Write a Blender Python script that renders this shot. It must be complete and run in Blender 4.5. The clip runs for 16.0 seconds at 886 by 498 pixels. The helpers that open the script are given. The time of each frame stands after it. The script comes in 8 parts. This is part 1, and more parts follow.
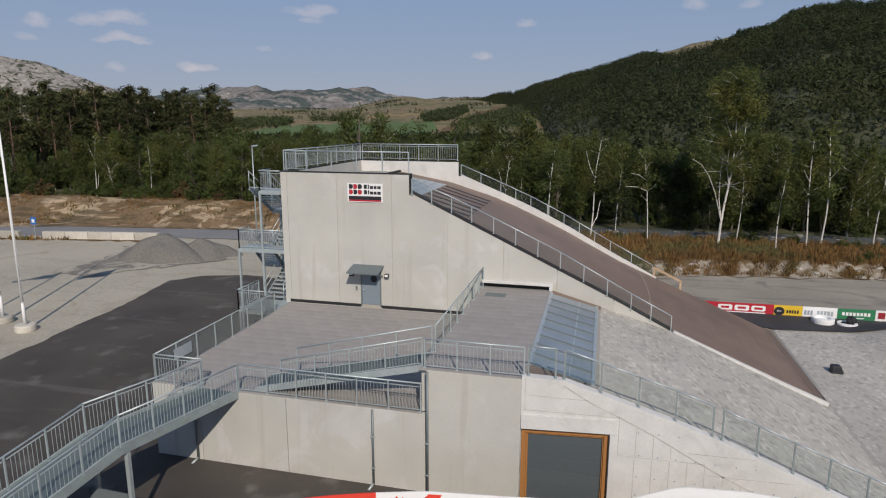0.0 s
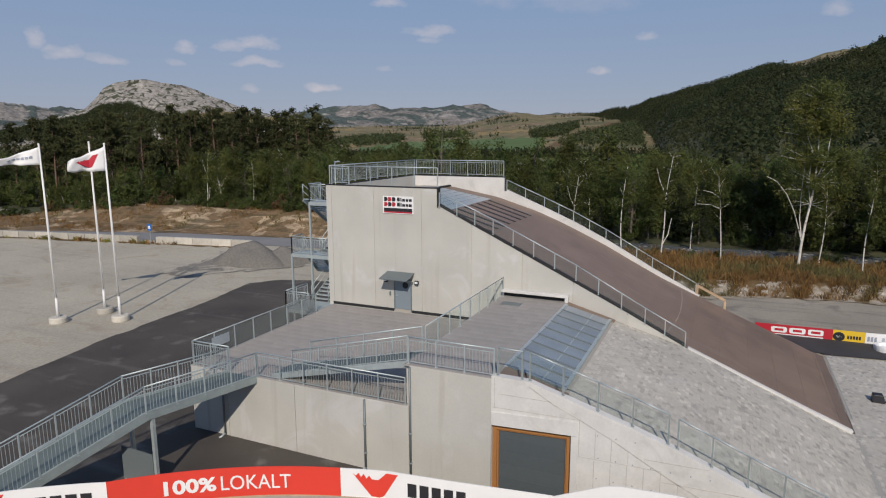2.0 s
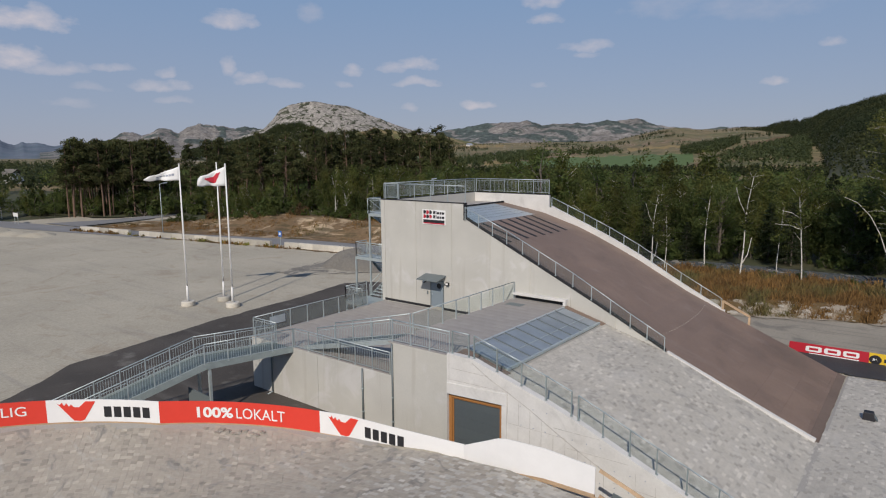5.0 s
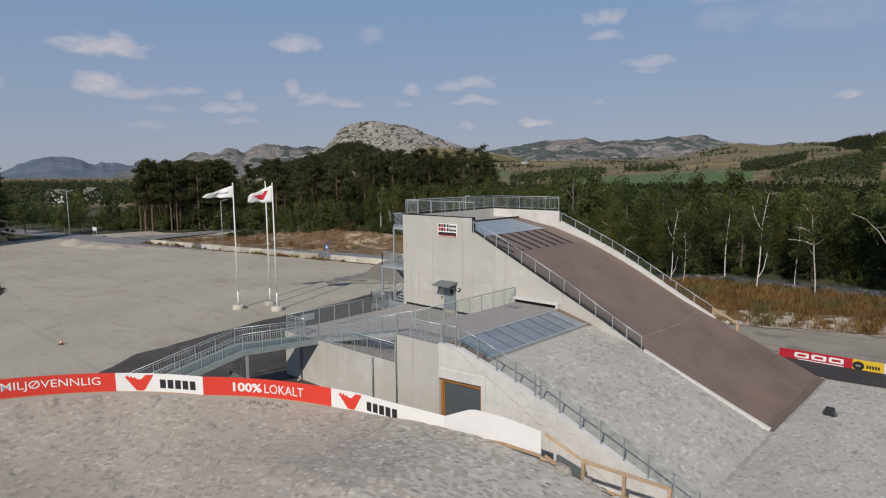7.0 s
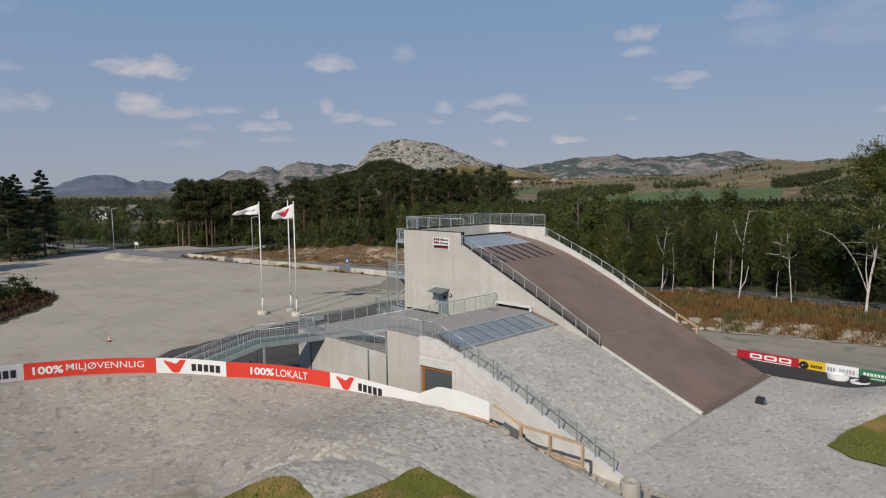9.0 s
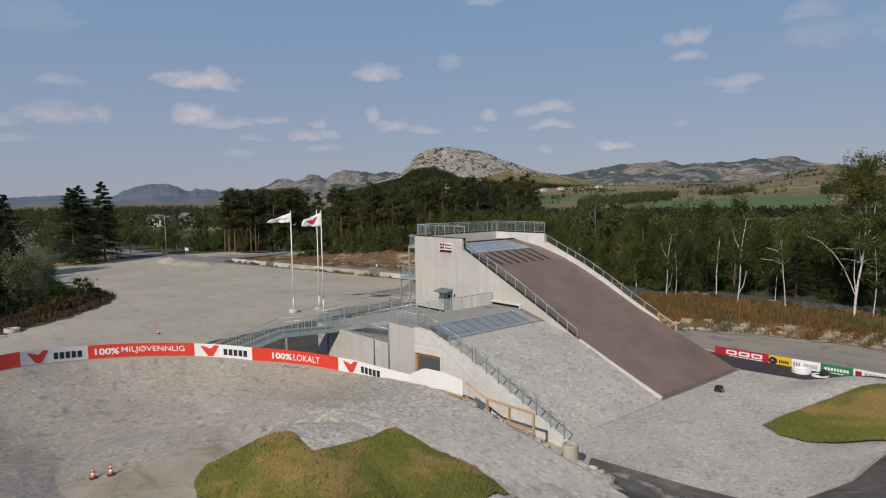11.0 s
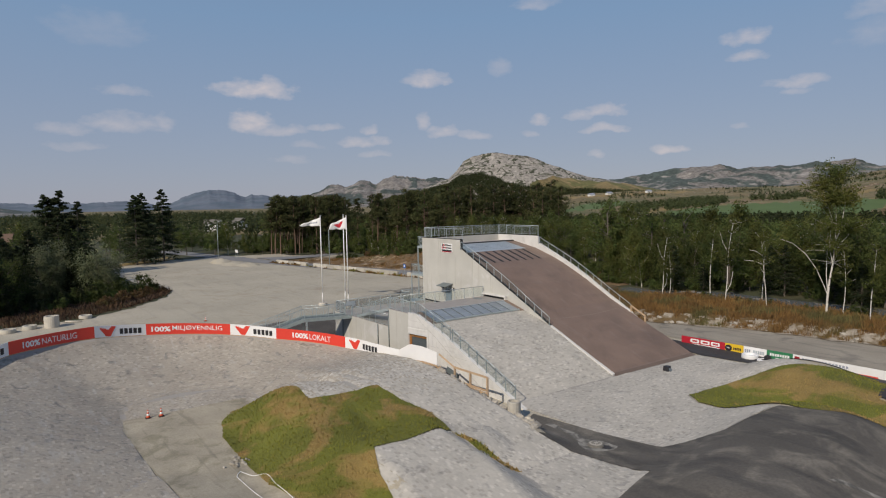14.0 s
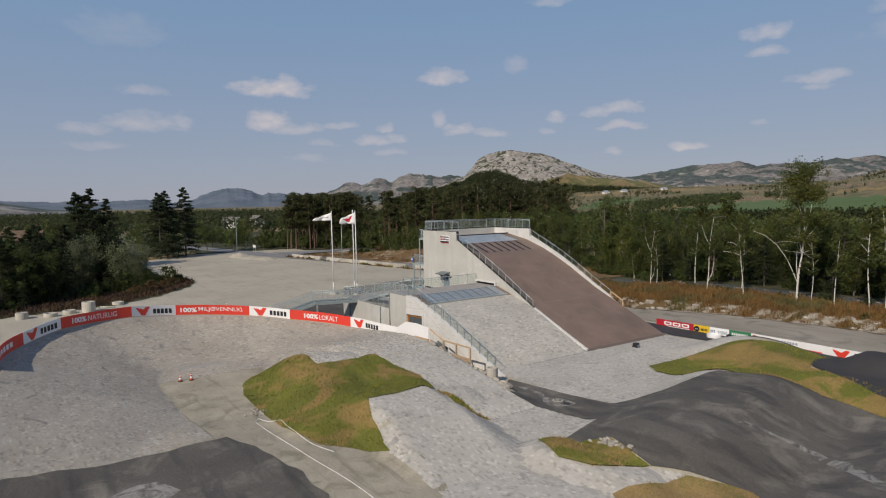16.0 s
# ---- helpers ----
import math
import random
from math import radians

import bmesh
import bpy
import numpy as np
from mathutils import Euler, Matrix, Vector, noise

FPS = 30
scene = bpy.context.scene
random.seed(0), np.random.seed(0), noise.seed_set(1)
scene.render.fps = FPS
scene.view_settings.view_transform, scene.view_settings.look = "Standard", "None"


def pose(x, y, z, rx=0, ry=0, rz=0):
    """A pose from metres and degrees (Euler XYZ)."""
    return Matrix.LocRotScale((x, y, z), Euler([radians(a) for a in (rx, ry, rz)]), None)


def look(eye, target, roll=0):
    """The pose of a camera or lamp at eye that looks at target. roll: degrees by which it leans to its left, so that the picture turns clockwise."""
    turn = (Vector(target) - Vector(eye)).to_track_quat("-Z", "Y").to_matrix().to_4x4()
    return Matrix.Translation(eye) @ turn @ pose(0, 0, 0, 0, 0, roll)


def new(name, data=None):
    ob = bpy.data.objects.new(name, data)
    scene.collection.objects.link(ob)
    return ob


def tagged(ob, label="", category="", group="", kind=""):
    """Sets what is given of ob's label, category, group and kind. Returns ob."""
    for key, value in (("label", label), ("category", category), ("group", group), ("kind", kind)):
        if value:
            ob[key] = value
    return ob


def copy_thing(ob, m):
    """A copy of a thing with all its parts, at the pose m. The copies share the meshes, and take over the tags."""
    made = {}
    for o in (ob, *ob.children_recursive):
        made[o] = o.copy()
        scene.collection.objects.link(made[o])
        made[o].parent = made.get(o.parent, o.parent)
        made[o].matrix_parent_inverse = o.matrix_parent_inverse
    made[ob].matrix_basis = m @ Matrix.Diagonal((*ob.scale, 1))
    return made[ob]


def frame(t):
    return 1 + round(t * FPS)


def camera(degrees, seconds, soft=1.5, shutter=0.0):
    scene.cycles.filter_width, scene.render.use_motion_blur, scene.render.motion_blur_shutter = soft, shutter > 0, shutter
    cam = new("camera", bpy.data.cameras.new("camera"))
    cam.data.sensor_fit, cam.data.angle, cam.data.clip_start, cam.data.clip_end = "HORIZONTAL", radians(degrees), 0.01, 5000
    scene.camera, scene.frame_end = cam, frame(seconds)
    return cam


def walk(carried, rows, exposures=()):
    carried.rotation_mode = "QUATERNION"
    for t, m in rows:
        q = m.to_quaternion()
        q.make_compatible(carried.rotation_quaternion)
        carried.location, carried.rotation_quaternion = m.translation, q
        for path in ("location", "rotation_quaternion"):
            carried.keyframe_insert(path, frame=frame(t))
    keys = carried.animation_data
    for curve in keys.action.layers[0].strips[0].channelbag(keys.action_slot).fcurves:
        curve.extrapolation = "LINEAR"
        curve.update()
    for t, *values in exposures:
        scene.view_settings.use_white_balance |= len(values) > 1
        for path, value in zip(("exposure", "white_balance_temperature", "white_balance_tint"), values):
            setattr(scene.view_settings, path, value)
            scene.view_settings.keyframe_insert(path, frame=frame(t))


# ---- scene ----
cam = camera(70.0, 16.0, 1.15)
PATH = [
    (0, (18.054, -33.144, 14.061), (17.575, -31.245, 13.66), 0.1),
    (0.5, (19.224, -33.295, 14.098), (18.656, -31.417, 13.712), -0.2),
    (1, (20.441, -33.349, 14.088), (19.787, -31.496, 13.714), -0.2),
    (1.5, (21.774, -33.521, 14.108), (21.045, -31.694, 13.744), -0.2),
    (2, (23.311, -33.635, 14.144), (22.502, -31.84, 13.792), -0.2),
    (2.5, (24.796, -33.829, 14.213), (23.911, -32.068, 13.87), -0.3),
    (3, (26.501, -34.012, 14.306), (25.529, -32.296, 13.974), -0.3),
    (3.5, (28.092, -34.174, 14.315), (27.047, -32.5, 13.993), -0.3),
    (4, (29.9, -34.432, 14.392), (28.789, -32.798, 14.078), -0.3),
    (6.5, (37.656, -36.414, 14.703), (36.333, -34.938, 14.436), -0.6),
    (7, (39.304, -37.136, 14.735), (37.95, -35.684, 14.49), -0.6),
    (7.5, (41.006, -37.891, 14.825), (39.631, -36.456, 14.598), -0.5),
    (8, (42.875, -38.699, 14.891), (41.484, -37.277, 14.681), -0.5),
    (10.5, (52.239, -41.27, 15.233), (50.741, -39.957, 15.061), -0.9),
    (11, (54.167, -41.651, 15.303), (52.643, -40.367, 15.137), -0.9),
    (11.5, (55.885, -41.98, 15.331), (54.339, -40.721, 15.172), -0.9),
    (12, (57.77, -42.262, 15.394), (56.203, -41.028, 15.24), -0.9),
    (12.5, (59.524, -42.494, 15.434), (57.941, -41.281, 15.284), -0.9),
    (13, (61.352, -42.759, 15.455), (59.756, -41.563, 15.307), -1.0),
    (13.5, (63.064, -43.026, 15.431), (61.455, -41.847, 15.284), -1.0),
    (14, (64.964, -43.422, 15.374), (63.343, -42.26, 15.227), -1.0),
    (14.5, (66.709, -43.859, 15.333), (65.079, -42.711, 15.185), -1.0),
    (15, (68.664, -44.499, 15.24), (67.026, -43.362, 15.09), -1.1),
    (15.5, (70.524, -45.111, 15.13), (68.879, -43.984, 14.979), -1.2),
    (16, (72.213, -45.842, 15.047), (70.563, -44.721, 14.894), -1.1),
]
EXPOSURE = 0.0
walk(cam, [(t, look(eye, target, roll)) for t, eye, target, roll in PATH], [(0.0, EXPOSURE, 6530, 13), (4.0, EXPOSURE, 6500, 13), (7.0, EXPOSURE, 6580, 12.5), (11.0, EXPOSURE, 6740, 12), (16.0, EXPOSURE, 6840, 12)])

# ---- daylight ----
SUN_AZ, SUN_EL = 156.5, 37.0  # degrees clockwise from +y, above the horizon


def toward(az, el):
    a, e = radians(az), radians(el)
    return Vector((math.sin(a) * math.cos(e), math.cos(a) * math.cos(e), math.sin(e)))


sun = new("sun", bpy.data.lights.new("sun", "SUN"))
sun.data.energy, sun.data.angle, sun.data.color = 3.4, radians(0.55), (1.0, 0.92, 0.79)
sun.matrix_world = look(toward(SUN_AZ, SUN_EL) * 300, (0, 0, 0))

world = bpy.data.worlds.new("sky")
scene.world = world
world.use_nodes = True
wn, wl = world.node_tree.nodes, world.node_tree.links
sky = wn.new("ShaderNodeTexSky")
sky.sky_type, sky.sun_disc, sky.sun_elevation, sky.sun_rotation = "NISHITA", False, radians(SUN_EL), radians(SUN_AZ)
sky.air_density, sky.dust_density, sky.ozone_density, sky.altitude = 1.0, 0.35, 2.5, 50


def math_node(tree, op, a, b=None, c=None, clamp=False):
    n = tree.nodes.new("ShaderNodeMath")
    n.operation, n.use_clamp = op, clamp
    for i, v in enumerate((a, b, c)):
        if v is None:
            continue
        if isinstance(v, (int, float)):
            n.inputs[i].default_value = v
        else:
            tree.links.new(v, n.inputs[i])
    return n.outputs[0]


# small fair-weather clouds: azimuth, elevation, half width, half height, density
CLOUDS = [(-70.3, 9.6, 3.6, 0.95, 0.85), (-68.9, 9.9, 1.6, 0.9, 0.7), (-70.9, 6.9, 1.9, 1.15, 0.85), (-68.6, 6.3, 2.6, 0.65, 0.5), (-64.7, 6.6, 1.5, 0.45, 0.5), (-60.8, 6.5, 0.65, 0.45, 0.5), (-61.2, 5.4, 2.3, 0.55, 0.6),
          (-60.3, 4.4, 1.4, 0.3, 0.3), (-67.7, 3.8, 1.9, 0.4, 0.25), (-66.2, 5.1, 1.4, 0.35, 0.25), (-55.9, 6.9, 0.65, 0.8, 0.6), (-54.2, 6.1, 1.4, 0.6, 0.65), (-51.4, 5.9, 1.5, 0.45, 0.45), (-45.7, 7.0, 0.85, 0.6, 0.6),
          (-46.6, 5.8, 0.7, 0.35, 0.4), (-55.5, 10.6, 2.3, 0.8, 0.7), (-49.0, 11.4, 1.2, 0.9, 0.3), (-40.1, 7.5, 2.0, 0.75, 0.75), (-42.0, 7.2, 1.5, 0.65, 0.55), (-40.2, 6.0, 2.3, 0.38, 0.55), (-40.7, 3.8, 0.65, 0.4, 0.4),
          (-34.8, 4.0, 1.65, 0.5, 0.7), (-28.8, 12.4, 1.8, 0.7, 0.6), (-28.8, 10.95, 1.6, 0.5, 0.55), (-25.3, 8.8, 2.3, 0.5, 0.55), (-25.4, 8.2, 1.1, 0.35, 0.4), (-29.4, 5.7, 0.9, 0.28, 0.3), (-10.6, 5.3, 0.9, 0.45, 0.6),
          (-80.3, 6.6, 3.4, 1.0, 0.45), (-77.9, 6.8, 0.9, 0.8, 0.4), (-84.6, 6.0, 1.9, 0.6, 0.4), (-80.6, 9.1, 2.2, 0.55, 0.35), (-84.0, 4.8, 2.2, 0.4, 0.25), (-82, 13.5, 4.0, 1.6, 0.16), (-90, 17, 6, 2.4, 0.2), (-46.1, 16.6, 2.0, 0.6, 0.4),
          (-20.1, 13.3, 2.2, 0.8, 0.35), (-19.5, 11.4, 3.2, 1.2, 0.22), (-12, 11.5, 5.5, 2.6, 0.2), (-7.1, 8.0, 1.1, 0.5, 0.6), (6.6, 9.0, 1.1, 0.65, 0.4), (10.6, 8.7, 1.0, 0.5, 0.35)]
tree = world.node_tree
coord = wn.new("ShaderNodeTexCoord")
sep = wn.new("ShaderNodeSeparateXYZ")
wl.new(coord.outputs["Generated"], sep.inputs[0])
azim = math_node(tree, "MULTIPLY", math_node(tree, "ARCTAN2", sep.outputs[0], sep.outputs[1]), 57.2958)
elev = math_node(tree, "MULTIPLY", math_node(tree, "ARCSINE", sep.outputs[2]), 57.2958)
billow = wn.new("ShaderNodeTexNoise")
billow.inputs["Scale"].default_value, billow.inputs["Detail"].default_value, billow.inputs["Roughness"].default_value = 26.0, 3.0, 0.5
wl.new(coord.outputs["Generated"], billow.inputs[0])
tone = wn.new("ShaderNodeSeparateColor")
wl.new(billow.outputs["Color"], tone.inputs[0])
caz = math_node(tree, "ADD", azim, math_node(tree, "MULTIPLY_ADD", tone.outputs[0], 1.6, -0.8))
cel = math_node(tree, "ADD", elev, math_node(tree, "MULTIPLY_ADD", tone.outputs[1], 1.2, -0.6))
puff = wn.new("ShaderNodeTexNoise")
puff.inputs["Scale"].default_value, puff.inputs["Detail"].default_value, puff.inputs["Roughness"].default_value = 34.0, 7.0, 0.58
squash = wn.new("ShaderNodeMapping")
squash.inputs["Scale"].default_value = (1, 1, 2.2)
wl.new(coord.outputs["Generated"], squash.inputs[0])
wl.new(squash.outputs[0], puff.inputs[0])
ragged = math_node(tree, "MULTIPLY_ADD", puff.outputs[0], 2.6, -1.3)
cover = None
for az, el, w, h, dens in CLOUDS:
    dx = math_node(tree, "DIVIDE", math_node(tree, "SUBTRACT", caz, az), w)
    dz = math_node(tree, "DIVIDE", math_node(tree, "SUBTRACT", cel, el), h * 1.2)
    # flatter base than top
    dz = math_node(tree, "MAXIMUM", dz, math_node(tree, "MULTIPLY", dz, -2.0))
    d2 = math_node(tree, "ADD", math_node(tree, "MULTIPLY", dx, dx), math_node(tree, "MULTIPLY", dz, dz))
    body = math_node(tree, "SUBTRACT", math_node(tree, "ADD", ragged, 1.15), d2)
    body = math_node(tree, "MULTIPLY", math_node(tree, "MULTIPLY", body, 0.6, clamp=True), dens)
    cover = body if cover is None else math_node(tree, "MAXIMUM", cover, body)
mix = wn.new("ShaderNodeMix")
mix.data_type = "RGBA"
wl.new(math_node(tree, "MULTIPLY", cover, 0.9), mix.inputs["Factor"])
haze = wn.new("ShaderNodeValToRGB")  # summer haze, thickest near the horizon
haze.color_ramp.elements[0].color, haze.color_ramp.elements[1].color = (0.335, 0.375, 0.49, 1), (0.125, 0.195, 0.36, 1)
haze.color_ramp.elements[1].position = 1.0
low = haze.color_ramp.elements.new(0.35)
low.color = (0.213, 0.35, 0.555, 1)
wl.new(math_node(tree, "DIVIDE", elev, 45.0, clamp=True), haze.inputs[0])
lift = wn.new("ShaderNodeMix")
lift.data_type, lift.blend_type = "RGBA", "MULTIPLY"
lift.inputs["Factor"].default_value = 1
lift.inputs["B"].default_value = (10.5, 10.5, 10.5, 1)
wl.new(haze.outputs[0], lift.inputs["A"])
air = wn.new("ShaderNodeMix")
air.data_type = "RGBA"
air.inputs["Factor"].default_value = 0.86
wl.new(sky.outputs[0], air.inputs["A"])
wl.new(lift.outputs["Result"], air.inputs["B"])
wl.new(air.outputs["Result"], mix.inputs["A"])
mix.inputs["B"].default_value = (7.7, 7.05, 7.1, 1)
wl.new(mix.outputs["Result"], wn["Background"].inputs[0])
wn["Background"].inputs[1].default_value = 0.085

# ---- materials ----


def material(name, base, rough=0.8, metal=0.0, grain=None, amount=0.25, stain=None, stain_amount=0.3, bump=0.0, bump_scale=40.0, island=0.0, per_object=0.0, spec=0.5, tint=None, streak=None, warp=0.0, flecks=0):
    """A surface with grain at one scale, stains at another, relief, and variation from piece to piece."""
    m = bpy.data.materials.new(name)
    m.use_nodes = True
    nt = m.node_tree
    b = nt.nodes["Principled BSDF"]
    b.inputs["Roughness"].default_value, b.inputs["Metallic"].default_value = rough, metal
    b.inputs["Specular IOR Level"].default_value = spec
    tc = nt.nodes.new("ShaderNodeTexCoord")
    rgb = nt.nodes.new("ShaderNodeRGB")
    rgb.outputs[0].default_value = (*base, 1)
    col = rgb.outputs[0]

    def noise_node(scale, detail=6.0, rough_=0.6):
        n = nt.nodes.new("ShaderNodeTexNoise")
        n.inputs["Scale"].default_value, n.inputs["Detail"].default_value, n.inputs["Roughness"].default_value = scale, detail, rough_
        nt.links.new(tc.outputs["Object"], n.inputs[0])
        return n.outputs[0]

    def scaled(col, fac, lo, hi):
        mr = nt.nodes.new("ShaderNodeMapRange")
        mr.inputs["To Min"].default_value, mr.inputs["To Max"].default_value = lo, hi
        if fac is not None:
            nt.links.new(fac, mr.inputs[0])
        mr.inputs["From Min"].default_value, mr.inputs["From Max"].default_value = 0.25, 0.75
        mult = nt.nodes.new("ShaderNodeMix")
        mult.data_type, mult.blend_type = "RGBA", "MULTIPLY"
        mult.inputs["Factor"].default_value = 1
        nt.links.new(col, mult.inputs["A"])
        nt.links.new(mr.outputs[0], mult.inputs["B"])
        return mult.outputs["Result"], mr

    if tint:  # a second colour in patches: colour, scale, sharpness low/high
        n = noise_node(tint[1], 5.0)
        n.node.inputs["Distortion"].default_value = warp
        mr = nt.nodes.new("ShaderNodeMapRange")
        mr.inputs["From Min"].default_value, mr.inputs["From Max"].default_value = tint[2], tint[3]
        nt.links.new(n, mr.inputs[0])
        mx = nt.nodes.new("ShaderNodeMix")
        mx.data_type = "RGBA"
        nt.links.new(mr.outputs[0], mx.inputs["Factor"])
        nt.links.new(col, mx.inputs["A"])
        mx.inputs["B"].default_value = (*tint[0], 1)
        col = mx.outputs["Result"]
    if streak:  # marks drawn out along one direction: colour, scale on each axis, low and high limit, turn
        mp = nt.nodes.new("ShaderNodeMapping")
        mp.inputs["Scale"].default_value, mp.inputs["Rotation"].default_value = streak[1], (0, 0, radians(streak[4]))
        nt.links.new(tc.outputs["Object"], mp.inputs[0])
        n = nt.nodes.new("ShaderNodeTexNoise")
        n.inputs["Scale"].default_value, n.inputs["Detail"].default_value, n.inputs["Distortion"].default_value = 1.0, 5.0, 0.4
        nt.links.new(mp.outputs[0], n.inputs[0])
        mr = nt.nodes.new("ShaderNodeMapRange")
        mr.inputs["From Min"].default_value, mr.inputs["From Max"].default_value, mr.inputs["To Max"].default_value = streak[2], streak[3], 0.75
        nt.links.new(n.outputs[0], mr.inputs[0])
        mx = nt.nodes.new("ShaderNodeMix")
        mx.data_type = "RGBA"
        nt.links.new(mr.outputs[0], mx.inputs["Factor"])
        nt.links.new(col, mx.inputs["A"])
        mx.inputs["B"].default_value = (*streak[0], 1)
        col = mx.outputs["Result"]
    if grain:
        col, _ = scaled(col, noise_node(grain, 8.0, 0.7), 1 - amount, 1 + amount)
    if stain:
        col, _ = scaled(col, noise_node(stain, 4.0, 0.55), 1 - stain_amount, 1 + stain_amount)
    if island:
        g = nt.nodes.new("ShaderNodeNewGeometry")
        col, mr = scaled(col, g.outputs["Random Per Island"], 1 - island, 1 + island)
        mr.inputs["From Min"].default_value, mr.inputs["From Max"].default_value = 0, 1
    if flecks:  # a few pieces much paler or darker than the rest
        g = nt.nodes.new("ShaderNodeNewGeometry")
        for f0, f1, lo, hi in ((0.91, 0.92, 1.0, 1.13), (0.09, 0.10, 0.86, 1.0)):
            col, mr = scaled(col, g.outputs["Random Per Island"], lo, hi)
            mr.inputs["From Min"].default_value, mr.inputs["From Max"].default_value = f0, f1
    if per_object:
        g = nt.nodes.new("ShaderNodeObjectInfo")
        col, mr = scaled(col, g.outputs["Random"], 1 - per_object, 1 + per_object)
        mr.inputs["From Min"].default_value, mr.inputs["From Max"].default_value = 0, 1
    nt.links.new(col, b.inputs["Base Color"])
    if bump:
        bn = nt.nodes.new("ShaderNodeBump")
        bn.inputs["Strength"].default_value, bn.inputs["Distance"].default_value = bump, 0.05
        nt.links.new(noise_node(bump_scale, 6.0, 0.65), bn.inputs["Height"])
        nt.links.new(bn.outputs[0], b.inputs["Normal"])
    return m


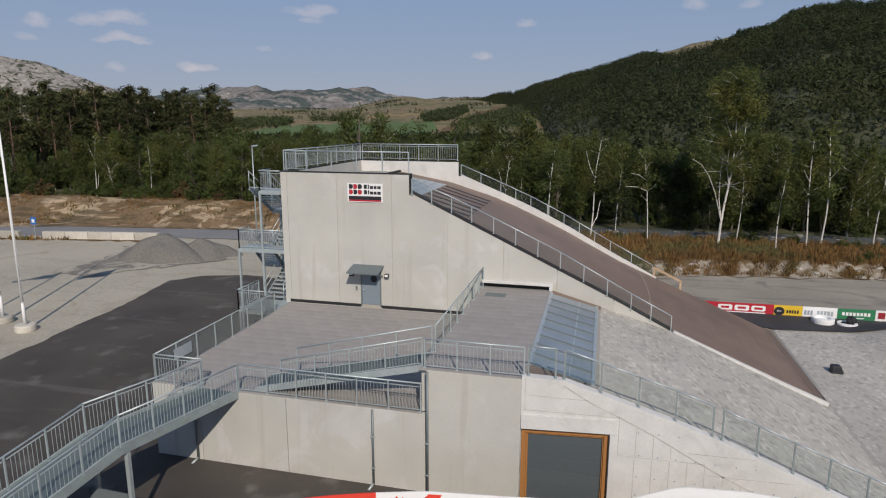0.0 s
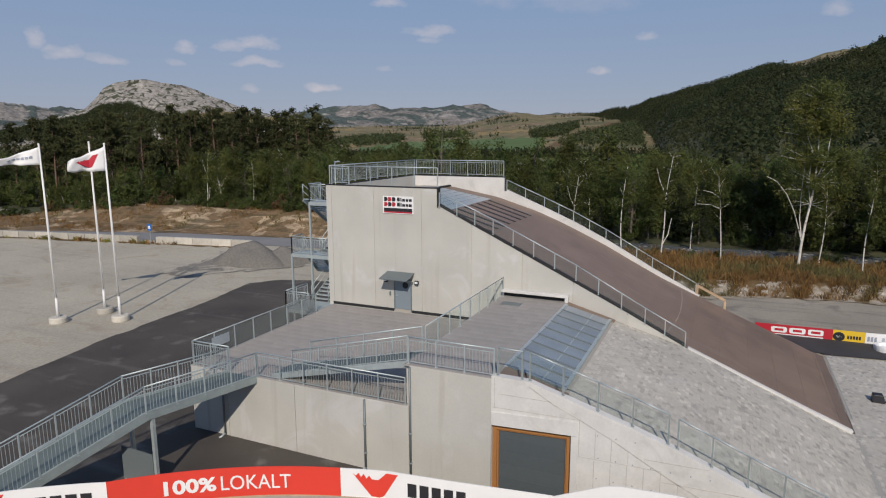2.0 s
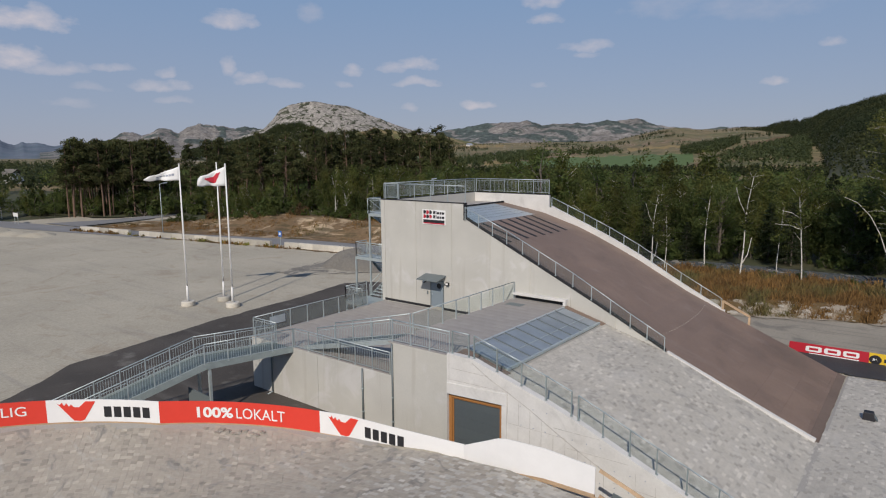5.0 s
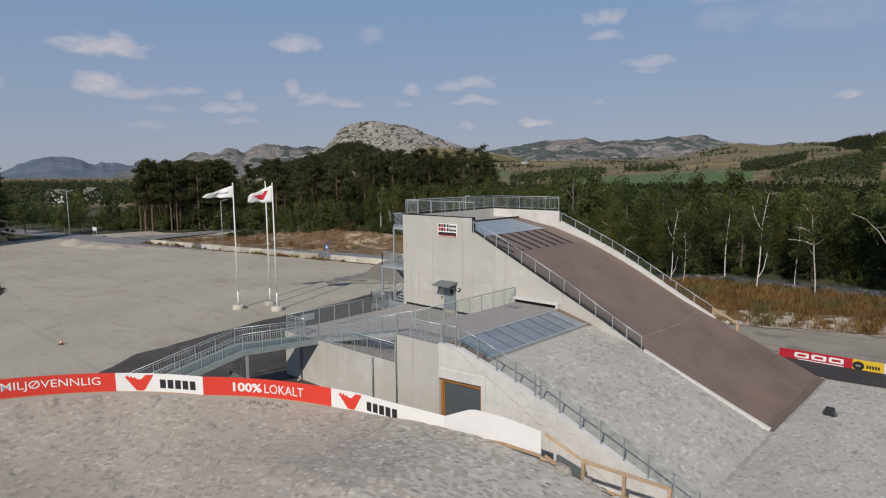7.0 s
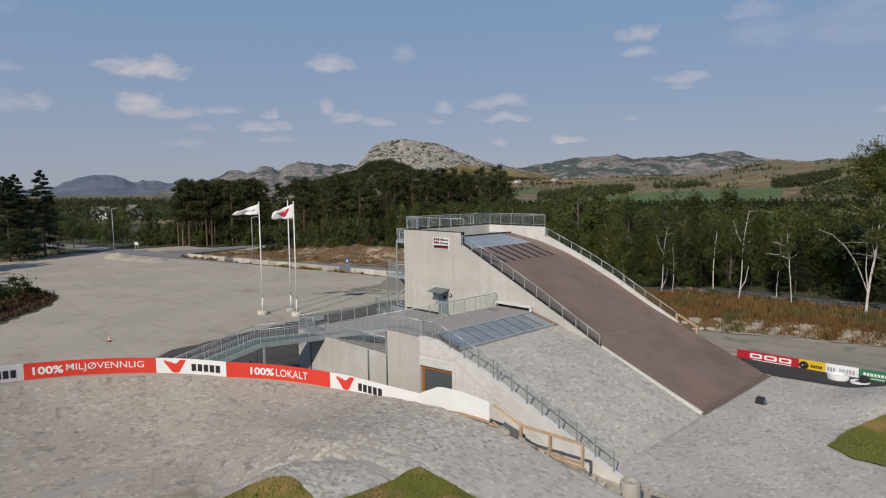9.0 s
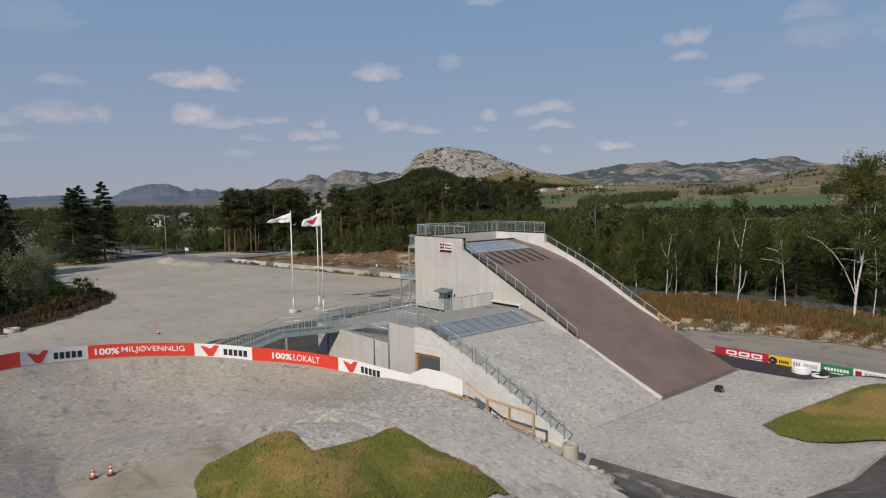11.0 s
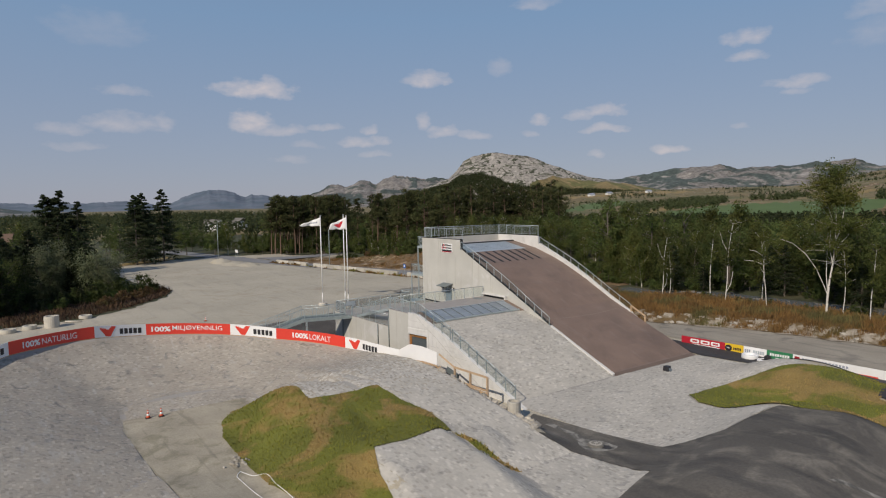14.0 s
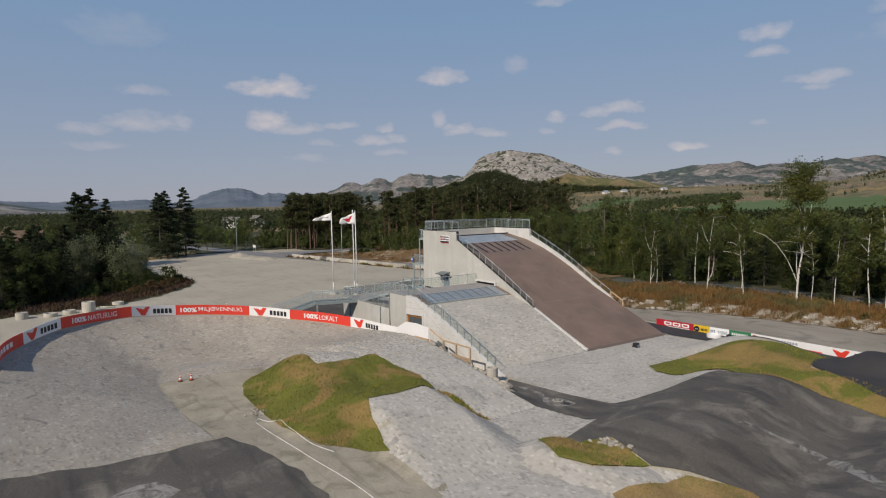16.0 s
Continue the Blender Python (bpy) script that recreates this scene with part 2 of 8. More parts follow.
M = dict(
    precast=material("precast_concrete", (0.485, 0.476, 0.440), 0.85, grain=14, amount=0.06, stain=0.35, stain_amount=0.10, bump=0.12, bump_scale=60, per_object=0.05, tint=((0.53, 0.52, 0.50), 0.5, 0.56, 0.66), warp=1.0, streak=((0.40, 0.38, 0.34), (1.7, 1.7, 0.10), 0.60, 0.75, 0)),
    cast=material("cast_white_concrete", (0.625, 0.615, 0.595), 0.8, grain=10, amount=0.07, stain=0.8, stain_amount=0.10, bump=0.15, bump_scale=30, tint=((0.57, 0.56, 0.54), 0.7, 0.57, 0.66), warp=1.2, streak=((0.58, 0.56, 0.53), (1.2, 1.2, 0.35), 0.60, 0.74, 0)),
    deck=material("deck_slab", (0.325, 0.305, 0.288), 0.85, grain=22, amount=0.14, stain=0.5, stain_amount=0.14, per_object=0.05, bump=0.3, bump_scale=120, tint=((0.56, 0.54, 0.50), 1.1, 0.575, 0.66), warp=1.2),
    steel=material("galvanised_steel", (0.46, 0.52, 0.53), 0.45, metal=0.4, grain=25, amount=0.12, stain=3, stain_amount=0.1),
    steel_dark=material("grey_painted_steel", (0.17, 0.20, 0.21), 0.5, metal=0.3, grain=20, amount=0.1),
    plate=material("steel_plate", (0.42, 0.47, 0.505), 0.4, metal=0.3, grain=6, amount=0.1, stain=0.8, stain_amount=0.12),
    roofpanel=material("blue_grey_roof_panel", (0.27, 0.31, 0.35), 0.30, metal=0.2, grain=8, amount=0.1, stain=0.9, stain_amount=0.18, per_object=0.1),
    ply=material("brown_film_plywood", (0.205, 0.142, 0.107), 0.52, grain=9, amount=0.10, stain=0.4, stain_amount=0.14, bump=0.1, bump_scale=80, per_object=0.05, tint=((0.175, 0.122, 0.092), 0.25, 0.5, 0.62), warp=0.8, streak=((0.25, 0.188, 0.155), (0.25, 1.2, 1.0), 0.56, 0.78, 0)),
    black=material("black_rubber_edge", (0.018, 0.018, 0.02), 0.7, grain=20, amount=0.3),
    paver=material("concrete_paver", (0.45, 0.426, 0.382), 0.9, grain=5, amount=0.10, stain=0.25, stain_amount=0.12, island=0.065, flecks=1, tint=((0.335, 0.32, 0.295), 1.1, 0.56, 0.68), warp=1.0, bump=0.35, bump_scale=30, streak=((0.48, 0.46, 0.425), (0.9, 0.3, 1.0), 0.58, 0.72, 20)),
    paver_one=material("concrete_paver_single", (0.45, 0.426, 0.382), 0.9, grain=5, amount=0.12, stain=0.3, stain_amount=0.10, per_object=0.12, bump=0.35, bump_scale=30),
    # darker turn pavers: weathering, plus some of the bank's shade in the colour
    paver_turn=material("weathered_shaded_paver", (0.365, 0.332, 0.282), 0.9, grain=5, amount=0.12, stain=0.2, stain_amount=0.15, island=0.06, flecks=1, tint=((0.23, 0.22, 0.202), 0.8, 0.57, 0.68), warp=1.2, bump=0.35, bump_scale=30, streak=((0.42, 0.40, 0.365), (0.45, 1.6, 1.0), 0.58, 0.70, 25)),
    paver_turn_one=material("weathered_shaded_paver_single", (0.365, 0.332, 0.282), 0.9, grain=5, amount=0.12, stain=0.22, stain_amount=0.12, per_object=0.10, bump=0.35, bump_scale=30),
    bedding=material("paver_bedding_sand", (0.33, 0.315, 0.29), 0.95, grain=20, amount=0.15),
    asphalt=material("old_asphalt", (0.066, 0.057, 0.049), 0.85, grain=30, amount=0.2, stain=0.2, stain_amount=0.35, bump=0.3, bump_scale=90, tint=((0.15, 0.14, 0.125), 0.45, 0.57, 0.72), streak=((0.13, 0.12, 0.11), (0.08, 0.9, 1), 0.60, 0.75, 35)),
    dustmark=material("pale_dust", (0.27, 0.26, 0.235), 0.95, grain=3, amount=0.3, tint=((0.10, 0.096, 0.088), 0.7, 0.44, 0.60), warp=2.0),
    verge=material("pale_rocky_verge", (0.31, 0.275, 0.225), 0.95, grain=2.2, amount=0.3, bump=0.9, bump_scale=5, tint=((0.12, 0.08, 0.035), 0.5, 0.46, 0.55)),
    grating=material("walkway_grating", (0.13, 0.165, 0.165), 0.55, metal=0.25, grain=40, amount=0.2, stain=2, stain_amount=0.1),
    galv_dark=material("weathered_galvanised_steel", (0.30, 0.35, 0.35), 0.5, metal=0.3, grain=20, amount=0.15, stain=2, stain_amount=0.15),
    damp=material("damp_fines", (0.20, 0.185, 0.16), 0.9, grain=4, amount=0.25, stain=0.4, stain_amount=0.25, tint=((0.385, 0.352, 0.285), 0.35, 0.47, 0.56), warp=1.0),
    fresh=material("fresh_asphalt", (0.040, 0.038, 0.040), 0.8, grain=30, amount=0.2, stain=0.3, stain_amount=0.2, bump=0.3, bump_scale=90),
    track=material("track_asphalt", (0.098, 0.089, 0.077), 0.82, grain=7, amount=0.3, stain=0.16, stain_amount=0.25, bump=0.25, bump_scale=60, tint=((0.185, 0.168, 0.140), 0.4, 0.50, 0.66), warp=0.5, streak=((0.052, 0.049, 0.045), (0.14, 0.8, 1), 0.52, 0.66, 12)),
    road=material("road_asphalt", (0.21, 0.21, 0.215), 0.85, grain=10, amount=0.1, stain=0.2, stain_amount=0.12),
    gravel=material("gravel_lot", (0.405, 0.370, 0.298), 0.95, grain=6, amount=0.24, stain=0.08, stain_amount=0.14, bump=0.5, bump_scale=14, tint=((0.345, 0.30, 0.232), 0.22, 0.55, 0.70), warp=1.6, streak=((0.335, 0.308, 0.26), (0.06, 0.8, 1), 0.55, 0.70, -35)),
    gravelroad=material("gravel_road", (0.30, 0.27, 0.222), 0.95, grain=6, amount=0.22, stain=0.12, stain_amount=0.2, bump=0.4, bump_scale=14, tint=((0.20, 0.182, 0.155), 0.3, 0.55, 0.66), warp=0.8, streak=((0.19, 0.175, 0.15), (0.12, 1.1, 1), 0.56, 0.68, 0)),
    dirt=material("trodden_dirt", (0.355, 0.318, 0.248), 0.95, grain=8, amount=0.2, stain=0.4, stain_amount=0.2, bump=0.5, bump_scale=18, tint=((0.25, 0.228, 0.165), 0.45, 0.50, 0.66), warp=1.5, streak=((0.22, 0.20, 0.155), (0.14, 1.4, 1), 0.58, 0.68, -20)),
    grass=material("mown_grass", (0.13, 0.138, 0.02), 0.95, grain=12, amount=0.3, stain=0.35, stain_amount=0.25, bump=0.8, bump_scale=35, tint=((0.25, 0.175, 0.055), 0.24, 0.50, 0.60), warp=1.0),
    blade=material("grass_blade", (0.165, 0.168, 0.022), 0.9, island=0.12, stain=0.3, stain_amount=0.25, tint=((0.30, 0.205, 0.075), 0.24, 0.50, 0.60), warp=1.0),
    drygrass=material("dry_meadow", (0.125, 0.075, 0.026), 0.95, grain=2.5, amount=0.35, stain=0.15, stain_amount=0.3, bump=0.8, bump_scale=8, tint=((0.085, 0.066, 0.025), 0.2, 0.55, 0.7)),
    dryblade=material("dry_grass_blade", (0.165, 0.09, 0.027), 0.9, island=0.35, stain=0.3, stain_amount=0.3, tint=((0.10, 0.09, 0.03), 0.16, 0.50, 0.62)),
    heather=material("heather_blade", (0.05, 0.028, 0.018), 0.9, island=0.4, tint=((0.075, 0.04, 0.018), 0.2, 0.45, 0.6)),
    sand=material("sandy_bank", (0.175, 0.115, 0.06), 0.95, grain=2, amount=0.5, stain=0.2, stain_amount=0.3, bump=0.9, bump_scale=3, tint=((0.40, 0.305, 0.20), 0.16, 0.53, 0.60), warp=1.5, streak=((0.085, 0.065, 0.028), (0.16, 0.6, 1), 0.52, 0.60, 0)),
    rubble=material("crushed_rock", (0.165, 0.155, 0.138), 0.95, grain=4, amount=0.3, bump=0.9, bump_scale=6),
    boulder=material("pale_boulder", (0.33, 0.305, 0.265), 0.9, grain=5, amount=0.25, bump=0.6, bump_scale=8, per_object=0.2),
    block=material("concrete_block", (0.50, 0.47, 0.41), 0.9, grain=6, amount=0.12, stain=0.8, stain_amount=0.2, per_object=0.3),
    lumber=material("raw_lumber", (0.47, 0.335, 0.215), 0.8, grain=12, amount=0.18, stain=2, stain_amount=0.18, per_object=0.14),
    frame=material("oiled_timber_frame", (0.37, 0.165, 0.05), 0.6, grain=14, amount=0.15, per_object=0.08),
    shutter=material("grey_shutter_panel", (0.105, 0.125, 0.135), 0.45, metal=0.2, grain=4, amount=0.05, per_object=0.04),
    door=material("blue_grey_door_paint", (0.20, 0.245, 0.28), 0.5, grain=6, amount=0.05),
    red=material("red_banner_vinyl", (0.70, 0.05, 0.03), 0.5, grain=2, amount=0.04),
    crimson=material("crimson_print", (0.46, 0.018, 0.035), 0.5, grain=3, amount=0.05),
    joint=material("wall_joint", (0.47, 0.455, 0.43), 0.9, grain=9, amount=0.25, stain=2.0, stain_amount=0.2),
    # darker copy of the ply: shade of the flatter ramp end in its colour
    toe=material("shaded_ply_toe", (0.155, 0.112, 0.088), 0.7, grain=9, amount=0.15, stain=0.5, stain_amount=0.15),
    straw=material("straw_grass", (0.265, 0.185, 0.075), 0.95, grain=10, amount=0.35, stain=0.4, stain_amount=0.25, bump=0.8, bump_scale=30, tint=((0.15, 0.14, 0.035), 0.5, 0.52, 0.66)),
    strawblade=material("straw_blade", (0.33, 0.225, 0.09), 0.9, island=0.3, tint=((0.19, 0.165, 0.04), 0.5, 0.50, 0.64)),
    deepred=material("dark_red_print", (0.30, 0.02, 0.03), 0.5, grain=3, amount=0.05),
    white=material("white_banner_vinyl", (0.80, 0.80, 0.80), 0.5, grain=1.5, amount=0.03, stain=0.5, stain_amount=0.04),
    paint=material("white_paint", (0.78, 0.78, 0.77), 0.5, grain=3, amount=0.04),
    ink=material("black_print", (0.02, 0.02, 0.024), 0.5, grain=5, amount=0.1),
    yellow=material("yellow_banner_vinyl", (0.72, 0.48, 0.03), 0.5, grain=3, amount=0.05),
    green=material("green_banner_vinyl", (0.03, 0.20, 0.09), 0.5, grain=3, amount=0.05),
    greyprint=material("grey_print", (0.30, 0.33, 0.40), 0.5, grain=5, amount=0.1),
    orange=material("orange_red_plastic", (0.62, 0.09, 0.03), 0.5, grain=6, amount=0.1),
    blue=material("blue_sign_paint", (0.02, 0.13, 0.45), 0.5, grain=6, amount=0.05),
    rubber=material("tyre_rubber", (0.03, 0.03, 0.032), 0.8, grain=12, amount=0.2),
    bark=material("pine_bark", (0.15, 0.098, 0.07), 0.95, grain=6, amount=0.35, bump=0.6, bump_scale=12),
    birchbark=material("birch_bark", (0.62, 0.59, 0.54), 0.8, grain=5, amount=0.2, tint=((0.06, 0.055, 0.05), 3.5, 0.58, 0.63)),
    greybark=material("grey_bark", (0.13, 0.11, 0.09), 0.95, grain=6, amount=0.3),
    rock=material("bare_granite", (0.27, 0.252, 0.23), 0.95, grain=0.14, amount=0.75, stain=0.03, stain_amount=0.2, tint=((0.045, 0.05, 0.03), 0.05, 0.52, 0.57), warp=1.2, bump=1.0, bump_scale=0.06, streak=((0.06, 0.065, 0.04), (0.03, 0.03, 0.16), 0.58, 0.62, 0)),
    far=material("far_hills", (0.185, 0.172, 0.16), 0.95, grain=0.05, amount=0.85, bump=1.0, bump_scale=0.02, stain=0.004, stain_amount=0.3, tint=((0.055, 0.072, 0.066), 0.0055, 0.46, 0.52), warp=0.8, streak=((0.26, 0.245, 0.23), (0.012, 0.012, 0.03), 0.58, 0.63, 0)),
    # bluer than its rock: the haze of distance is put into the base colour
    blueridge=material("haze_blue_ridge", (0.125, 0.152, 0.195), 0.95, grain=0.012, amount=0.3, bump=1.0, bump_scale=0.012, tint=((0.085, 0.115, 0.15), 0.006, 0.45, 0.55)),
    moor=material("moorland_fields", (0.178, 0.136, 0.062), 0.95, grain=0.12, amount=0.5, stain=0.012, stain_amount=0.25, tint=((0.10, 0.098, 0.036), 0.012, 0.47, 0.56), warp=1.0, streak=((0.23, 0.17, 0.085), (0.006, 0.03, 0.02), 0.55, 0.62, 20)),
    field=material("green_field", (0.082, 0.132, 0.034), 0.95, grain=0.05, amount=0.1, stain=0.01, stain_amount=0.12),
    forestfloor=material("forest_floor", (0.05, 0.056, 0.024), 0.95, grain=0.5, amount=0.35, tint=((0.085, 0.075, 0.035), 0.1, 0.5, 0.65)),
)


def leafy(name, base, other, vary=0.35, patch=0.35):
    m = material(name, base, 0.75, island=vary, per_object=0.32, spec=0.25, tint=(other, patch, 0.42, 0.62))
    nt = m.node_tree
    b, out = nt.nodes["Principled BSDF"], nt.nodes["Material Output"]
    tr, mx = nt.nodes.new("ShaderNodeBsdfTranslucent"), nt.nodes.new("ShaderNodeMixShader")
    nt.links.new(b.inputs["Base Color"].links[0].from_socket, tr.inputs[0])
    mx.inputs[0].default_value = 0.5
    nt.links.new(b.outputs[0], mx.inputs[1])
    nt.links.new(tr.outputs[0], mx.inputs[2])
    nt.links.new(mx.outputs[0], out.inputs[0])
    return m


M["pineneedle"] = leafy("pine_needles", (0.070, 0.084, 0.033), (0.095, 0.096, 0.037), 0.2)
M["birchleaf"] = leafy("birch_leaves", (0.094, 0.120, 0.034), (0.15, 0.148, 0.042), 0.16)
M["broadleaf"] = leafy("broad_leaves", (0.074, 0.106, 0.032), (0.11, 0.125, 0.036), 0.16)
M["willowleaf"] = leafy("willow_leaves", (0.16, 0.185, 0.10), (0.20, 0.215, 0.125), 0.2)
M["rustleaf"] = leafy("rusty_shrub_leaves", (0.145, 0.088, 0.045), (0.12, 0.105, 0.045), 0.3)
M["spruceneedle"] = leafy("spruce_needles", (0.034, 0.049, 0.024), (0.046, 0.058, 0.025))
M["hillwood"] = leafy("hillside_woods", (0.062, 0.082, 0.034), (0.08, 0.092, 0.038), 0.15)
M["slopewood"] = leafy("slope_woods", (0.056, 0.074, 0.034), (0.085, 0.096, 0.038), 0.15, 0.016)

water = bpy.data.materials.new("stream_water")
water.use_nodes = True
wb = water.node_tree.nodes["Principled BSDF"]
wb.inputs["Base Color"].default_value, wb.inputs["Roughness"].default_value, wb.inputs["IOR"].default_value = (0.12, 0.13, 0.135, 1), 0.25, 1.33
ripple, ripple_bump = water.node_tree.nodes.new("ShaderNodeTexNoise"), water.node_tree.nodes.new("ShaderNodeBump")
ripple.inputs["Scale"].default_value, ripple.inputs["Detail"].default_value = 1.6, 4.0
ripple_bump.inputs["Strength"].default_value, ripple_bump.inputs["Distance"].default_value = 0.5, 0.1
water.node_tree.links.new(ripple.outputs[0], ripple_bump.inputs["Height"])
water.node_tree.links.new(ripple_bump.outputs[0], wb.inputs["Normal"])
M["water"] = water

glass = bpy.data.materials.new("clear_safety_glass")
glass.use_nodes = True
gt = glass.node_tree
gb = gt.nodes["Principled BSDF"]
gb.inputs["Base Color"].default_value, gb.inputs["Roughness"].default_value = (0.30, 0.34, 0.34, 1), 0.08
gm, gtr = gt.nodes.new("ShaderNodeMixShader"), gt.nodes.new("ShaderNodeBsdfTransparent")
gtr.inputs[0].default_value = (0.93, 0.955, 0.95, 1)
gm.inputs[0].default_value = 0.035
gt.links.new(gtr.outputs[0], gm.inputs[1])
gt.links.new(gb.outputs[0], gm.inputs[2])
gt.links.new(gm.outputs[0], gt.nodes["Material Output"].inputs[0])
M["glass"] = glass

mesh = bpy.data.materials.new("fine_steel_mesh")
mesh.use_nodes = True
mt_ = mesh.node_tree
mt_.nodes["Principled BSDF"].inputs["Base Color"].default_value, mt_.nodes["Principled BSDF"].inputs["Roughness"].default_value = (0.20, 0.225, 0.22, 1), 0.6
mm_, mp_ = mt_.nodes.new("ShaderNodeMixShader"), mt_.nodes.new("ShaderNodeBsdfTransparent")
mm_.inputs[0].default_value = 0.38
mt_.links.new(mp_.outputs[0], mm_.inputs[1])
mt_.links.new(mt_.nodes["Principled BSDF"].outputs[0], mm_.inputs[2])
mt_.links.new(mm_.outputs[0], mt_.nodes["Material Output"].inputs[0])
M["mesh"] = mesh

# ---- mesh helpers ----


class Shape:
    """Collects the faces of one mesh, in world metres."""

    def __init__(self):
        self.v, self.f = [], []

    def add(self, verts, faces):
        n = len(self.v)
        self.v += [tuple(p) for p in verts]
        self.f += [tuple(n + i for i in f) for f in faces]
        return self

    def box(self, x0, y0, z0, x1, y1, z1):
        return self.add([(x0, y0, z0), (x1, y0, z0), (x1, y1, z0), (x0, y1, z0), (x0, y0, z1), (x1, y0, z1), (x1, y1, z1), (x0, y1, z1)],
                        [(0, 3, 2, 1), (4, 5, 6, 7), (0, 1, 5, 4), (1, 2, 6, 5), (2, 3, 7, 6), (3, 0, 4, 7)])

    def bar(self, p, q, w, h):
        """A square bar from p to q, w across and h high."""
        p, q = Vector(p), Vector(q)
        d = (q - p).normalized()
        s = d.cross(Vector((0, 0, 1)))
        s = Vector((1, 0, 0)) if s.length < 1e-4 else s.normalized()
        u = s.cross(d)
        c = [s * a * w / 2 + u * b * h / 2 for a, b in ((-1, -1), (1, -1), (1, 1), (-1, 1))]
        return self.add([p + k for k in c] + [q + k for k in c], [(3, 2, 1, 0), (4, 5, 6, 7), (0, 1, 5, 4), (1, 2, 6, 5), (2, 3, 7, 6), (3, 0, 4, 7)])

    def rod(self, p, q, r, r2=None, n=8, cap=True):
        p, q = Vector(p), Vector(q)
        d = (q - p).normalized()
        s = d.orthogonal().normalized()
        u = d.cross(s)
        r2 = r if r2 is None else r2
        ring = [s * math.cos(2 * math.pi * i / n) + u * math.sin(2 * math.pi * i / n) for i in range(n)]
        faces = [(i, (i + 1) % n, n + (i + 1) % n, n + i) for i in range(n)]
        if cap:
            faces += [tuple(range(n - 1, -1, -1)), tuple(range(n, 2 * n))]
        return self.add([p + k * r for k in ring] + [q + k * r2 for k in ring], faces)

    def wall_xz(self, poly, y0, y1):
        """A polygon of (x, z), anticlockwise, made thick from y0 to y1."""
        n = len(poly)
        return self.add([(x, y0, z) for x, z in poly] + [(x, y1, z) for x, z in poly],
                        [tuple(range(n)), tuple(range(2 * n - 1, n - 1, -1))] + [(i, n + i, n + (i + 1) % n, (i + 1) % n) for i in range(n)])

    def lathe(self, c, rz, n=20):
        """Rings of (radius, height) about the upright through c."""
        k = len(self.v)
        for r, z in rz:
            self.v += [(c[0] + r * math.cos(2 * math.pi * i / n), c[1] + r * math.sin(2 * math.pi * i / n), c[2] + z) for i in range(n)]
        for j in range(len(rz) - 1):
            self.f += [(k + j * n + i, k + j * n + (i + 1) % n, k + j * n + n + (i + 1) % n, k + j * n + n + i) for i in range(n)]
        self.f += [tuple(k + i for i in range(n - 1, -1, -1)), tuple(k + (len(rz) - 1) * n + i for i in range(n))]
        return self


def base_of(ob):
    v = Vector((0, 0, 0))
    while ob is not None:
        v += ob.location
        ob = ob.parent
    return v


def part(name, shape, mat, parent=None, label="", smooth=False, bevel=0.0, at=None):
    """One mesh object from a shape in world metres, under a thing or a part; or from a shape round its own middle, set down at a place."""
    o = base_of(parent) if parent is not None else Vector((0, 0, 0))
    me = bpy.data.meshes.new(name)
    me.from_pydata([(x - o.x, y - o.y, z - o.z) for x, y, z in shape.v], [], shape.f)
    me.materials.append(M[mat] if isinstance(mat, str) else mat)
    if smooth:
        me.polygons.foreach_set("use_smooth", [True] * len(me.polygons))
    me.update()
    ob = new(name, me)
    if parent is not None:
        ob.parent = parent
    elif at:
        ob.location = at
    if bevel:
        b = ob.modifiers.new("bevel", "BEVEL")
        b.width, b.segments, b.limit_method = bevel, 2, "ANGLE"
    return tagged(ob, label)


def thing(name, at, label, category, group="", kind=""):
    ob = new(name)
    ob.location, ob.empty_display_size = at, 0.2
    return tagged(ob, label, category, group, kind)


def fast_mesh(name, verts, quads, mat, smooth=False):
    """A large mesh from arrays of places and of faces that all have as many corners."""
    me = bpy.data.meshes.new(name)
    verts, quads = np.asarray(verts, np.float32).reshape(-1, 3), np.asarray(quads, np.int32)
    me.vertices.add(len(verts))
    me.vertices.foreach_set("co", verts.ravel())
    me.loops.add(quads.size)
    me.loops.foreach_set("vertex_index", quads.ravel())
    me.polygons.add(len(quads))
    me.polygons.foreach_set("loop_start", np.arange(0, quads.size, quads.shape[1], dtype=np.int32))
    me.polygons.foreach_set("use_smooth", np.full(len(quads), smooth))
    me.update(calc_edges=True)
    me.materials.append(M[mat] if isinstance(mat, str) else mat)
    return me


# ---- the lie of the land ----
CX, CY = 16.0, -31.7
BANNER = [(92.0, 15.8, 1.78), (105.6, 15.43, 1.83), (133.6, 14.29, 2.36), (152.1, 14.82, 2.72), (180.6, 15.7, 3.25), (197.7, 15.16, 3.78), (226.0, 15.3, 3.95), (244.0, 15.5, 3.6), (275.0, 15.6, 3.5)]


def step(a, b, x):
    t = np.clip((x - a) / (b - a), 0, 1)
    return t * t * (3 - 2 * t)


def chain(x, y, pts, flat, fall):
    """A ridge along a line of (x, y, height) points: flat on top, falling off sideways."""
    near, top = np.full(np.shape(x), 1e9), np.zeros(np.shape(x))
    for (ax, ay, az), (bx, by, bz) in zip(pts, pts[1:]):
        t = np.clip(((x - ax) * (bx - ax) + (y - ay) * (by - ay)) / ((bx - ax) ** 2 + (by - ay) ** 2), 0, 1)
        d = np.hypot(x - ax - t * (bx - ax), y - ay - t * (by - ay))
        top = np.where(d < near, az + t * (bz - az), top)
        near = np.minimum(near, d)
    return top * (1 - step(flat, flat + fall, near))


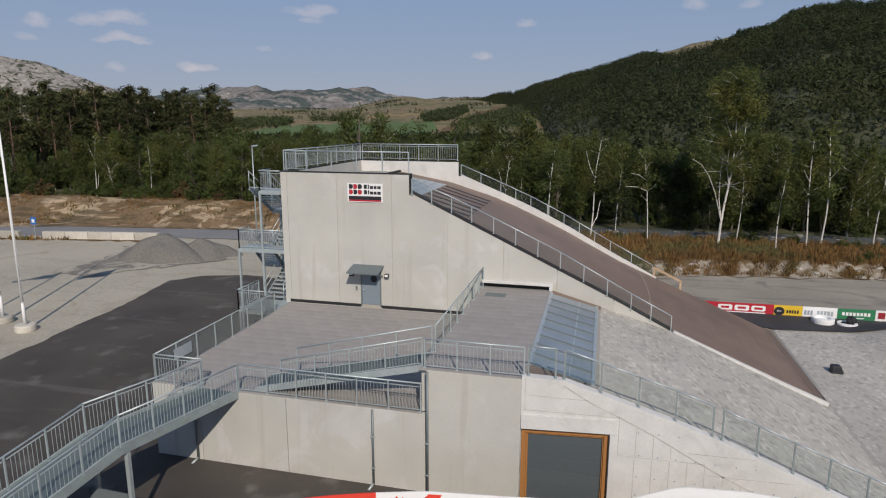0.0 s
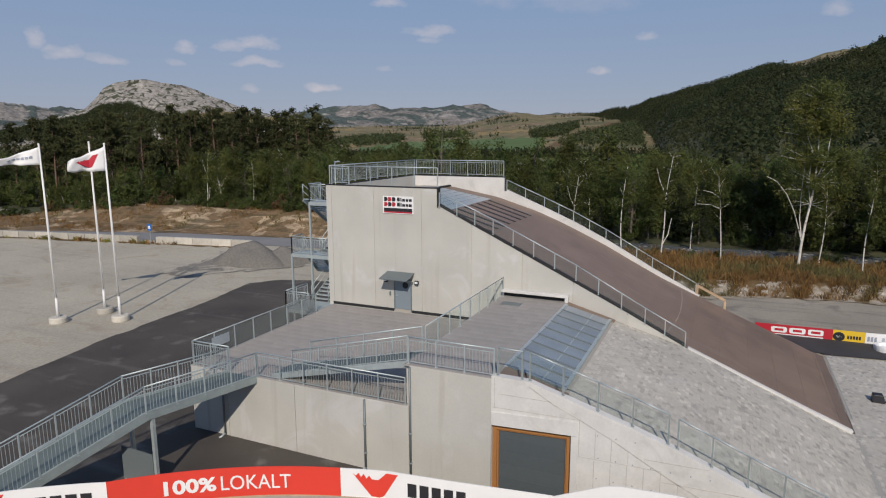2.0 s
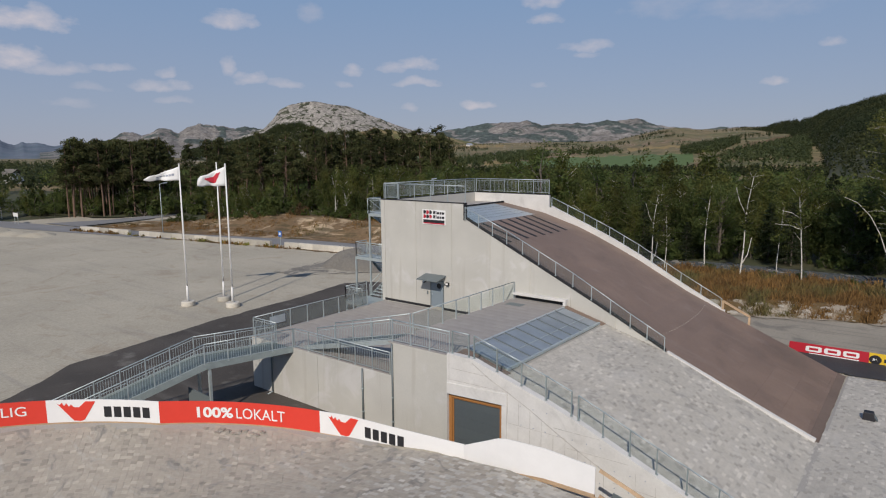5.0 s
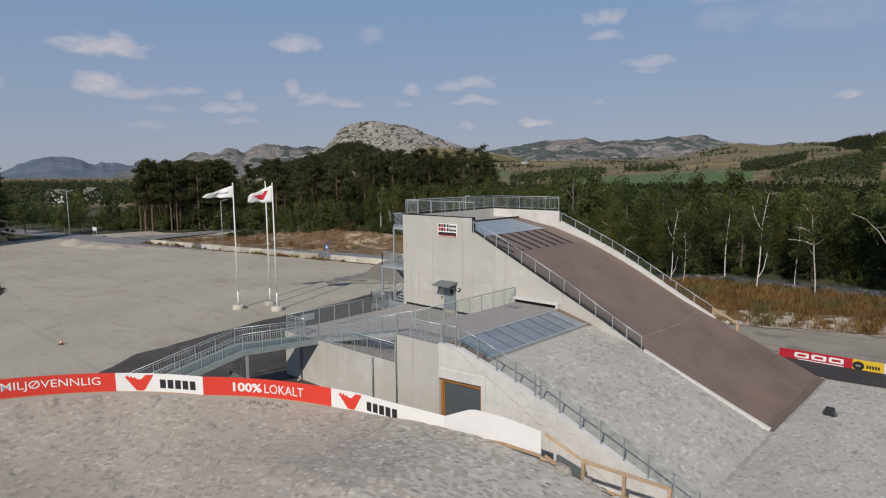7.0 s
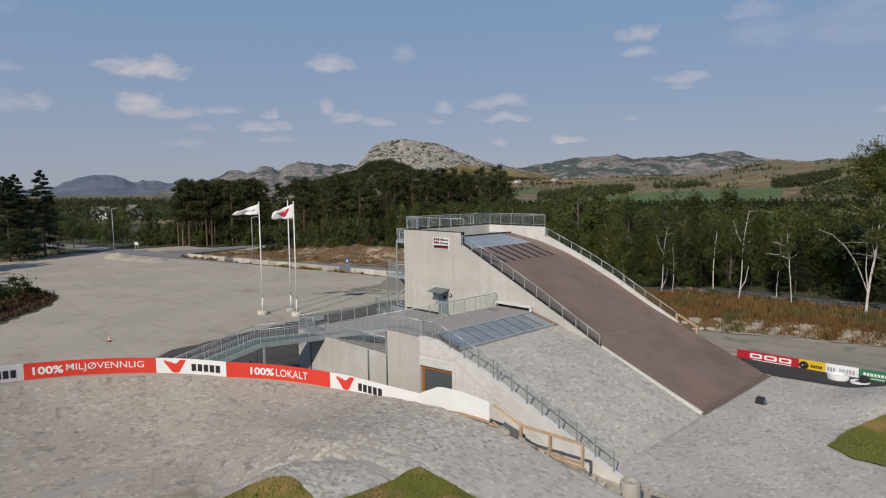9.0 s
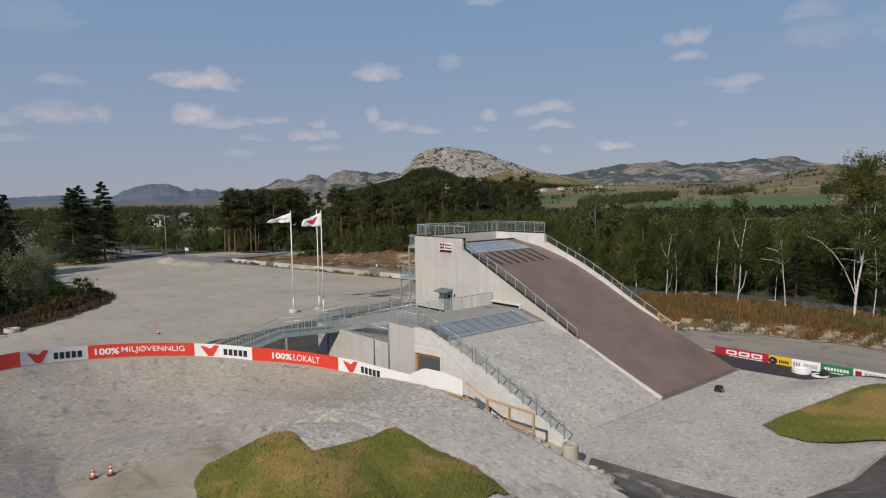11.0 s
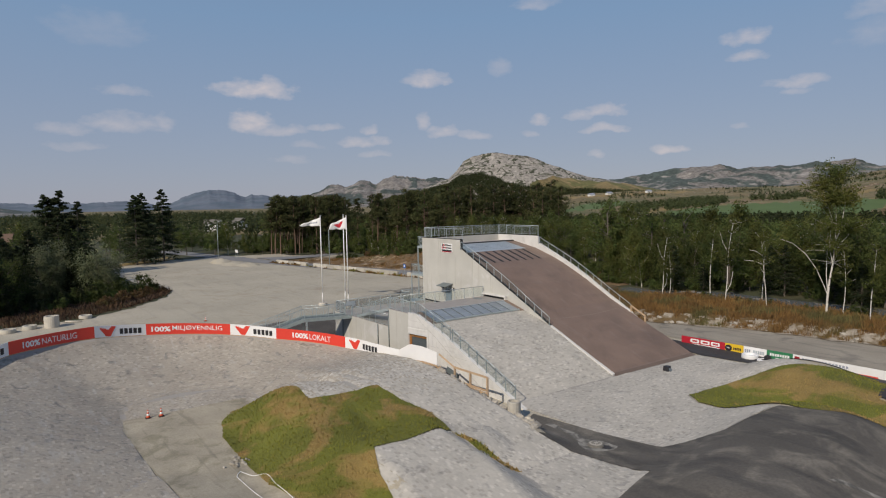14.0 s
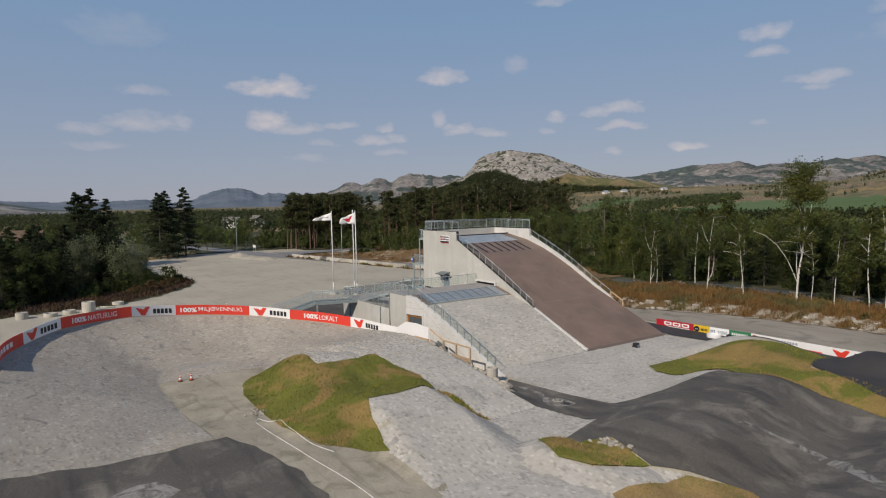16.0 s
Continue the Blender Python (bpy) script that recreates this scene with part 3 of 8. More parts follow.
def slope_profile(x):
    """Height of the paved start slope and the lower ramp along x."""
    return np.interp(x, [15.7, 18.05, 22.0, 26.0, 28.6, 29.7, 31.5, 34.0, 80.0], [5.1, 4.4, 3.25, 1.52, 0.40, -0.05, -0.17, -0.25, -0.25])


def bank_foot(x):
    """Line along which the bank with the dry grass rises from the gravel road."""
    return np.interp(x, [0, 16, 19, 27, 31, 40, 60, 90], [21.5, 22.2, 23.4, 26.8, 27.6, 29.0, 31.0, 32.0])


def height(x, y):
    x, y = np.asarray(x, float), np.asarray(y, float)
    z = np.full(np.shape(x), 0.1)
    # bank with dry grass behind the gravel road, sandy bank beyond the car road
    z = z + step(0, 2.2, y - bank_foot(x)) * step(0, 14, x) * 1.0 + step(37, 47, y) * (1 - step(-26, -8, x)) * step(-112, -70, x) * 2.3
    # first straight: the apron below the start slope
    on_slope = (x > 18.0) & (y > -11.87) & (y < 0.35)
    on_flat = (x > 29.5) & (x < 50) & (y > -14.0) & (y < 15.0)
    z = np.where(on_slope | on_flat, slope_profile(x), z)
    z = np.where((x > 20) & (x < 29.52) & (y > 0.35) & (y < 12.1), -0.6, z)
    # drain hollow between the apron and the inner straight
    z = z - 0.75 * np.exp(-((x - 37) / 4.5) ** 2 - ((y + 11.5) / 3.0) ** 2)
    # banked turn
    r, a = np.hypot(x - CX, y - CY), np.degrees(np.arctan2(y - CY, x - CX)) % 360
    zb = np.interp(a, [q[0] for q in BANNER], [q[2] for q in BANNER])
    rb = np.interp(a, [q[0] for q in BANNER], [q[1] for q in BANNER])
    # past the ends of the arc the bank runs straight on and dies away
    out = np.where(x > CX, np.abs(y - CY), r)
    rb = np.where(x > CX, np.where(y > CY, 15.8, 15.6), rb)
    zb = np.where(x > CX, np.where(y > CY, 1.75 * (1 - step(0, 14, x - CX)), 3.5 * (1 - step(0, 30, x - CX))), zb)
    t = np.clip((out - 4.5) / (rb - 4.5), 0, 1)
    turn = np.where(out < rb + 0.7, zb * t ** np.where(x > CX, np.where(y > CY, 1.7, 1.0), 1.7 - 0.7 * step(212, 250, a)), zb - (out - rb - 0.7) * 0.9)
    # inner straight, mound and landing
    side = np.where(y > -18, 2.0, 2.4 + 4.5 * (1 - step(18, 28, x)))
    inner = chain(x, y, [(8.03, -19.19, 0.1), (13.09, -18.73, 0.8), (17.14, -18.28, 1.8), (21.19, -18.32, 2.5), (25.21, -18.35, 2.45), (31.23, -18.51, 1.6), (39.20, -18.25, 0.1)], 2.6, side)
    inner = np.maximum(inner, chain(x, y, [(11.0, -20.6, 0.4), (14.5, -20.4, 1.15), (17.5, -20.4, 1.8), (20.5, -20.6, 2.25), (25.2, -20.7, 2.4), (31.2, -20.5, 1.6), (34.0, -20.5, 1.15)], 1.4, 4.0))
    mound = chain(x, y, [(22.53, -25.61, 2.3), (25.53, -22.55, 2.2), (32.25, -22.80, 1.7), (34.25, -23.41, 1.5)], 0.8, 5.5)
    mound = np.maximum(mound, chain(x, y, [(25.54, -25.34, 2.2), (32.26, -27.37, 1.6)], 0.8, 5.0))
    land = chain(x, y, [(34.76, -24.41, 1.75), (38.24, -24.43, 1.4), (46.15, -25.62, 0.1)], 2.2, 2.7)
    # asphalt jumps and the grass mound beside them
    jump = chain(x, y, [(46.70, -2.16, 1.75), (49.68, -13.63, 1.6)], 1.5, 6.0)
    jump2 = chain(x, y, [(60.00, 0.00, 1.4), (61.99, -14.04, 1.2)], 1.0, 5.0)
    mound2 = chain(x, y, [(40.69, 9.64, 1.8), (48.18, 5.33, 1.2), (56.00, 7.00, 1.6)], 0.8, 7.0)
    table = chain(x, y, [(48.57, 8.49, 1.5), (50.59, 8.41, 2.64), (70.00, 9.00, 2.8)], 0.4, 4.5)
    edge = chain(x, y, [(46.18, -20.66, 0.9), (50.67, -19.73, 0.6)], 0.5, 2.6)
    last = chain(x, y, [(33.13, -38.89, 0.65), (36.90, -42.30, 0.65), (32.90, -48.30, 0.65)], 1.5, 7.0)
    # the berm runs out gently into the inner straight
    soft = 1.6 * np.clip(np.minimum(turn, inner) / 0.5, 0, 1) + 1e-6
    turn = np.maximum(turn, inner) + np.maximum(soft - np.abs(turn - inner), 0) ** 2 / (4 * soft)
    for other in (turn, mound, land, jump, jump2, mound2, table, edge, last):
        z = np.maximum(z, other)
    # the beds have settled unevenly
    near = step(14, 20, x) + (1 - step(14, 20, x)) * (y < -13)
    worn = np.sin(2.9 * x + 1.3 * y) * np.sin(0.7 * x - 2.3 * y + 1.0) + 0.8 * np.sin(1.3 * x - 4.1 * y + 0.5) * np.sin(1.9 * x + 0.9 * y)
    return z + 0.011 * worn * near * (1 - 0.65 * step(24, 34, x)) * (y < 13) * (x > -4) * (x < 62)


def inside(poly, x, y):
    """Which of the places lie inside a polygon."""
    x, y = np.asarray(x, float), np.asarray(y, float)
    hit = np.zeros(x.shape, bool)
    for (ax, ay), (bx, by) in zip(poly, poly[1:] + poly[:1]):
        if ay != by:
            hit ^= ((ay > y) != (by > y)) & (x < (bx - ax) * (y - ay) / (by - ay) + ax)
    return hit


def clip(poly, axis, value, keep_more):
    out = []
    for p, q in zip(poly, poly[1:] + poly[:1]):
        a, b = (p[axis] - value) * keep_more, (q[axis] - value) * keep_more
        if a >= 0:
            out.append(p)
        if (a >= 0) != (b >= 0):
            t = a / (a - b)
            out.append((p[0] + t * (q[0] - p[0]), p[1] + t * (q[1] - p[1])))
    return out


def drape(name, poly, mat, label, category, cell=0.5, lift=0.04, kind="structure", ragged=0.0):
    """A sheet with the outline poly, laid over the land."""
    if ragged:
        fine = []
        for p, q in zip(poly, poly[1:] + poly[:1]):
            n = max(1, int(math.hypot(q[0] - p[0], q[1] - p[1]) / 0.8))
            for i in range(n):
                x, y = p[0] + (q[0] - p[0]) * i / n, p[1] + (q[1] - p[1]) * i / n
                fine.append((x + ragged * noise.noise((x * 0.7, y * 0.7, 3)), y + ragged * noise.noise((x * 0.7, y * 0.7, 9))))
        poly = fine
    s = Shape()
    x0, x1 = min(p[0] for p in poly), max(p[0] for p in poly)
    for i in range(math.floor(x0 / cell), math.ceil(x1 / cell)):
        col = clip(clip(poly, 0, i * cell, 1), 0, (i + 1) * cell, -1)
        if len(col) < 3:
            continue
        for j in range(math.floor(min(p[1] for p in col) / cell), math.ceil(max(p[1] for p in col) / cell)):
            c = clip(clip(col, 1, j * cell, 1), 1, (j + 1) * cell, -1)
            if len(c) >= 3:
                s.add([(x, y, 0) for x, y in c], [tuple(range(len(c)))])
    v = np.array(s.v)
    v[:, 2] = height(v[:, 0], v[:, 1]) + lift
    s.v = [tuple(p) for p in v.tolist()]
    ob = part(name, s, mat, smooth=True)
    # weld the cells so that the sheet is smooth
    bm = bmesh.new()
    bm.from_mesh(ob.data)
    bmesh.ops.remove_doubles(bm, verts=bm.verts, dist=0.002)
    bmesh.ops.recalc_face_normals(bm, faces=bm.faces)
    if sum(f.normal.z for f in bm.faces) < 0:
        bmesh.ops.reverse_faces(bm, faces=bm.faces)
    bm.to_mesh(ob.data)
    bm.free()
    return tagged(ob, label, category, kind=kind)


def spread(lo, hi, fine, grow, reach):
    a = list(np.arange(lo, hi + 1e-6, fine))
    d, left, right = fine, [], []
    while hi + sum(right) < reach:
        d *= grow
        right.append(d)
    return np.array(sorted([lo - c for c in np.cumsum(right)] + a + [hi + c for c in np.cumsum(right)]))


# one sheet of ground out to the horizon
gx = np.unique(np.round(np.concatenate([spread(-4, 76, 0.5, 1.16, 3800), [17.96, 18.04, 29.46, 29.54]]), 3))
gy = np.unique(np.round(np.concatenate([spread(-54, 30, 0.5, 1.16, 3800), [-11.895, -11.865, 0.31, 0.39]]), 3))
GX, GY = np.meshgrid(gx, gy)
GZ = height(GX, GY)
SAND_BANK = [(-7, 37.5), (-25, 38.1), (-50, 34.7), (-74, 27.5), (-102, 21.2), (-104, 34), (-88, 44), (-66, 48.5), (-40, 50), (-20, 52), (-7, 50)]
PINE_FLOOR = [(-7, 50.5), (-20, 52.3), (-40, 50.2), (-66, 48.7), (-88, 44.2), (-103, 36), (-104, 46), (-117, 46.5), (-117, 34), (-150, 24), (-150, 110), (-8, 110)]
# the coarse ground lies a little deeper under the finer banks
GZ = GZ - 0.45 * (inside(SAND_BANK, GX, GY) | inside(PINE_FLOOR, GX, GY))
nx, ny = len(gx), len(gy)
idx = np.arange(nx * ny).reshape(ny, nx)
quads = np.stack([idx[:-1, :-1], idx[:-1, 1:], idx[1:, 1:], idx[1:, :-1]], -1).reshape(-1, 4)
ground_mesh = fast_mesh("ground", np.stack([GX, GY, GZ], -1), quads, "gravel", True)
for extra in ("forestfloor", "moor"):
    ground_mesh.materials.append(M[extra])
mid = np.stack([GX, GY], -1).reshape(-1, 2)[quads].mean(1)
wild = (mid[:, 1] > 36 + np.where(mid[:, 0] < -8, 8, 0)) | (mid[:, 0] < -128) | (mid[:, 1] < -64) | (mid[:, 0] > 90)
far_off = np.hypot(mid[:, 0], mid[:, 1]) > 260
ground_mesh.polygons.foreach_set("material_index", np.where(far_off, 2, np.where(wild, 1, 0)).astype(np.int32))
tagged(new("ground", ground_mesh), "pale compacted gravel lot and surrounding land", "ground", kind="structure")

# asphalt, roads and banks
drape("pavement_yard", [(-18.5, 13.3), (-17, 6), (-15.9, -5.2), (-14.9, -9.7), (-13.4, -17.5), (-11.2, -20.2), (-8.5, -24.5), (-2, -26), (1.2, -22.5), (4.6, -19.2), (9, -16.2), (13, -14.9), (20, -14.2), (24.5, -14), (24.5, -12.05), (0.2, -12.05), (0.1, 0), (-0.2, 14), (-6, 16.2), (-13, 16.8), (-16.5, 15.6)],
      "asphalt", "dark asphalt yard round the start building", "asphalt", ragged=0.25)
drape("road", [(-8, 37.6), (-25, 38), (-50, 34.6), (-80, 25.5), (-110, 19), (-170, 9), (-170, 1.5), (-110, 12), (-80, 18.8), (-50, 28.2), (-25, 32), (-8, 31.5)], "road", "grey asphalt public road with worn edges", "road", cell=1.0, lift=0.06)
drape("road_branch", [(-116, 19), (-104, 20.5), (-105.5, 31), (-107, 37), (-110, 46), (-116, 46), (-113, 36), (-113, 30)], "road", "grey side road leaving the public road", "road", cell=1.0, lift=0.12)
drape("water_stream", [(-5, 41.5), (16, 40.6), (34, 41.0), (60, 41.5), (100, 38), (140, 30), (140, 36), (100, 43.5), (60, 46.3), (34, 45.6), (16, 45.2), (-5, 46)], "water", "shallow stream glinting between the birches", "water", cell=1.0, lift=0.10)
drape("sandy_bank", SAND_BANK, "sand", "sandy bank with dry grass beside the road", "bank", cell=1.0, lift=0.05, ragged=0.6)
drape("gravel_road", [(14, 17.2), (30, 16.9), (50, 17.2), (90, 13), (90, 32.2), (60, 31.2), (40, 29.2), (31, 27.8), (27, 27.0), (19, 23.6), (16, 22.4), (8, 18)], "gravelroad", "grey gravel service road behind the banners", "road", ragged=0.5, lift=0.05)
BANK_X = (4, 10, 16, 19, 23, 27, 31, 40, 50, 60, 75, 90)
drape("dry_meadow", [(x, float(bank_foot(x)) + 1.0) for x in BANK_X] + [(96, 39), (60, 41.2), (34, 40.6), (16, 40.3), (-6, 41), (-4, 24)], "drygrass", "rusty dry grass bank below the birches", "meadow", cell=0.5, lift=0.07, ragged=0.6)
drape("lot_edge", [(-98, 18.0), (-70, 22.9), (-33, 29.1), (-33, 28.2), (-52, 25.2), (-70, 21.6), (-98, 16.4)], "drygrass", "strip of dry weeds and dirt before the road blocks", "weeds", cell=0.5, lift=0.05, ragged=1.3)
drape("damp_patch", [(-31, 13.2), (-30.5, 17), (-31.5, 21), (-33, 25), (-28, 28), (-20.5, 27), (-17.5, 22.5), (-21, 19.2), (-24, 16.5), (-26.2, 12.6)], "damp", "dark damp fines spread round the rock heap", "gravel", cell=0.5, lift=0.045, ragged=1.0)
drape("rocky_verge", [(x, float(bank_foot(x)) - 0.3) for x in BANK_X] + [(x, float(bank_foot(x)) + 2.1) for x in BANK_X[::-1]], "verge", "pale broken rock between gravel road and dry grass", "verge", cell=0.4, lift=0.11, ragged=1.2)

drape("copse_floor", [(-58, -16.8), (-50, -19.2), (-40, -27), (-34, -34), (-33, -46), (-28, -58), (-26, -70), (-135, -70), (-135, -24), (-104, -21), (-75, -20)], "forestfloor", "dark leaf litter and heather below the copse", "ground", cell=1.0, lift=0.06, ragged=1.2)
drape("verge_strip", [(-117.5, -16.5), (-125.6, -4.6), (-130, 0.6), (-141, 0.4), (-134, -5), (-123, -18)], "straw", "dry straw-coloured verge beside the spruces", "verge", cell=1.0, lift=0.09, ragged=0.8)
drape("forest_floor", PINE_FLOOR, "forestfloor", "dark forest floor below the pines", "ground", cell=1.5, lift=0.04, ragged=0.8)

# race track surfaces
INFIELD = [(15.48, -36.41), (15.43, -27.64), (20.21, -27.28), (30.26, -27.36), (40.83, -26.92), (45.55, -27.80), (49.90, -29.80), (57.90, -36.30), (49.90, -46.30), (33.90, -48.30), (32.66, -36.19), (17.90, -36.82)]
MOUND = [(20.09, -30.76), (18.37, -29.55), (18.77, -28.46), (20.60, -27.88), (22.44, -26.11), (25.35, -26.43), (25.75, -24.54), (25.82, -21.45), (28.93, -21.18), (31.53, -20.50), (34.13, -21.02), (34.76, -24.51), (34.56, -26.69), (36.74, -27.49), (40.55, -28.43), (38.34, -29.39), (36.33, -30.96), (32.34, -31.92), (27.42, -31.89), (23.21, -31.67)]
MOUND_FAR = [(36.8, 0.2), (36.94, 3.37), (37.76, 4.91), (38.8, 6.04), (39.97, 7.71), (41.1, 9.4), (46.25, 13.02), (47.68, 5.83), (53.80, 3.80), (60.00, 0.50), (60.00, -2.00), (54.90, 0.60), (50.23, 1.25), (46.00, -1.84), (44.20, -1.61), (40.78, -0.83), (38.17, -0.79)]
SLIT = [(34.44, -21.02), (35.12, -20.62), (39.30, -19.85), (38.82, -20.85)]
PATCH_GRASS = [(45.20, -21.01), (46.18, -18.12), (47.58, -17.46), (49.18, -17.92), (51.17, -18.45), (49.37, -20.90), (47.47, -21.57)]
CORNER_GRASS = [(51.50, -21.80), (52.87, -17.67), (55.56, -16.13), (59.93, -18.21), (57.90, -24.30)]
JUMPS = [(32.38, -12.31), (37.99, -11.47), (41.89, -10.52), (44.20, -7.59), (44.80, -2.23), (46.20, -1.65), (50.24, 1.44), (54.90, 0.80), (62.00, -2.00), (75.00, -6.00), (74.90, -22.30), (59.93, -18.21), (55.56, -16.13), (52.87, -17.38), (51.17, -18.35), (49.18, -17.92), (47.58, -17.36), (45.20, -20.91), (43.89, -14.43), (42.59, -14.61), (39.20, -15.47), (36.51, -15.75), (33.19, -13.82)]
START_DARK = [(33.70, -47.80), (33.53, -44.64), (33.33, -40.58), (32.75, -35.60), (34.82, -34.53), (38.84, -33.48), (42.90, -33.30), (51.90, -38.30), (49.90, -48.30)]
STRIP = [(23.5, 12.4), (29.4, 12.3), (34, 12.9), (40.4, 11), (46.5, 14.0), (58, 14.5), (58, 16.1), (24, 15.9)]
drape("infield", INFIELD, "dirt", "trodden pale dirt of the infield", "dirt", lift=0.05)
drape("track_asphalt", JUMPS, "track", "worn grey asphalt jumps of the race track", "asphalt", lift=0.07)
drape("track_start", START_DARK, "track", "dark asphalt jump by the banked turn", "asphalt", lift=0.085, ragged=0.35)
DUST = [(51.57, -10.77), (52.75, -10.18), (53.99, -9.53), (54.98, -9.04), (56.37, -9.76), (57.77, -11.19), (59.90, -13.21), (60.40, -12.90), (58.37, -10.62), (56.78, -9.07), (55.18, -8.34), (54.09, -8.93), (52.75, -9.68), (51.86, -10.28)]
drape("dust_trail", DUST, "dustmark", "pale dusty washed-out trail across the asphalt", "dust", lift=0.078, cell=0.25, ragged=0.5)
drape("dust_patch", [(37.34, -41.90), (37.74, -40.32), (38.74, -39.63), (39.50, -40.30), (39.10, -41.90), (38.10, -42.60)], "dustmark", "pale dusty patch on the asphalt jump", "dust", lift=0.093, cell=0.25, ragged=0.6)
drape("track_strip", STRIP, "fresh", "dark asphalt strip along the banners", "asphalt", lift=0.06)
drape("track_table", [(47.4, 6.4), (46.6, 9.5), (46.2, 13.4), (58, 15), (70, 8), (64, 0.5), (53.4, 3.0)], "fresh", "black asphalt take-off table", "asphalt", lift=0.10)
drape("grass_mound", MOUND, "grass", "mown grass mound beside the paved track", "mound", lift=0.09, ragged=0.15)
drape("grass_mound_far", MOUND_FAR, "grass", "grass mound beside the asphalt jumps", "mound", lift=0.09, ragged=0.2)
drape("grass_slit", SLIT, "grass", "thin strip of grass between pavers", "mound", lift=0.075, cell=0.25)
drape("grass_wedge", PATCH_GRASS, "grass", "small wedge of grass below the asphalt jump", "mound", lift=0.10, ragged=0.15)
drape("grass_corner", CORNER_GRASS, "straw", "dry grass shoulder of the asphalt jump", "mound", lift=0.10, ragged=0.15)

# ---- start building ----
RAMP = [(3.3, 10.24), (6.8, 9.68), (10.4, 8.58), (12.0, 7.95), (15.0, 6.62), (18.6, 4.72), (19.5, 4.27), (22.0, 3.18), (25.0, 1.90), (27.7, 0.78), (29.0, 0.20), (29.7, 0.0)]
DECK_Z, HIGH_Z, TOP_Z = 3.35, 5.12, 11.1


def ramp_z(x):
    return float(np.interp(x, [p[0] for p in RAMP], [p[1] for p in RAMP]))


def fascia_z(x):
    return float(np.interp(x, [7.78, 13.3, 19.3, 21.9], [10.32, 7.70, 4.84, 3.50]))


building = thing("start_building", (0, 0, 0), "pale precast concrete start tower with a long downhill race ramp", "building")
joints = [0.0, 0.4, 3.48, 6.75, 9.97, 13.05, 15.95, 18.9, 21.9]
for a, b in zip(joints, joints[1:]):
    a2, b2 = a + 0.012, b - 0.012
    if b <= 7.0:
        poly = [(a2, 0.1), (b2, 0.1), (b2, TOP_Z), (a2, TOP_Z)]
    elif a < 7.78:
        poly = [(a2, 0.1), (b2, 0.1), (b2, fascia_z(b2) - 0.17), (7.78, fascia_z(7.78) - 0.17), (7.78, TOP_Z), (a2, TOP_Z)]
    else:
        poly = [(a2, 0.1), (b2, 0.1), (b2, fascia_z(b2) - 0.17), (a2, fascia_z(a2) - 0.17)]
    part("wall_panel", Shape().wall_xz(poly, 0.0, 0.22), "precast", building, bevel=0.008)
    if b < 21:
        part("joint_seal", Shape().box(b - 0.012, 0.03, 0.2, b + 0.012, 0.2, max(0.4, (TOP_Z if b < 7.7 else fascia_z(b) - 0.3))), "block", building, "pale joint sealant")
part("side_wall", Shape().box(0.0, 0.22, 0.1, 0.22, 12.4, 11.02), "precast", building, bevel=0.01)
back = [(0.22, 0.1), (24.6, 0.1), (24.6, 1.75), (21.9, 3.15), (18.8, 4.78), (15.5, 6.6), (13.1, 7.8), (10.9, 8.75), (7.9, 9.98), (7.75, 9.98), (7.75, 11.02), (0.22, 11.02)]
part("back_wall", Shape().wall_xz(back, 12.2, 12.45), "cast", building, "white cast concrete wall with upstand along the ramp", bevel=0.01)
part("tower_roof", Shape().box(0.22, 0.22, 9.95, 3.3, 12.2, 10.24), "deck", building, "grey roof deck of the tower")
for n, (p, q) in enumerate((((0.0, 0.02), (7.78, 0.2)), ((0.02, 0.22), (0.2, 12.4)))):
    part("coping", Shape().box(p[0] - 0.02, p[1] - 0.04, 11.102 if n == 0 else 11.024, q[0] + 0.02, q[1] + 0.02, 11.16 if n == 0 else 11.08), "black", building, "dark metal coping")
part("coping", Shape().box(0.2, 12.18, 11.024, 7.77, 12.47, 11.08), "black", building, "dark metal coping")
part("corner_trim", Shape().box(7.77, -0.012, 9.98, 7.86, 0.3, 11.16), "black", building, "black corner trim of the wall end")
# shade of the gap at the wall foot, drawn as black strips on the face
part("base_strip", Shape().box(0.3, -0.012, DECK_Z + 0.03, 4.80, -0.002, DECK_Z + 0.21), "black", building, "flat black strip painted as the shaded gap at the wall foot")
part("base_strip", Shape().box(6.05, -0.012, DECK_Z + 0.03, 11.8, -0.002, DECK_Z + 0.21), "black", building, "flat black strip painted as the shaded gap at the wall foot")

# ramp: plywood sheets between the ribs, in rows across
xs = [7.3, 10.5, 12.0, 13.75, 15.5, 17.5, 19.5, 20.75, 22.0, 23.5, 25.0, 26.35, 27.7, 29.0, 29.18, 29.7]
ys = [0.13, 2.7, 5.1, 7.5, 9.9, 12.18]
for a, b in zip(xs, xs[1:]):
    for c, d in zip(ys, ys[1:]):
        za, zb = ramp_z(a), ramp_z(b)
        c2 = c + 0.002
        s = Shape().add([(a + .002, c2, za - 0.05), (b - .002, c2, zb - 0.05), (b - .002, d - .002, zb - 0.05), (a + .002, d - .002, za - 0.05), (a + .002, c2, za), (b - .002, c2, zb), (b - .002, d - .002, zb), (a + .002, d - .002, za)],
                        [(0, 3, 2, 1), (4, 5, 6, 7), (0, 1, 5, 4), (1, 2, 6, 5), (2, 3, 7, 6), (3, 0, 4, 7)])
        # last row is ply too, with its shade painted in
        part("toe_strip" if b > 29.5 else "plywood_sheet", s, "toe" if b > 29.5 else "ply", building)
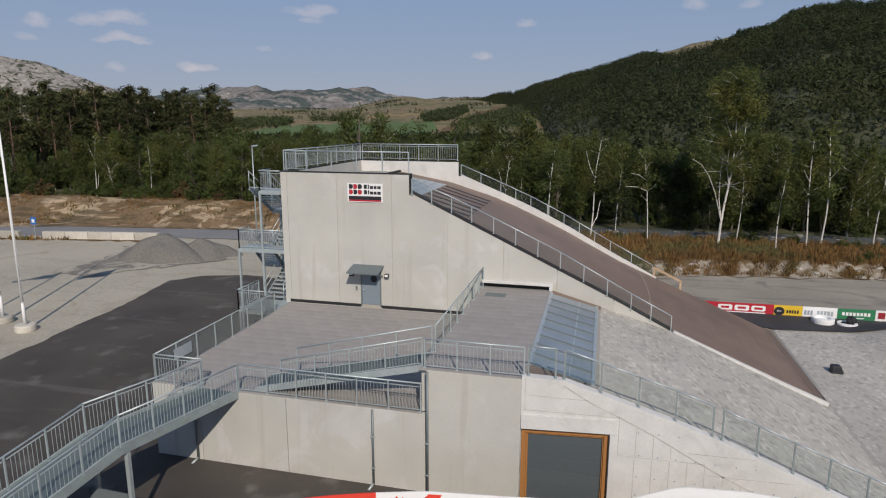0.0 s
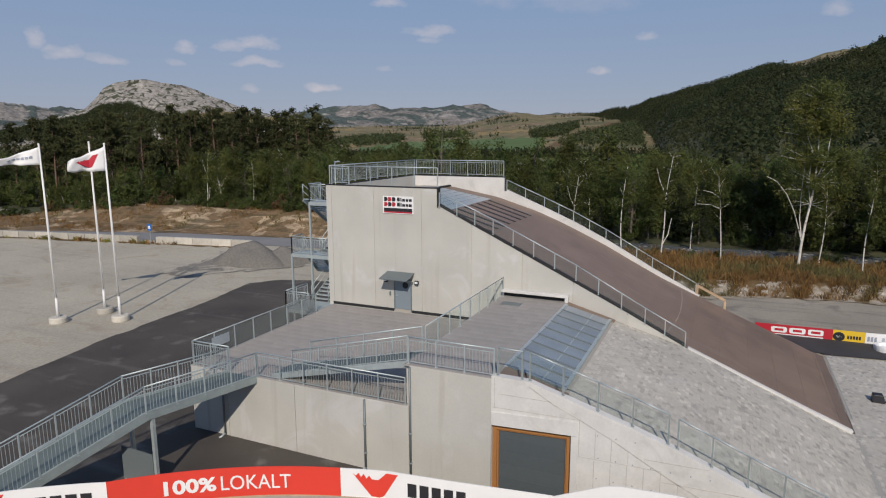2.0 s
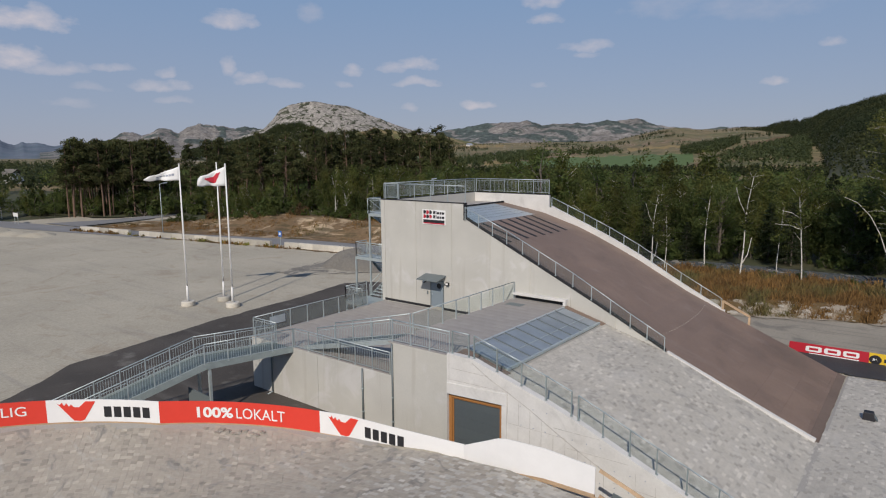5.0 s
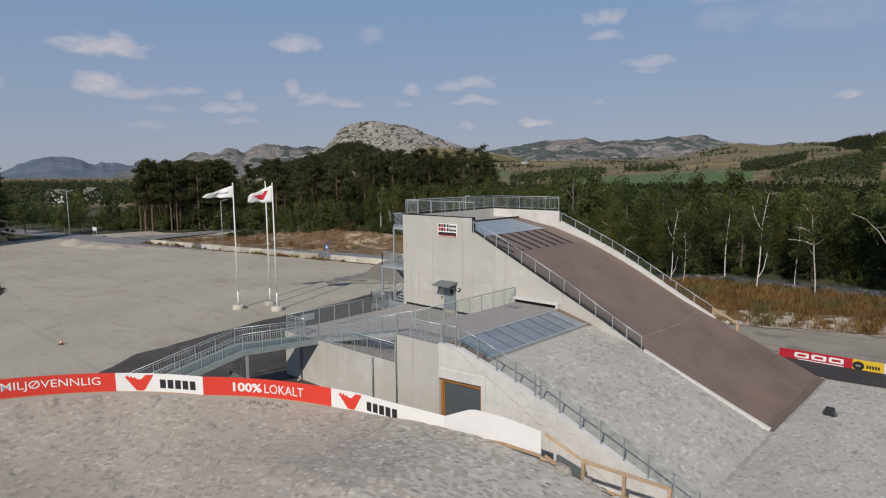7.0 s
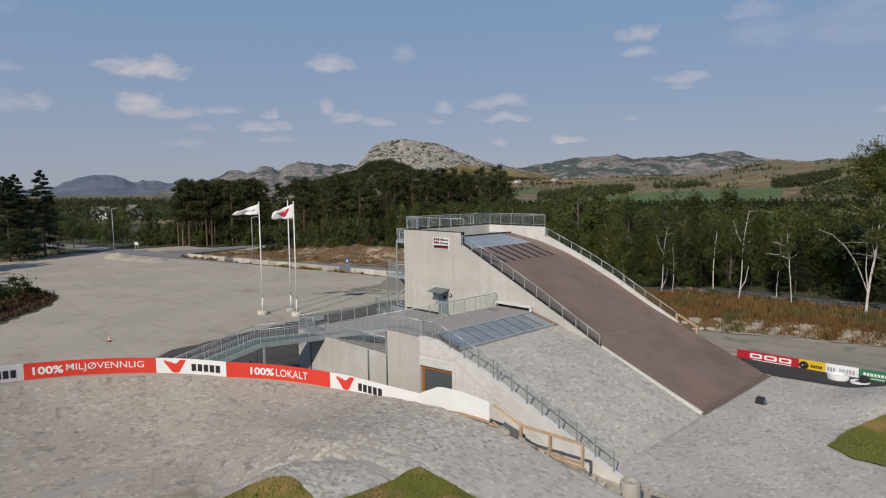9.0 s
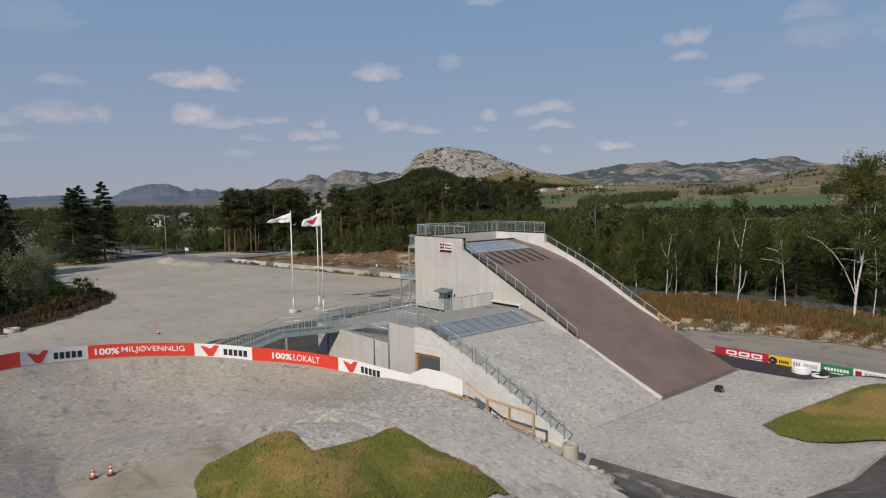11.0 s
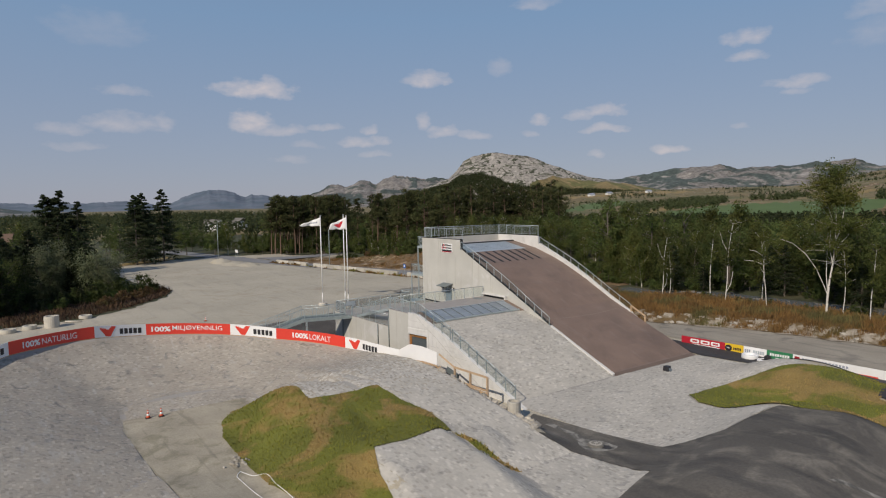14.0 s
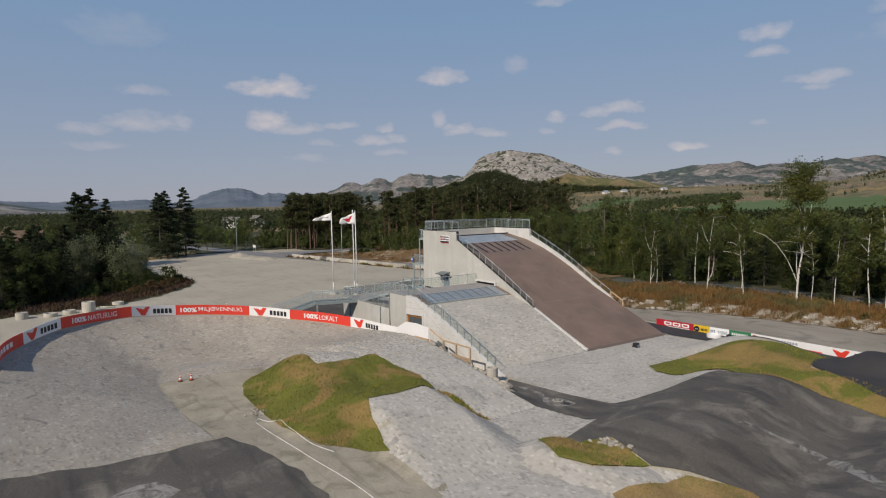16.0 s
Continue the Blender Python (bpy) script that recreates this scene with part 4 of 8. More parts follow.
# steel gate plate, brown side strip, black gate line and dark grooves below it
part("gate_plate", Shape().add([(3.3, 0.3, 10.25), (7.3, 0.3, ramp_z(7.3)), (7.3, 10.6, ramp_z(7.3)), (3.3, 10.6, 10.25), (3.3, 0.3, 10.15), (7.3, 0.3, ramp_z(7.3) - .1), (7.3, 10.6, ramp_z(7.3) - .1), (3.3, 10.6, 10.15)],
                               [(0, 1, 2, 3), (7, 6, 5, 4), (0, 4, 5, 1), (1, 5, 6, 2), (2, 6, 7, 3), (3, 7, 4, 0)]), "plate", building, "blue-grey steel start gate plate")
part("side_strip", Shape().add([(3.3, 10.61, 10.25), (7.3, 10.61, ramp_z(7.3)), (7.3, 12.18, ramp_z(7.3)), (3.3, 12.18, 10.25), (3.3, 10.61, 10.1), (7.3, 10.61, ramp_z(7.3) - .1), (7.3, 12.18, ramp_z(7.3) - .1), (3.3, 12.18, 10.1)],
                               [(0, 1, 2, 3), (7, 6, 5, 4), (0, 4, 5, 1), (1, 5, 6, 2), (2, 6, 7, 3), (3, 7, 4, 0)]), "ply", building)
part("gate_line", Shape().box(3.2, 0.3, 10.25, 3.42, 12.1, 10.36), "black", building, "black rubber line behind the start gate")
for i in range(8):
    y = 1.6 + i * 1.18
    part("groove", Shape().bar((7.4, y, ramp_z(7.4) + 0.006), (10.6, y, ramp_z(10.6) + 0.012), 0.34, 0.012), "black", building, "dark groove mat")
for i in range(5):
    part("gate_seam", Shape().bar((4.2 + i * 0.62, 0.6, ramp_z(4.2 + i * 0.62) + 0.012), (4.2 + i * 0.62, 10.3, ramp_z(4.2 + i * 0.62) + 0.012), 0.03, 0.01), "steel_dark", building)
dots = Shape()
for i in range(26):
    y = 0.7 + i * 0.42
    x = 21.15 - 0.012 * (y - 6.5) ** 2
    dots.box(x - 0.035, y - 0.035, ramp_z(x) - 0.02, x + 0.035, y + 0.035, ramp_z(x) + 0.012)
tagged(part("marker_dots", dots, "block", building, "dotted pale marks across the ramp"), kind="stuff")
# black fascia with the left railing of the ramp
fas = Shape()
for a, b in zip(joints[3:], joints[4:]):
    a = max(a, 7.87)
    fas.add([(a, -0.02, fascia_z(a) - 0.17), (b, -0.02, fascia_z(b) - 0.17), (b, -0.02, fascia_z(b)), (a, -0.02, fascia_z(a)), (a, 0.12, fascia_z(a) - 0.17), (b, 0.12, fascia_z(b) - 0.17), (b, 0.12, fascia_z(b)), (a, 0.12, fascia_z(a))],
            [(0, 1, 2, 3), (7, 6, 5, 4), (3, 2, 6, 7), (0, 4, 5, 1), (0, 3, 7, 4), (1, 5, 6, 2)])
part("fascia", fas, "black", building, "black fascia along the ramp edge")
# white kerbs at the foot of the ramp
kerb = Shape()
for a, b in ((21.95, 25.0), (25.0, 27.7), (27.7, 29.5)):
    kerb.bar((a, 0.06, ramp_z(a) + 0.06), (b, 0.06, ramp_z(b) + 0.06), 0.24, 0.26)
part("kerb", kerb, "cast", building, "white concrete kerb along the ramp foot")
kerb = Shape()
UP = [(7.9, 10.12), (10.9, 8.88), (13.1, 7.93), (15.5, 6.74), (18.8, 4.9), (21.9, 3.28)]
for (a, za), (b, zb) in zip(UP, UP[1:]):
    kerb.bar((a, 12.32, za - 0.26), (b, 12.32, zb - 0.26), 0.28, 0.5)
part("upstand", kerb, "cast", building, "white concrete upstand along the ramp")


BALUSTERS = {}


def baluster_mesh(h, mat):
    """One thin upright bar, shared by all railings of that height."""
    if h not in BALUSTERS:
        me = bpy.data.meshes.new("baluster")
        s = Shape().box(-0.007, -0.007, 0, 0.007, 0.007, h)
        me.from_pydata(s.v, [], s.f)
        me.materials.append(M[mat])
        BALUSTERS[h] = me
    return BALUSTERS[h]


def railing(name, pts, h, label, spacing=1.5, fill="pickets", group="", post=0.05, mat="steel", drop=0.0, post_mat=None):
    """A galvanised railing along points at foot level: posts, and in each bay a rail with its filling."""
    root = thing(name, pts[0], label, "railing", group)
    for p, q in zip(pts, pts[1:]):
        p, q = Vector(p), Vector(q)
        n = max(1, round((q - p).length / spacing))
        for i in range(n + (1 if q == Vector(pts[-1]) else 0)):
            c = p.lerp(q, i / n)
            part("post", Shape().box(c.x - post / 2, c.y - post / 2, c.z - drop, c.x + post / 2, c.y + post / 2, c.z + h).box(c.x - post, c.y - post, c.z - drop, c.x + post, c.y + post, c.z - drop + 0.02), post_mat or mat, root)
        up = Vector((0, 0, 1))
        part("top_rail", Shape().rod(p + up * h, q + up * h, 0.032), mat, root, smooth=True)
        for i in range(n):
            a, b = p.lerp(q, i / n), p.lerp(q, (i + 1) / n)
            d = (b - a).normalized()
            a2, b2 = a + d * 0.06, b - d * 0.06
            if fill == "pickets":
                part("upper_rail", Shape().bar(a2 + up * (h - 0.14), b2 + up * (h - 0.14), 0.03, 0.03), mat, root)
                s = Shape().bar(a2 + up * 0.1, b2 + up * 0.1, 0.03, 0.03)
                k = max(2, round((b2 - a2).length / 0.13))
                frame_part = part("lower_rail", s, mat, root)
                for j in range(1, k):
                    c = a2.lerp(b2, j / k)
                    rung = new("baluster", baluster_mesh(round(h - 0.24, 3), mat))
                    rung.parent, rung.location = frame_part, (c.x - root.location.x, c.y - root.location.y, c.z + 0.1 - root.location.z)
            elif fill in ("glass", "mesh"):
                s = Shape()
                nrm = Vector((-d.y, d.x, 0)).normalized() * 0.006
                q4 = [a2 + up * 0.1, b2 + up * 0.1, b2 + up * (h - 0.1), a2 + up * (h - 0.1)]
                s.add([k - nrm for k in q4] + [k + nrm for k in q4], [(0, 1, 2, 3), (7, 6, 5, 4), (0, 4, 5, 1), (1, 5, 6, 2), (2, 6, 7, 3), (3, 7, 4, 0)])
                pane = part("pane", s, fill, root, "clear glass pane" if fill == "glass" else "fine grey wire mesh")
                pane.visible_shadow = fill == "mesh"
    return root


G = "galvanised railings of the start building"
railing("railing", [(0.12, 0.3, TOP_Z + .06), (0.12, 12.32, TOP_Z)], 1.15, "galvanised steel railing with upright bars on the tower parapet", group=G, spacing=1.45)
railing("railing", [(0.3, 12.32, TOP_Z), (7.68, 12.32, TOP_Z)], 1.15, "galvanised steel railing with upright bars on the back parapet", group=G, spacing=1.5)
railing("railing", [(0.25, 0.34, TOP_Z + .06), (1.5, 0.34, TOP_Z + .06)], 1.13, "short galvanised railing at the tower corner", group=G, spacing=1.2)
railing("railing", [(1.5, 0.42, TOP_Z + .06), (7.62, 0.42, TOP_Z + .06)], 1.13, "open galvanised railing behind the sign wall", group=G, spacing=1.55, fill="none")
railing("railing", [(7.95, -0.05, 10.02), (11.3, -0.05, 8.62), (16.1, -0.05, 6.36), (19.8, -0.05, 4.36), (21.84, -0.05, 3.32)], 0.86, "galvanised ramp railing with clear panes", group=G, spacing=1.45, fill="glass", post=0.045)
railing("railing", [(7.95, 12.34, 10.1), (10.9, 12.34, 8.88), (13.1, 12.34, 7.93), (15.5, 12.34, 6.74), (18.8, 12.34, 4.9), (21.75, 12.34, 3.34)], 0.73, "galvanised ramp railing with dark mesh panes along the wood", group=G, spacing=1.35, fill="glass", post=0.05)
wood = thing("timber_handrail", (21.8, 12.3, 2.9), "raw timber handrail at the foot of the ramp", "railing")
for x, z in ((21.85, 2.75), (23.65, 1.75)):
    part("post", Shape().box(x - 0.07, 12.23, z, x + 0.07, 12.38, z + 1.2), "lumber", wood)
part("handrail", Shape().bar((21.85, 12.3, 3.92), (23.7, 12.3, 3.02), 0.09, 0.15), "lumber", wood)
part("handrail", Shape().bar((21.85, 12.3, 2.85), (23.7, 12.3, 1.97), 0.09, 0.15), "lumber", wood)

# sign on the tower: plain shapes in its colours
sign = thing("wall_sign", (5.2, -0.02, 10.0), "white sign board with red and black shapes on the wall", "sign")
part("board", Shape().box(4.16, -0.05, 9.52, 6.24, -0.004, 10.56), "white", sign)
for r, row in enumerate((("ink", "crimson", "ink"), ("crimson", "ink", "crimson"))):
    for c, tone_ in enumerate(row):
        x, z = 4.26 + c * 0.27, 10.25 - r * 0.31
        part("logo_shape", Shape().wall_xz([(x, z), *[(x + 0.12 + 0.12 * math.cos(a), z + 0.13 + 0.13 * math.sin(a)) for a in np.linspace(-math.pi / 2, math.pi / 2, 9)], (x, z + 0.26)], -0.058, -0.05), tone_, sign)
    for k, (a, b) in enumerate(((0, 0.15), (0.19, 0.25), (0.29, 0.45), (0.49, 0.62), (0.66, 0.82))):
        part("logo_shape", Shape().box(5.15 + a * 1.2, -0.058, 10.27 - r * 0.31, 5.15 + b * 1.2, -0.05, 10.43 - r * 0.31 + (0.07 if k in (0, 1) else 0)), "ink", sign)
part("logo_shape", Shape().box(4.24, -0.058, 9.645, 6.16, -0.05, 9.85), "ink", sign)
part("logo_shape", Shape().box(4.24, -0.058, 9.56, 6.16, -0.05, 9.64), "crimson", sign)

# door with its canopy, wall lights
door = thing("door_1", (5.4, 0.0, DECK_Z), "closed blue-grey steel door with a round window", "door", kind="structure")
part("door_leaf", Shape().box(4.90, -0.035, DECK_Z + 0.22, 5.98, -0.004, 5.42), "door", door, bevel=0.006)
part("door_frame", Shape().box(4.82, -0.045, DECK_Z + 0.1, 4.895, -0.003, 5.5).box(5.985, -0.045, DECK_Z + 0.1, 6.05, -0.003, 5.5).box(4.895, -0.045, 5.425, 5.985, -0.003, 5.5), "steel_dark", door)
part("kick_plate", Shape().box(4.88, -0.04, DECK_Z + 0.0, 6.0, -0.003, DECK_Z + 0.21), "block", door, "pale threshold plate")
part("window_pane", Shape().rod((5.62, -0.042, 5.1), (5.62, -0.036, 5.1), 0.2, n=20), "black", door, "dark round window")
part("door_handle", Shape().box(4.97, -0.10, 4.42, 5.1, -0.036, 4.46), "steel", door)
canopy = thing("door_canopy", (5.2, 0, 5.6), "grey sheet metal canopy over the tower door", "canopy")
part("roof_sheet", Shape().add([(4.38, -0.01, 5.92), (6.24, -0.01, 5.92), (6.24, -1.1, 5.66), (4.38, -1.1, 5.66), (4.38, -0.01, 5.86), (6.24, -0.01, 5.86), (6.24, -1.1, 5.60), (4.38, -1.1, 5.60)], [(3, 2, 1, 0), (4, 5, 6, 7), (0, 1, 5, 4), (1, 2, 6, 5), (2, 3, 7, 6), (3, 0, 4, 7)]), "steel_dark", canopy)
for x in (4.45, 6.15):
    part("bracket", Shape().bar((x, -0.02, 5.3), (x, -0.9, 5.62), 0.04, 0.05), "steel_dark", canopy)
for x in (4.28, 6.42):
    lamp = thing("wall_light", (x, 0, 5.3), "small black wall light beside the tower door", "lamp", "wall lights")
    part("housing", Shape().box(x - 0.12, -0.16, 5.22, x + 0.12, -0.003, 5.46), "ink", lamp, bevel=0.01)
    part("lens", Shape().box(x - 0.09, -0.17, 5.30, x + 0.09, -0.161, 5.42), "white", lamp)
keypad = thing("keypad", (4.55, 0, 4.5), "small dark keypad on the wall", "switch")
part("case", Shape().box(4.5, -0.06, 4.38, 4.6, -0.003, 4.62), "steel_dark", keypad, bevel=0.008)

# decks, retaining walls
decks = thing("lower_hall", (0.3, -12.2, 0), "low precast concrete hall with roof decks on two levels", "building")
for a, b in ((0.3, 2.5), (2.5, 6.4), (6.4, 10.04), (10.04, 12.1)):
    part("wall_panel", Shape().box(a + 0.012, -12.2, 0.0, b - 0.012, -11.98, DECK_Z - 0.02), "precast", decks, bevel=0.008)
part("wall_panel", Shape().box(12.16, -12.22, 0.0, 15.64, -11.98, HIGH_Z - 0.02), "precast", decks, bevel=0.008)
part("wall_panel", Shape().box(0.3, -11.98, 0.0, 0.52, -0.2, DECK_Z - 0.02), "precast", decks, bevel=0.008)
part("wall_panel", Shape().box(11.9, -11.98, DECK_Z, 12.12, -0.02, HIGH_Z - 0.02), "precast", decks, bevel=0.008)
lower = part("lower_deck", Shape().box(0.28, -12.19, DECK_Z - 0.05, 11.88, -0.03, DECK_Z - 0.008), "bedding", decks, "grey-brown slab roof deck with pale worn spots")
upper = part("upper_deck", Shape().box(11.88, -12.21, HIGH_Z - 0.05, 15.74, -0.03, HIGH_Z - 0.008), "bedding", decks, "grey-brown slab upper roof deck")


def slabs(under, x0, x1, y0, y1, z, nx, ny, seed):
    """Deck slabs laid in bond on a roof, each a piece of its own."""
    g = random.Random(seed)
    w, d = (x1 - x0) / nx, (y1 - y0) / ny
    me = {}
    for j in range(ny):
        off = w / 2 if j % 2 else 0
        for i in range(nx + (1 if off else 0)):
            a, c = max(x0, x0 + i * w - off), min(x1, x0 + (i + 1) * w - off)
            k = round(c - a, 3)
            if k not in me:
                s = Shape().box(-k / 2 + 0.004, -d / 2 + 0.004, -0.03, k / 2 - 0.004, d / 2 - 0.004, 0.0)
                me[k] = bpy.data.meshes.new("slab")
                me[k].from_pydata(s.v, [], s.f)
                me[k].materials.append(M["deck"])
            o = new("slab", me[k])
            o.parent = under
            o.location = Vector(((a + c) / 2, y0 + (j + 0.5) * d, z + g.uniform(-0.002, 0.002))) - Vector((0.3, -12.2, 0))


slabs(lower, 0.3, 11.86, -12.17, -0.05, DECK_Z, 14, 20, 4)
slabs(upper, 11.9, 15.72, -12.19, -0.05, HIGH_Z, 5, 20, 5)
for x, z1 in ((10.04, 3.3), (12.2, 5.05), (2.3, 3.2)):
    part("downpipe", Shape().rod((x, -12.28, 0.25), (x, -12.28, z1), 0.05), "steel_dark", decks, "dark steel downpipe", smooth=True)
    part("pipe_shoe", Shape().rod((x, -12.28, 0.25), (x - 0.1, -12.6, 0.12), 0.05), "steel", decks, smooth=True)
for x in (10.04, 12.2):
    for z in (0.9, 2.2):
        part("pipe_clip", Shape().box(x - 0.07, -12.34, z, x + 0.07, -12.2, z + 0.05), "steel", decks)
# slot under the ramp at the end of the upper deck: its shade is a flat black strip
part("recess", Shape().box(12.0, -0.012, HIGH_Z + 0.01, 15.55, -0.004, HIGH_Z + 0.24), "black", decks, "flat black strip painted as the shaded slot under the ramp wall")
part("recess_hood", Shape().box(11.95, -0.36, HIGH_Z + 0.27, 15.78, -0.004, HIGH_Z + 0.42).box(15.58, -0.34, HIGH_Z + 0.01, 15.76, -0.004, HIGH_Z + 0.27), "cast", decks, "pale concrete hood over the slot", bevel=0.01)
part("hatch", Shape().box(12.4, -2.0, HIGH_Z + 0.002, 13.5, -1.3, HIGH_Z + 0.012), "steel_dark", decks, "flat grey hatch")
# blue-grey roof panels with ribs, brown end boards
NB = 9
for i in range(NB):
    y0, y1 = -10.75 + i * 10.2 / NB, -10.75 + (i + 1) * 10.2 / NB - 0.02
    za, zb = HIGH_Z - 0.02, 4.52
    p = part("roof_panel", Shape().add([(15.76, y0, za), (18.04, y0, zb), (18.04, y1, zb), (15.76, y1, za), (15.76, y0, za - .05), (18.04, y0, zb - .05), (18.04, y1, zb - .05), (15.76, y1, za - .05)],
                                       [(0, 1, 2, 3), (7, 6, 5, 4), (0, 4, 5, 1), (1, 5, 6, 2), (2, 6, 7, 3), (3, 7, 4, 0)]), "roofpanel", decks)
    part("rib", Shape().bar((15.76, y0, za + 0.03), (18.04, y0, zb + 0.03), 0.05, 0.06), "steel_dark", p)
    part("clamp_bar", Shape().bar((17.2, y0 + 0.05, za - 0.376 + .01), (17.2, y1 - 0.05, za - 0.376 + .01), 0.05, 0.03), "steel", p)
part("edge_flashing", Shape().bar((18.08, -10.8, 4.50), (18.08, -0.5, 4.50), 0.14, 0.12), "steel", decks)
part("edge_flashing", Shape().bar((15.74, -10.8, HIGH_Z + 0.0), (15.74, -0.5, HIGH_Z + 0.0), 0.16, 0.04), "plate", decks)
for y0, y1 in ((-0.54, -0.05), (-11.84, -10.8)):
    part("end_board", Shape().add([(15.76, y0, HIGH_Z), (18.3, y0, 4.42), (18.3, y1, 4.42), (15.76, y1, HIGH_Z), (15.76, y0, HIGH_Z - .08), (18.3, y0, 4.3), (18.3, y1, 4.3), (15.76, y1, HIGH_Z - .08)], [(0, 1, 2, 3), (7, 6, 5, 4), (0, 4, 5, 1), (1, 5, 6, 2), (2, 6, 7, 3), (3, 7, 4, 0)]), "ply", decks, "brown plywood end board")
part("slope_core", Shape().wall_xz([(15.7, 0.1), (18.02, 0.1), (18.02, 4.3), (15.7, 4.9)], -11.8, -0.06), "cast", decks)

# white cast wall along the paved slope, with the timber-framed gate
WT = [(15.64, 5.22), (17.1, 5.2), (18.3, 4.85), (20.9, 4.08), (22.7, 3.46), (24.5, 2.72), (28.2, 1.28), (29.6, 0.7), (31.3, 0.05)]
white = thing("slope_wall", (15.64, -12.1, 0), "white cast concrete wall stepping down beside the paved slope", "wall")
part("wall_body", Shape().wall_xz([(15.66, -0.2), (15.66, 3.24), (18.72, 3.40), (18.72, -0.2), (31.3, -0.2)] + WT[::-1], -12.22, -11.86), "cast", white, bevel=0.015)
part("lintel", Shape().add([(15.66, -12.27, 3.26), (18.98, -12.27, 3.44), (18.98, -12.27, 3.98), (15.66, -12.27, 3.8), (15.66, -12.22, 3.26), (18.98, -12.22, 3.44), (18.98, -12.22, 3.98), (15.66, -12.22, 3.8)], [(0, 1, 2, 3), (0, 3, 7, 4), (3, 2, 6, 7), (1, 5, 6, 2), (0, 4, 5, 1)]), "cast", white, bevel=0.01)
part("pier", Shape().box(18.74, -12.26, -0.2, 19.0, -12.22, 3.42), "cast", white)
SEAM = [(17.11, 5.02), (18.06, 4.48), (19.04, 4.07), (20.17, 3.54), (21.3, 2.93), (22.33, 2.40), (23.58, 1.83), (25.6, 0.9), (27.0, 0.25)]
for (xa, za), (xb, zb) in zip(SEAM, SEAM[1:]):  # slanting joint between two pours
    part("pour_joint", Shape().bar((xa, -12.2215, za), (xb, -12.2215, zb), 0.012, 0.045), "joint", white)
for x, z0, z1 in ((19.6, 2.69, 3.76), (20.17, 2.72, 3.49), (20.75, 2.74, 3.19), (19.58, 0.2, 2.6), (20.16, 0.2, 2.64), (20.73, 0.2, 2.68), (21.3, 0.2, 2.7), (21.86, 0.2, 2.7), (22.44, 0.2, 2.33), (23.02, 0.2, 2.05), (23.6, 0.2, 1.8), (19.02, 2.67, 4.05), (15.78, 3.96, 5.18)):
    part("form_joint", Shape().box(x - 0.012, -12.224, z0, x + 0.012, -12.21, z1), "joint", white)
for xa, za, xb, zb in ((19.0, 2.67, 21.86, 2.72), (15.9, 4.55, 17.97, 4.57), (15.67, 3.98, 19.02, 4.07), (21.3, 3.05, 23.4, 3.1), (21.9, 2.33, 24.6, 2.4), (24.0, 1.45, 27.2, 1.4)):
    part("form_joint", Shape().bar((xa, -12.2215, za), (xb, -12.2215, zb), 0.012, 0.02), "joint", white)
holes = Shape()  # tie holes left by the formwork
for i in range(18):
    for z in (0.55, 1.25, 1.95, 2.75, 3.6, 4.4):
        x = 19.7 + i * 0.62 + 0.03 * math.sin(i * 5 + z * 3)
        if z < np.interp(x, [w[0] for w in WT], [w[1] for w in WT]) - 0.35:
            holes.rod((x, -12.222, z), (x, -12.2255, z), 0.028, n=8)
tagged(part("tie_hole", holes, "greyprint", white, "small grey tie holes"), kind="stuff")
for k in range(7):  # later pours towards the foot
    x = 24.9 + k * 0.8
    part("form_joint", Shape().box(x, -12.224, 0.2, x + 0.015, -12.21, float(np.interp(x, [w[0] for w in WT], [w[1] for w in WT])) - 0.45), "joint", white)
gate = thing("door_2", (17.2, -12.0, 0), "grey sliding gate in an orange-brown timber frame", "gate", kind="structure")
part("frame_post", Shape().box(15.67, -12.08, -0.1, 15.84, -11.88, 3.22), "frame", gate)
part("frame_post", Shape().box(18.55, -12.08, -0.1, 18.715, -11.88, 3.38), "frame", gate)
part("frame_head", Shape().add([(15.68, -12.09, 3.05), (18.71, -12.09, 3.22), (18.71, -12.09, 3.4), (15.68, -12.09, 3.23), (15.68, -11.88, 3.05), (18.71, -11.88, 3.22), (18.71, -11.88, 3.4), (15.68, -11.88, 3.23)], [(0, 1, 2, 3), (7, 6, 5, 4), (3, 2, 6, 7), (0, 4, 5, 1), (0, 3, 7, 4), (1, 5, 6, 2)]), "frame", gate)
for x0, x1, z1 in ((15.845, 15.90, 3.08), (18.50, 18.555, 3.2)):
    part("inner_post", Shape().box(x0, -12.03, 0.0, x1, -11.98, z1), "frame", gate)
part("inner_head", Shape().bar((15.90, -12.005, 3.03), (18.50, -12.005, 3.17), 0.07, 0.06), "frame", gate)
for k in range(6):
    part("gate_panel", Shape().box(15.84, -11.97, 0.0 + k * 0.535, 18.56, -11.91, 0.53 + k * 0.535), "shutter", gate, bevel=0.006)
for posts in ((15.85, 16.8), (17.1, 18.35, 19.62, 20.83, 22.03), (22.34, 23.44, 24.57, 25.65, 26.8, 27.95, 29.1, 30.2)):
    railing("glass_railing", [(x, -12.04, float(np.interp(x, [w[0] for w in WT], [w[1] for w in WT]))) for x in posts], 1.08, "glass railing with dark steel posts on the slope wall", group="glass railings on the slope wall", spacing=9, fill="glass", post=0.055, post_mat="galv_dark")

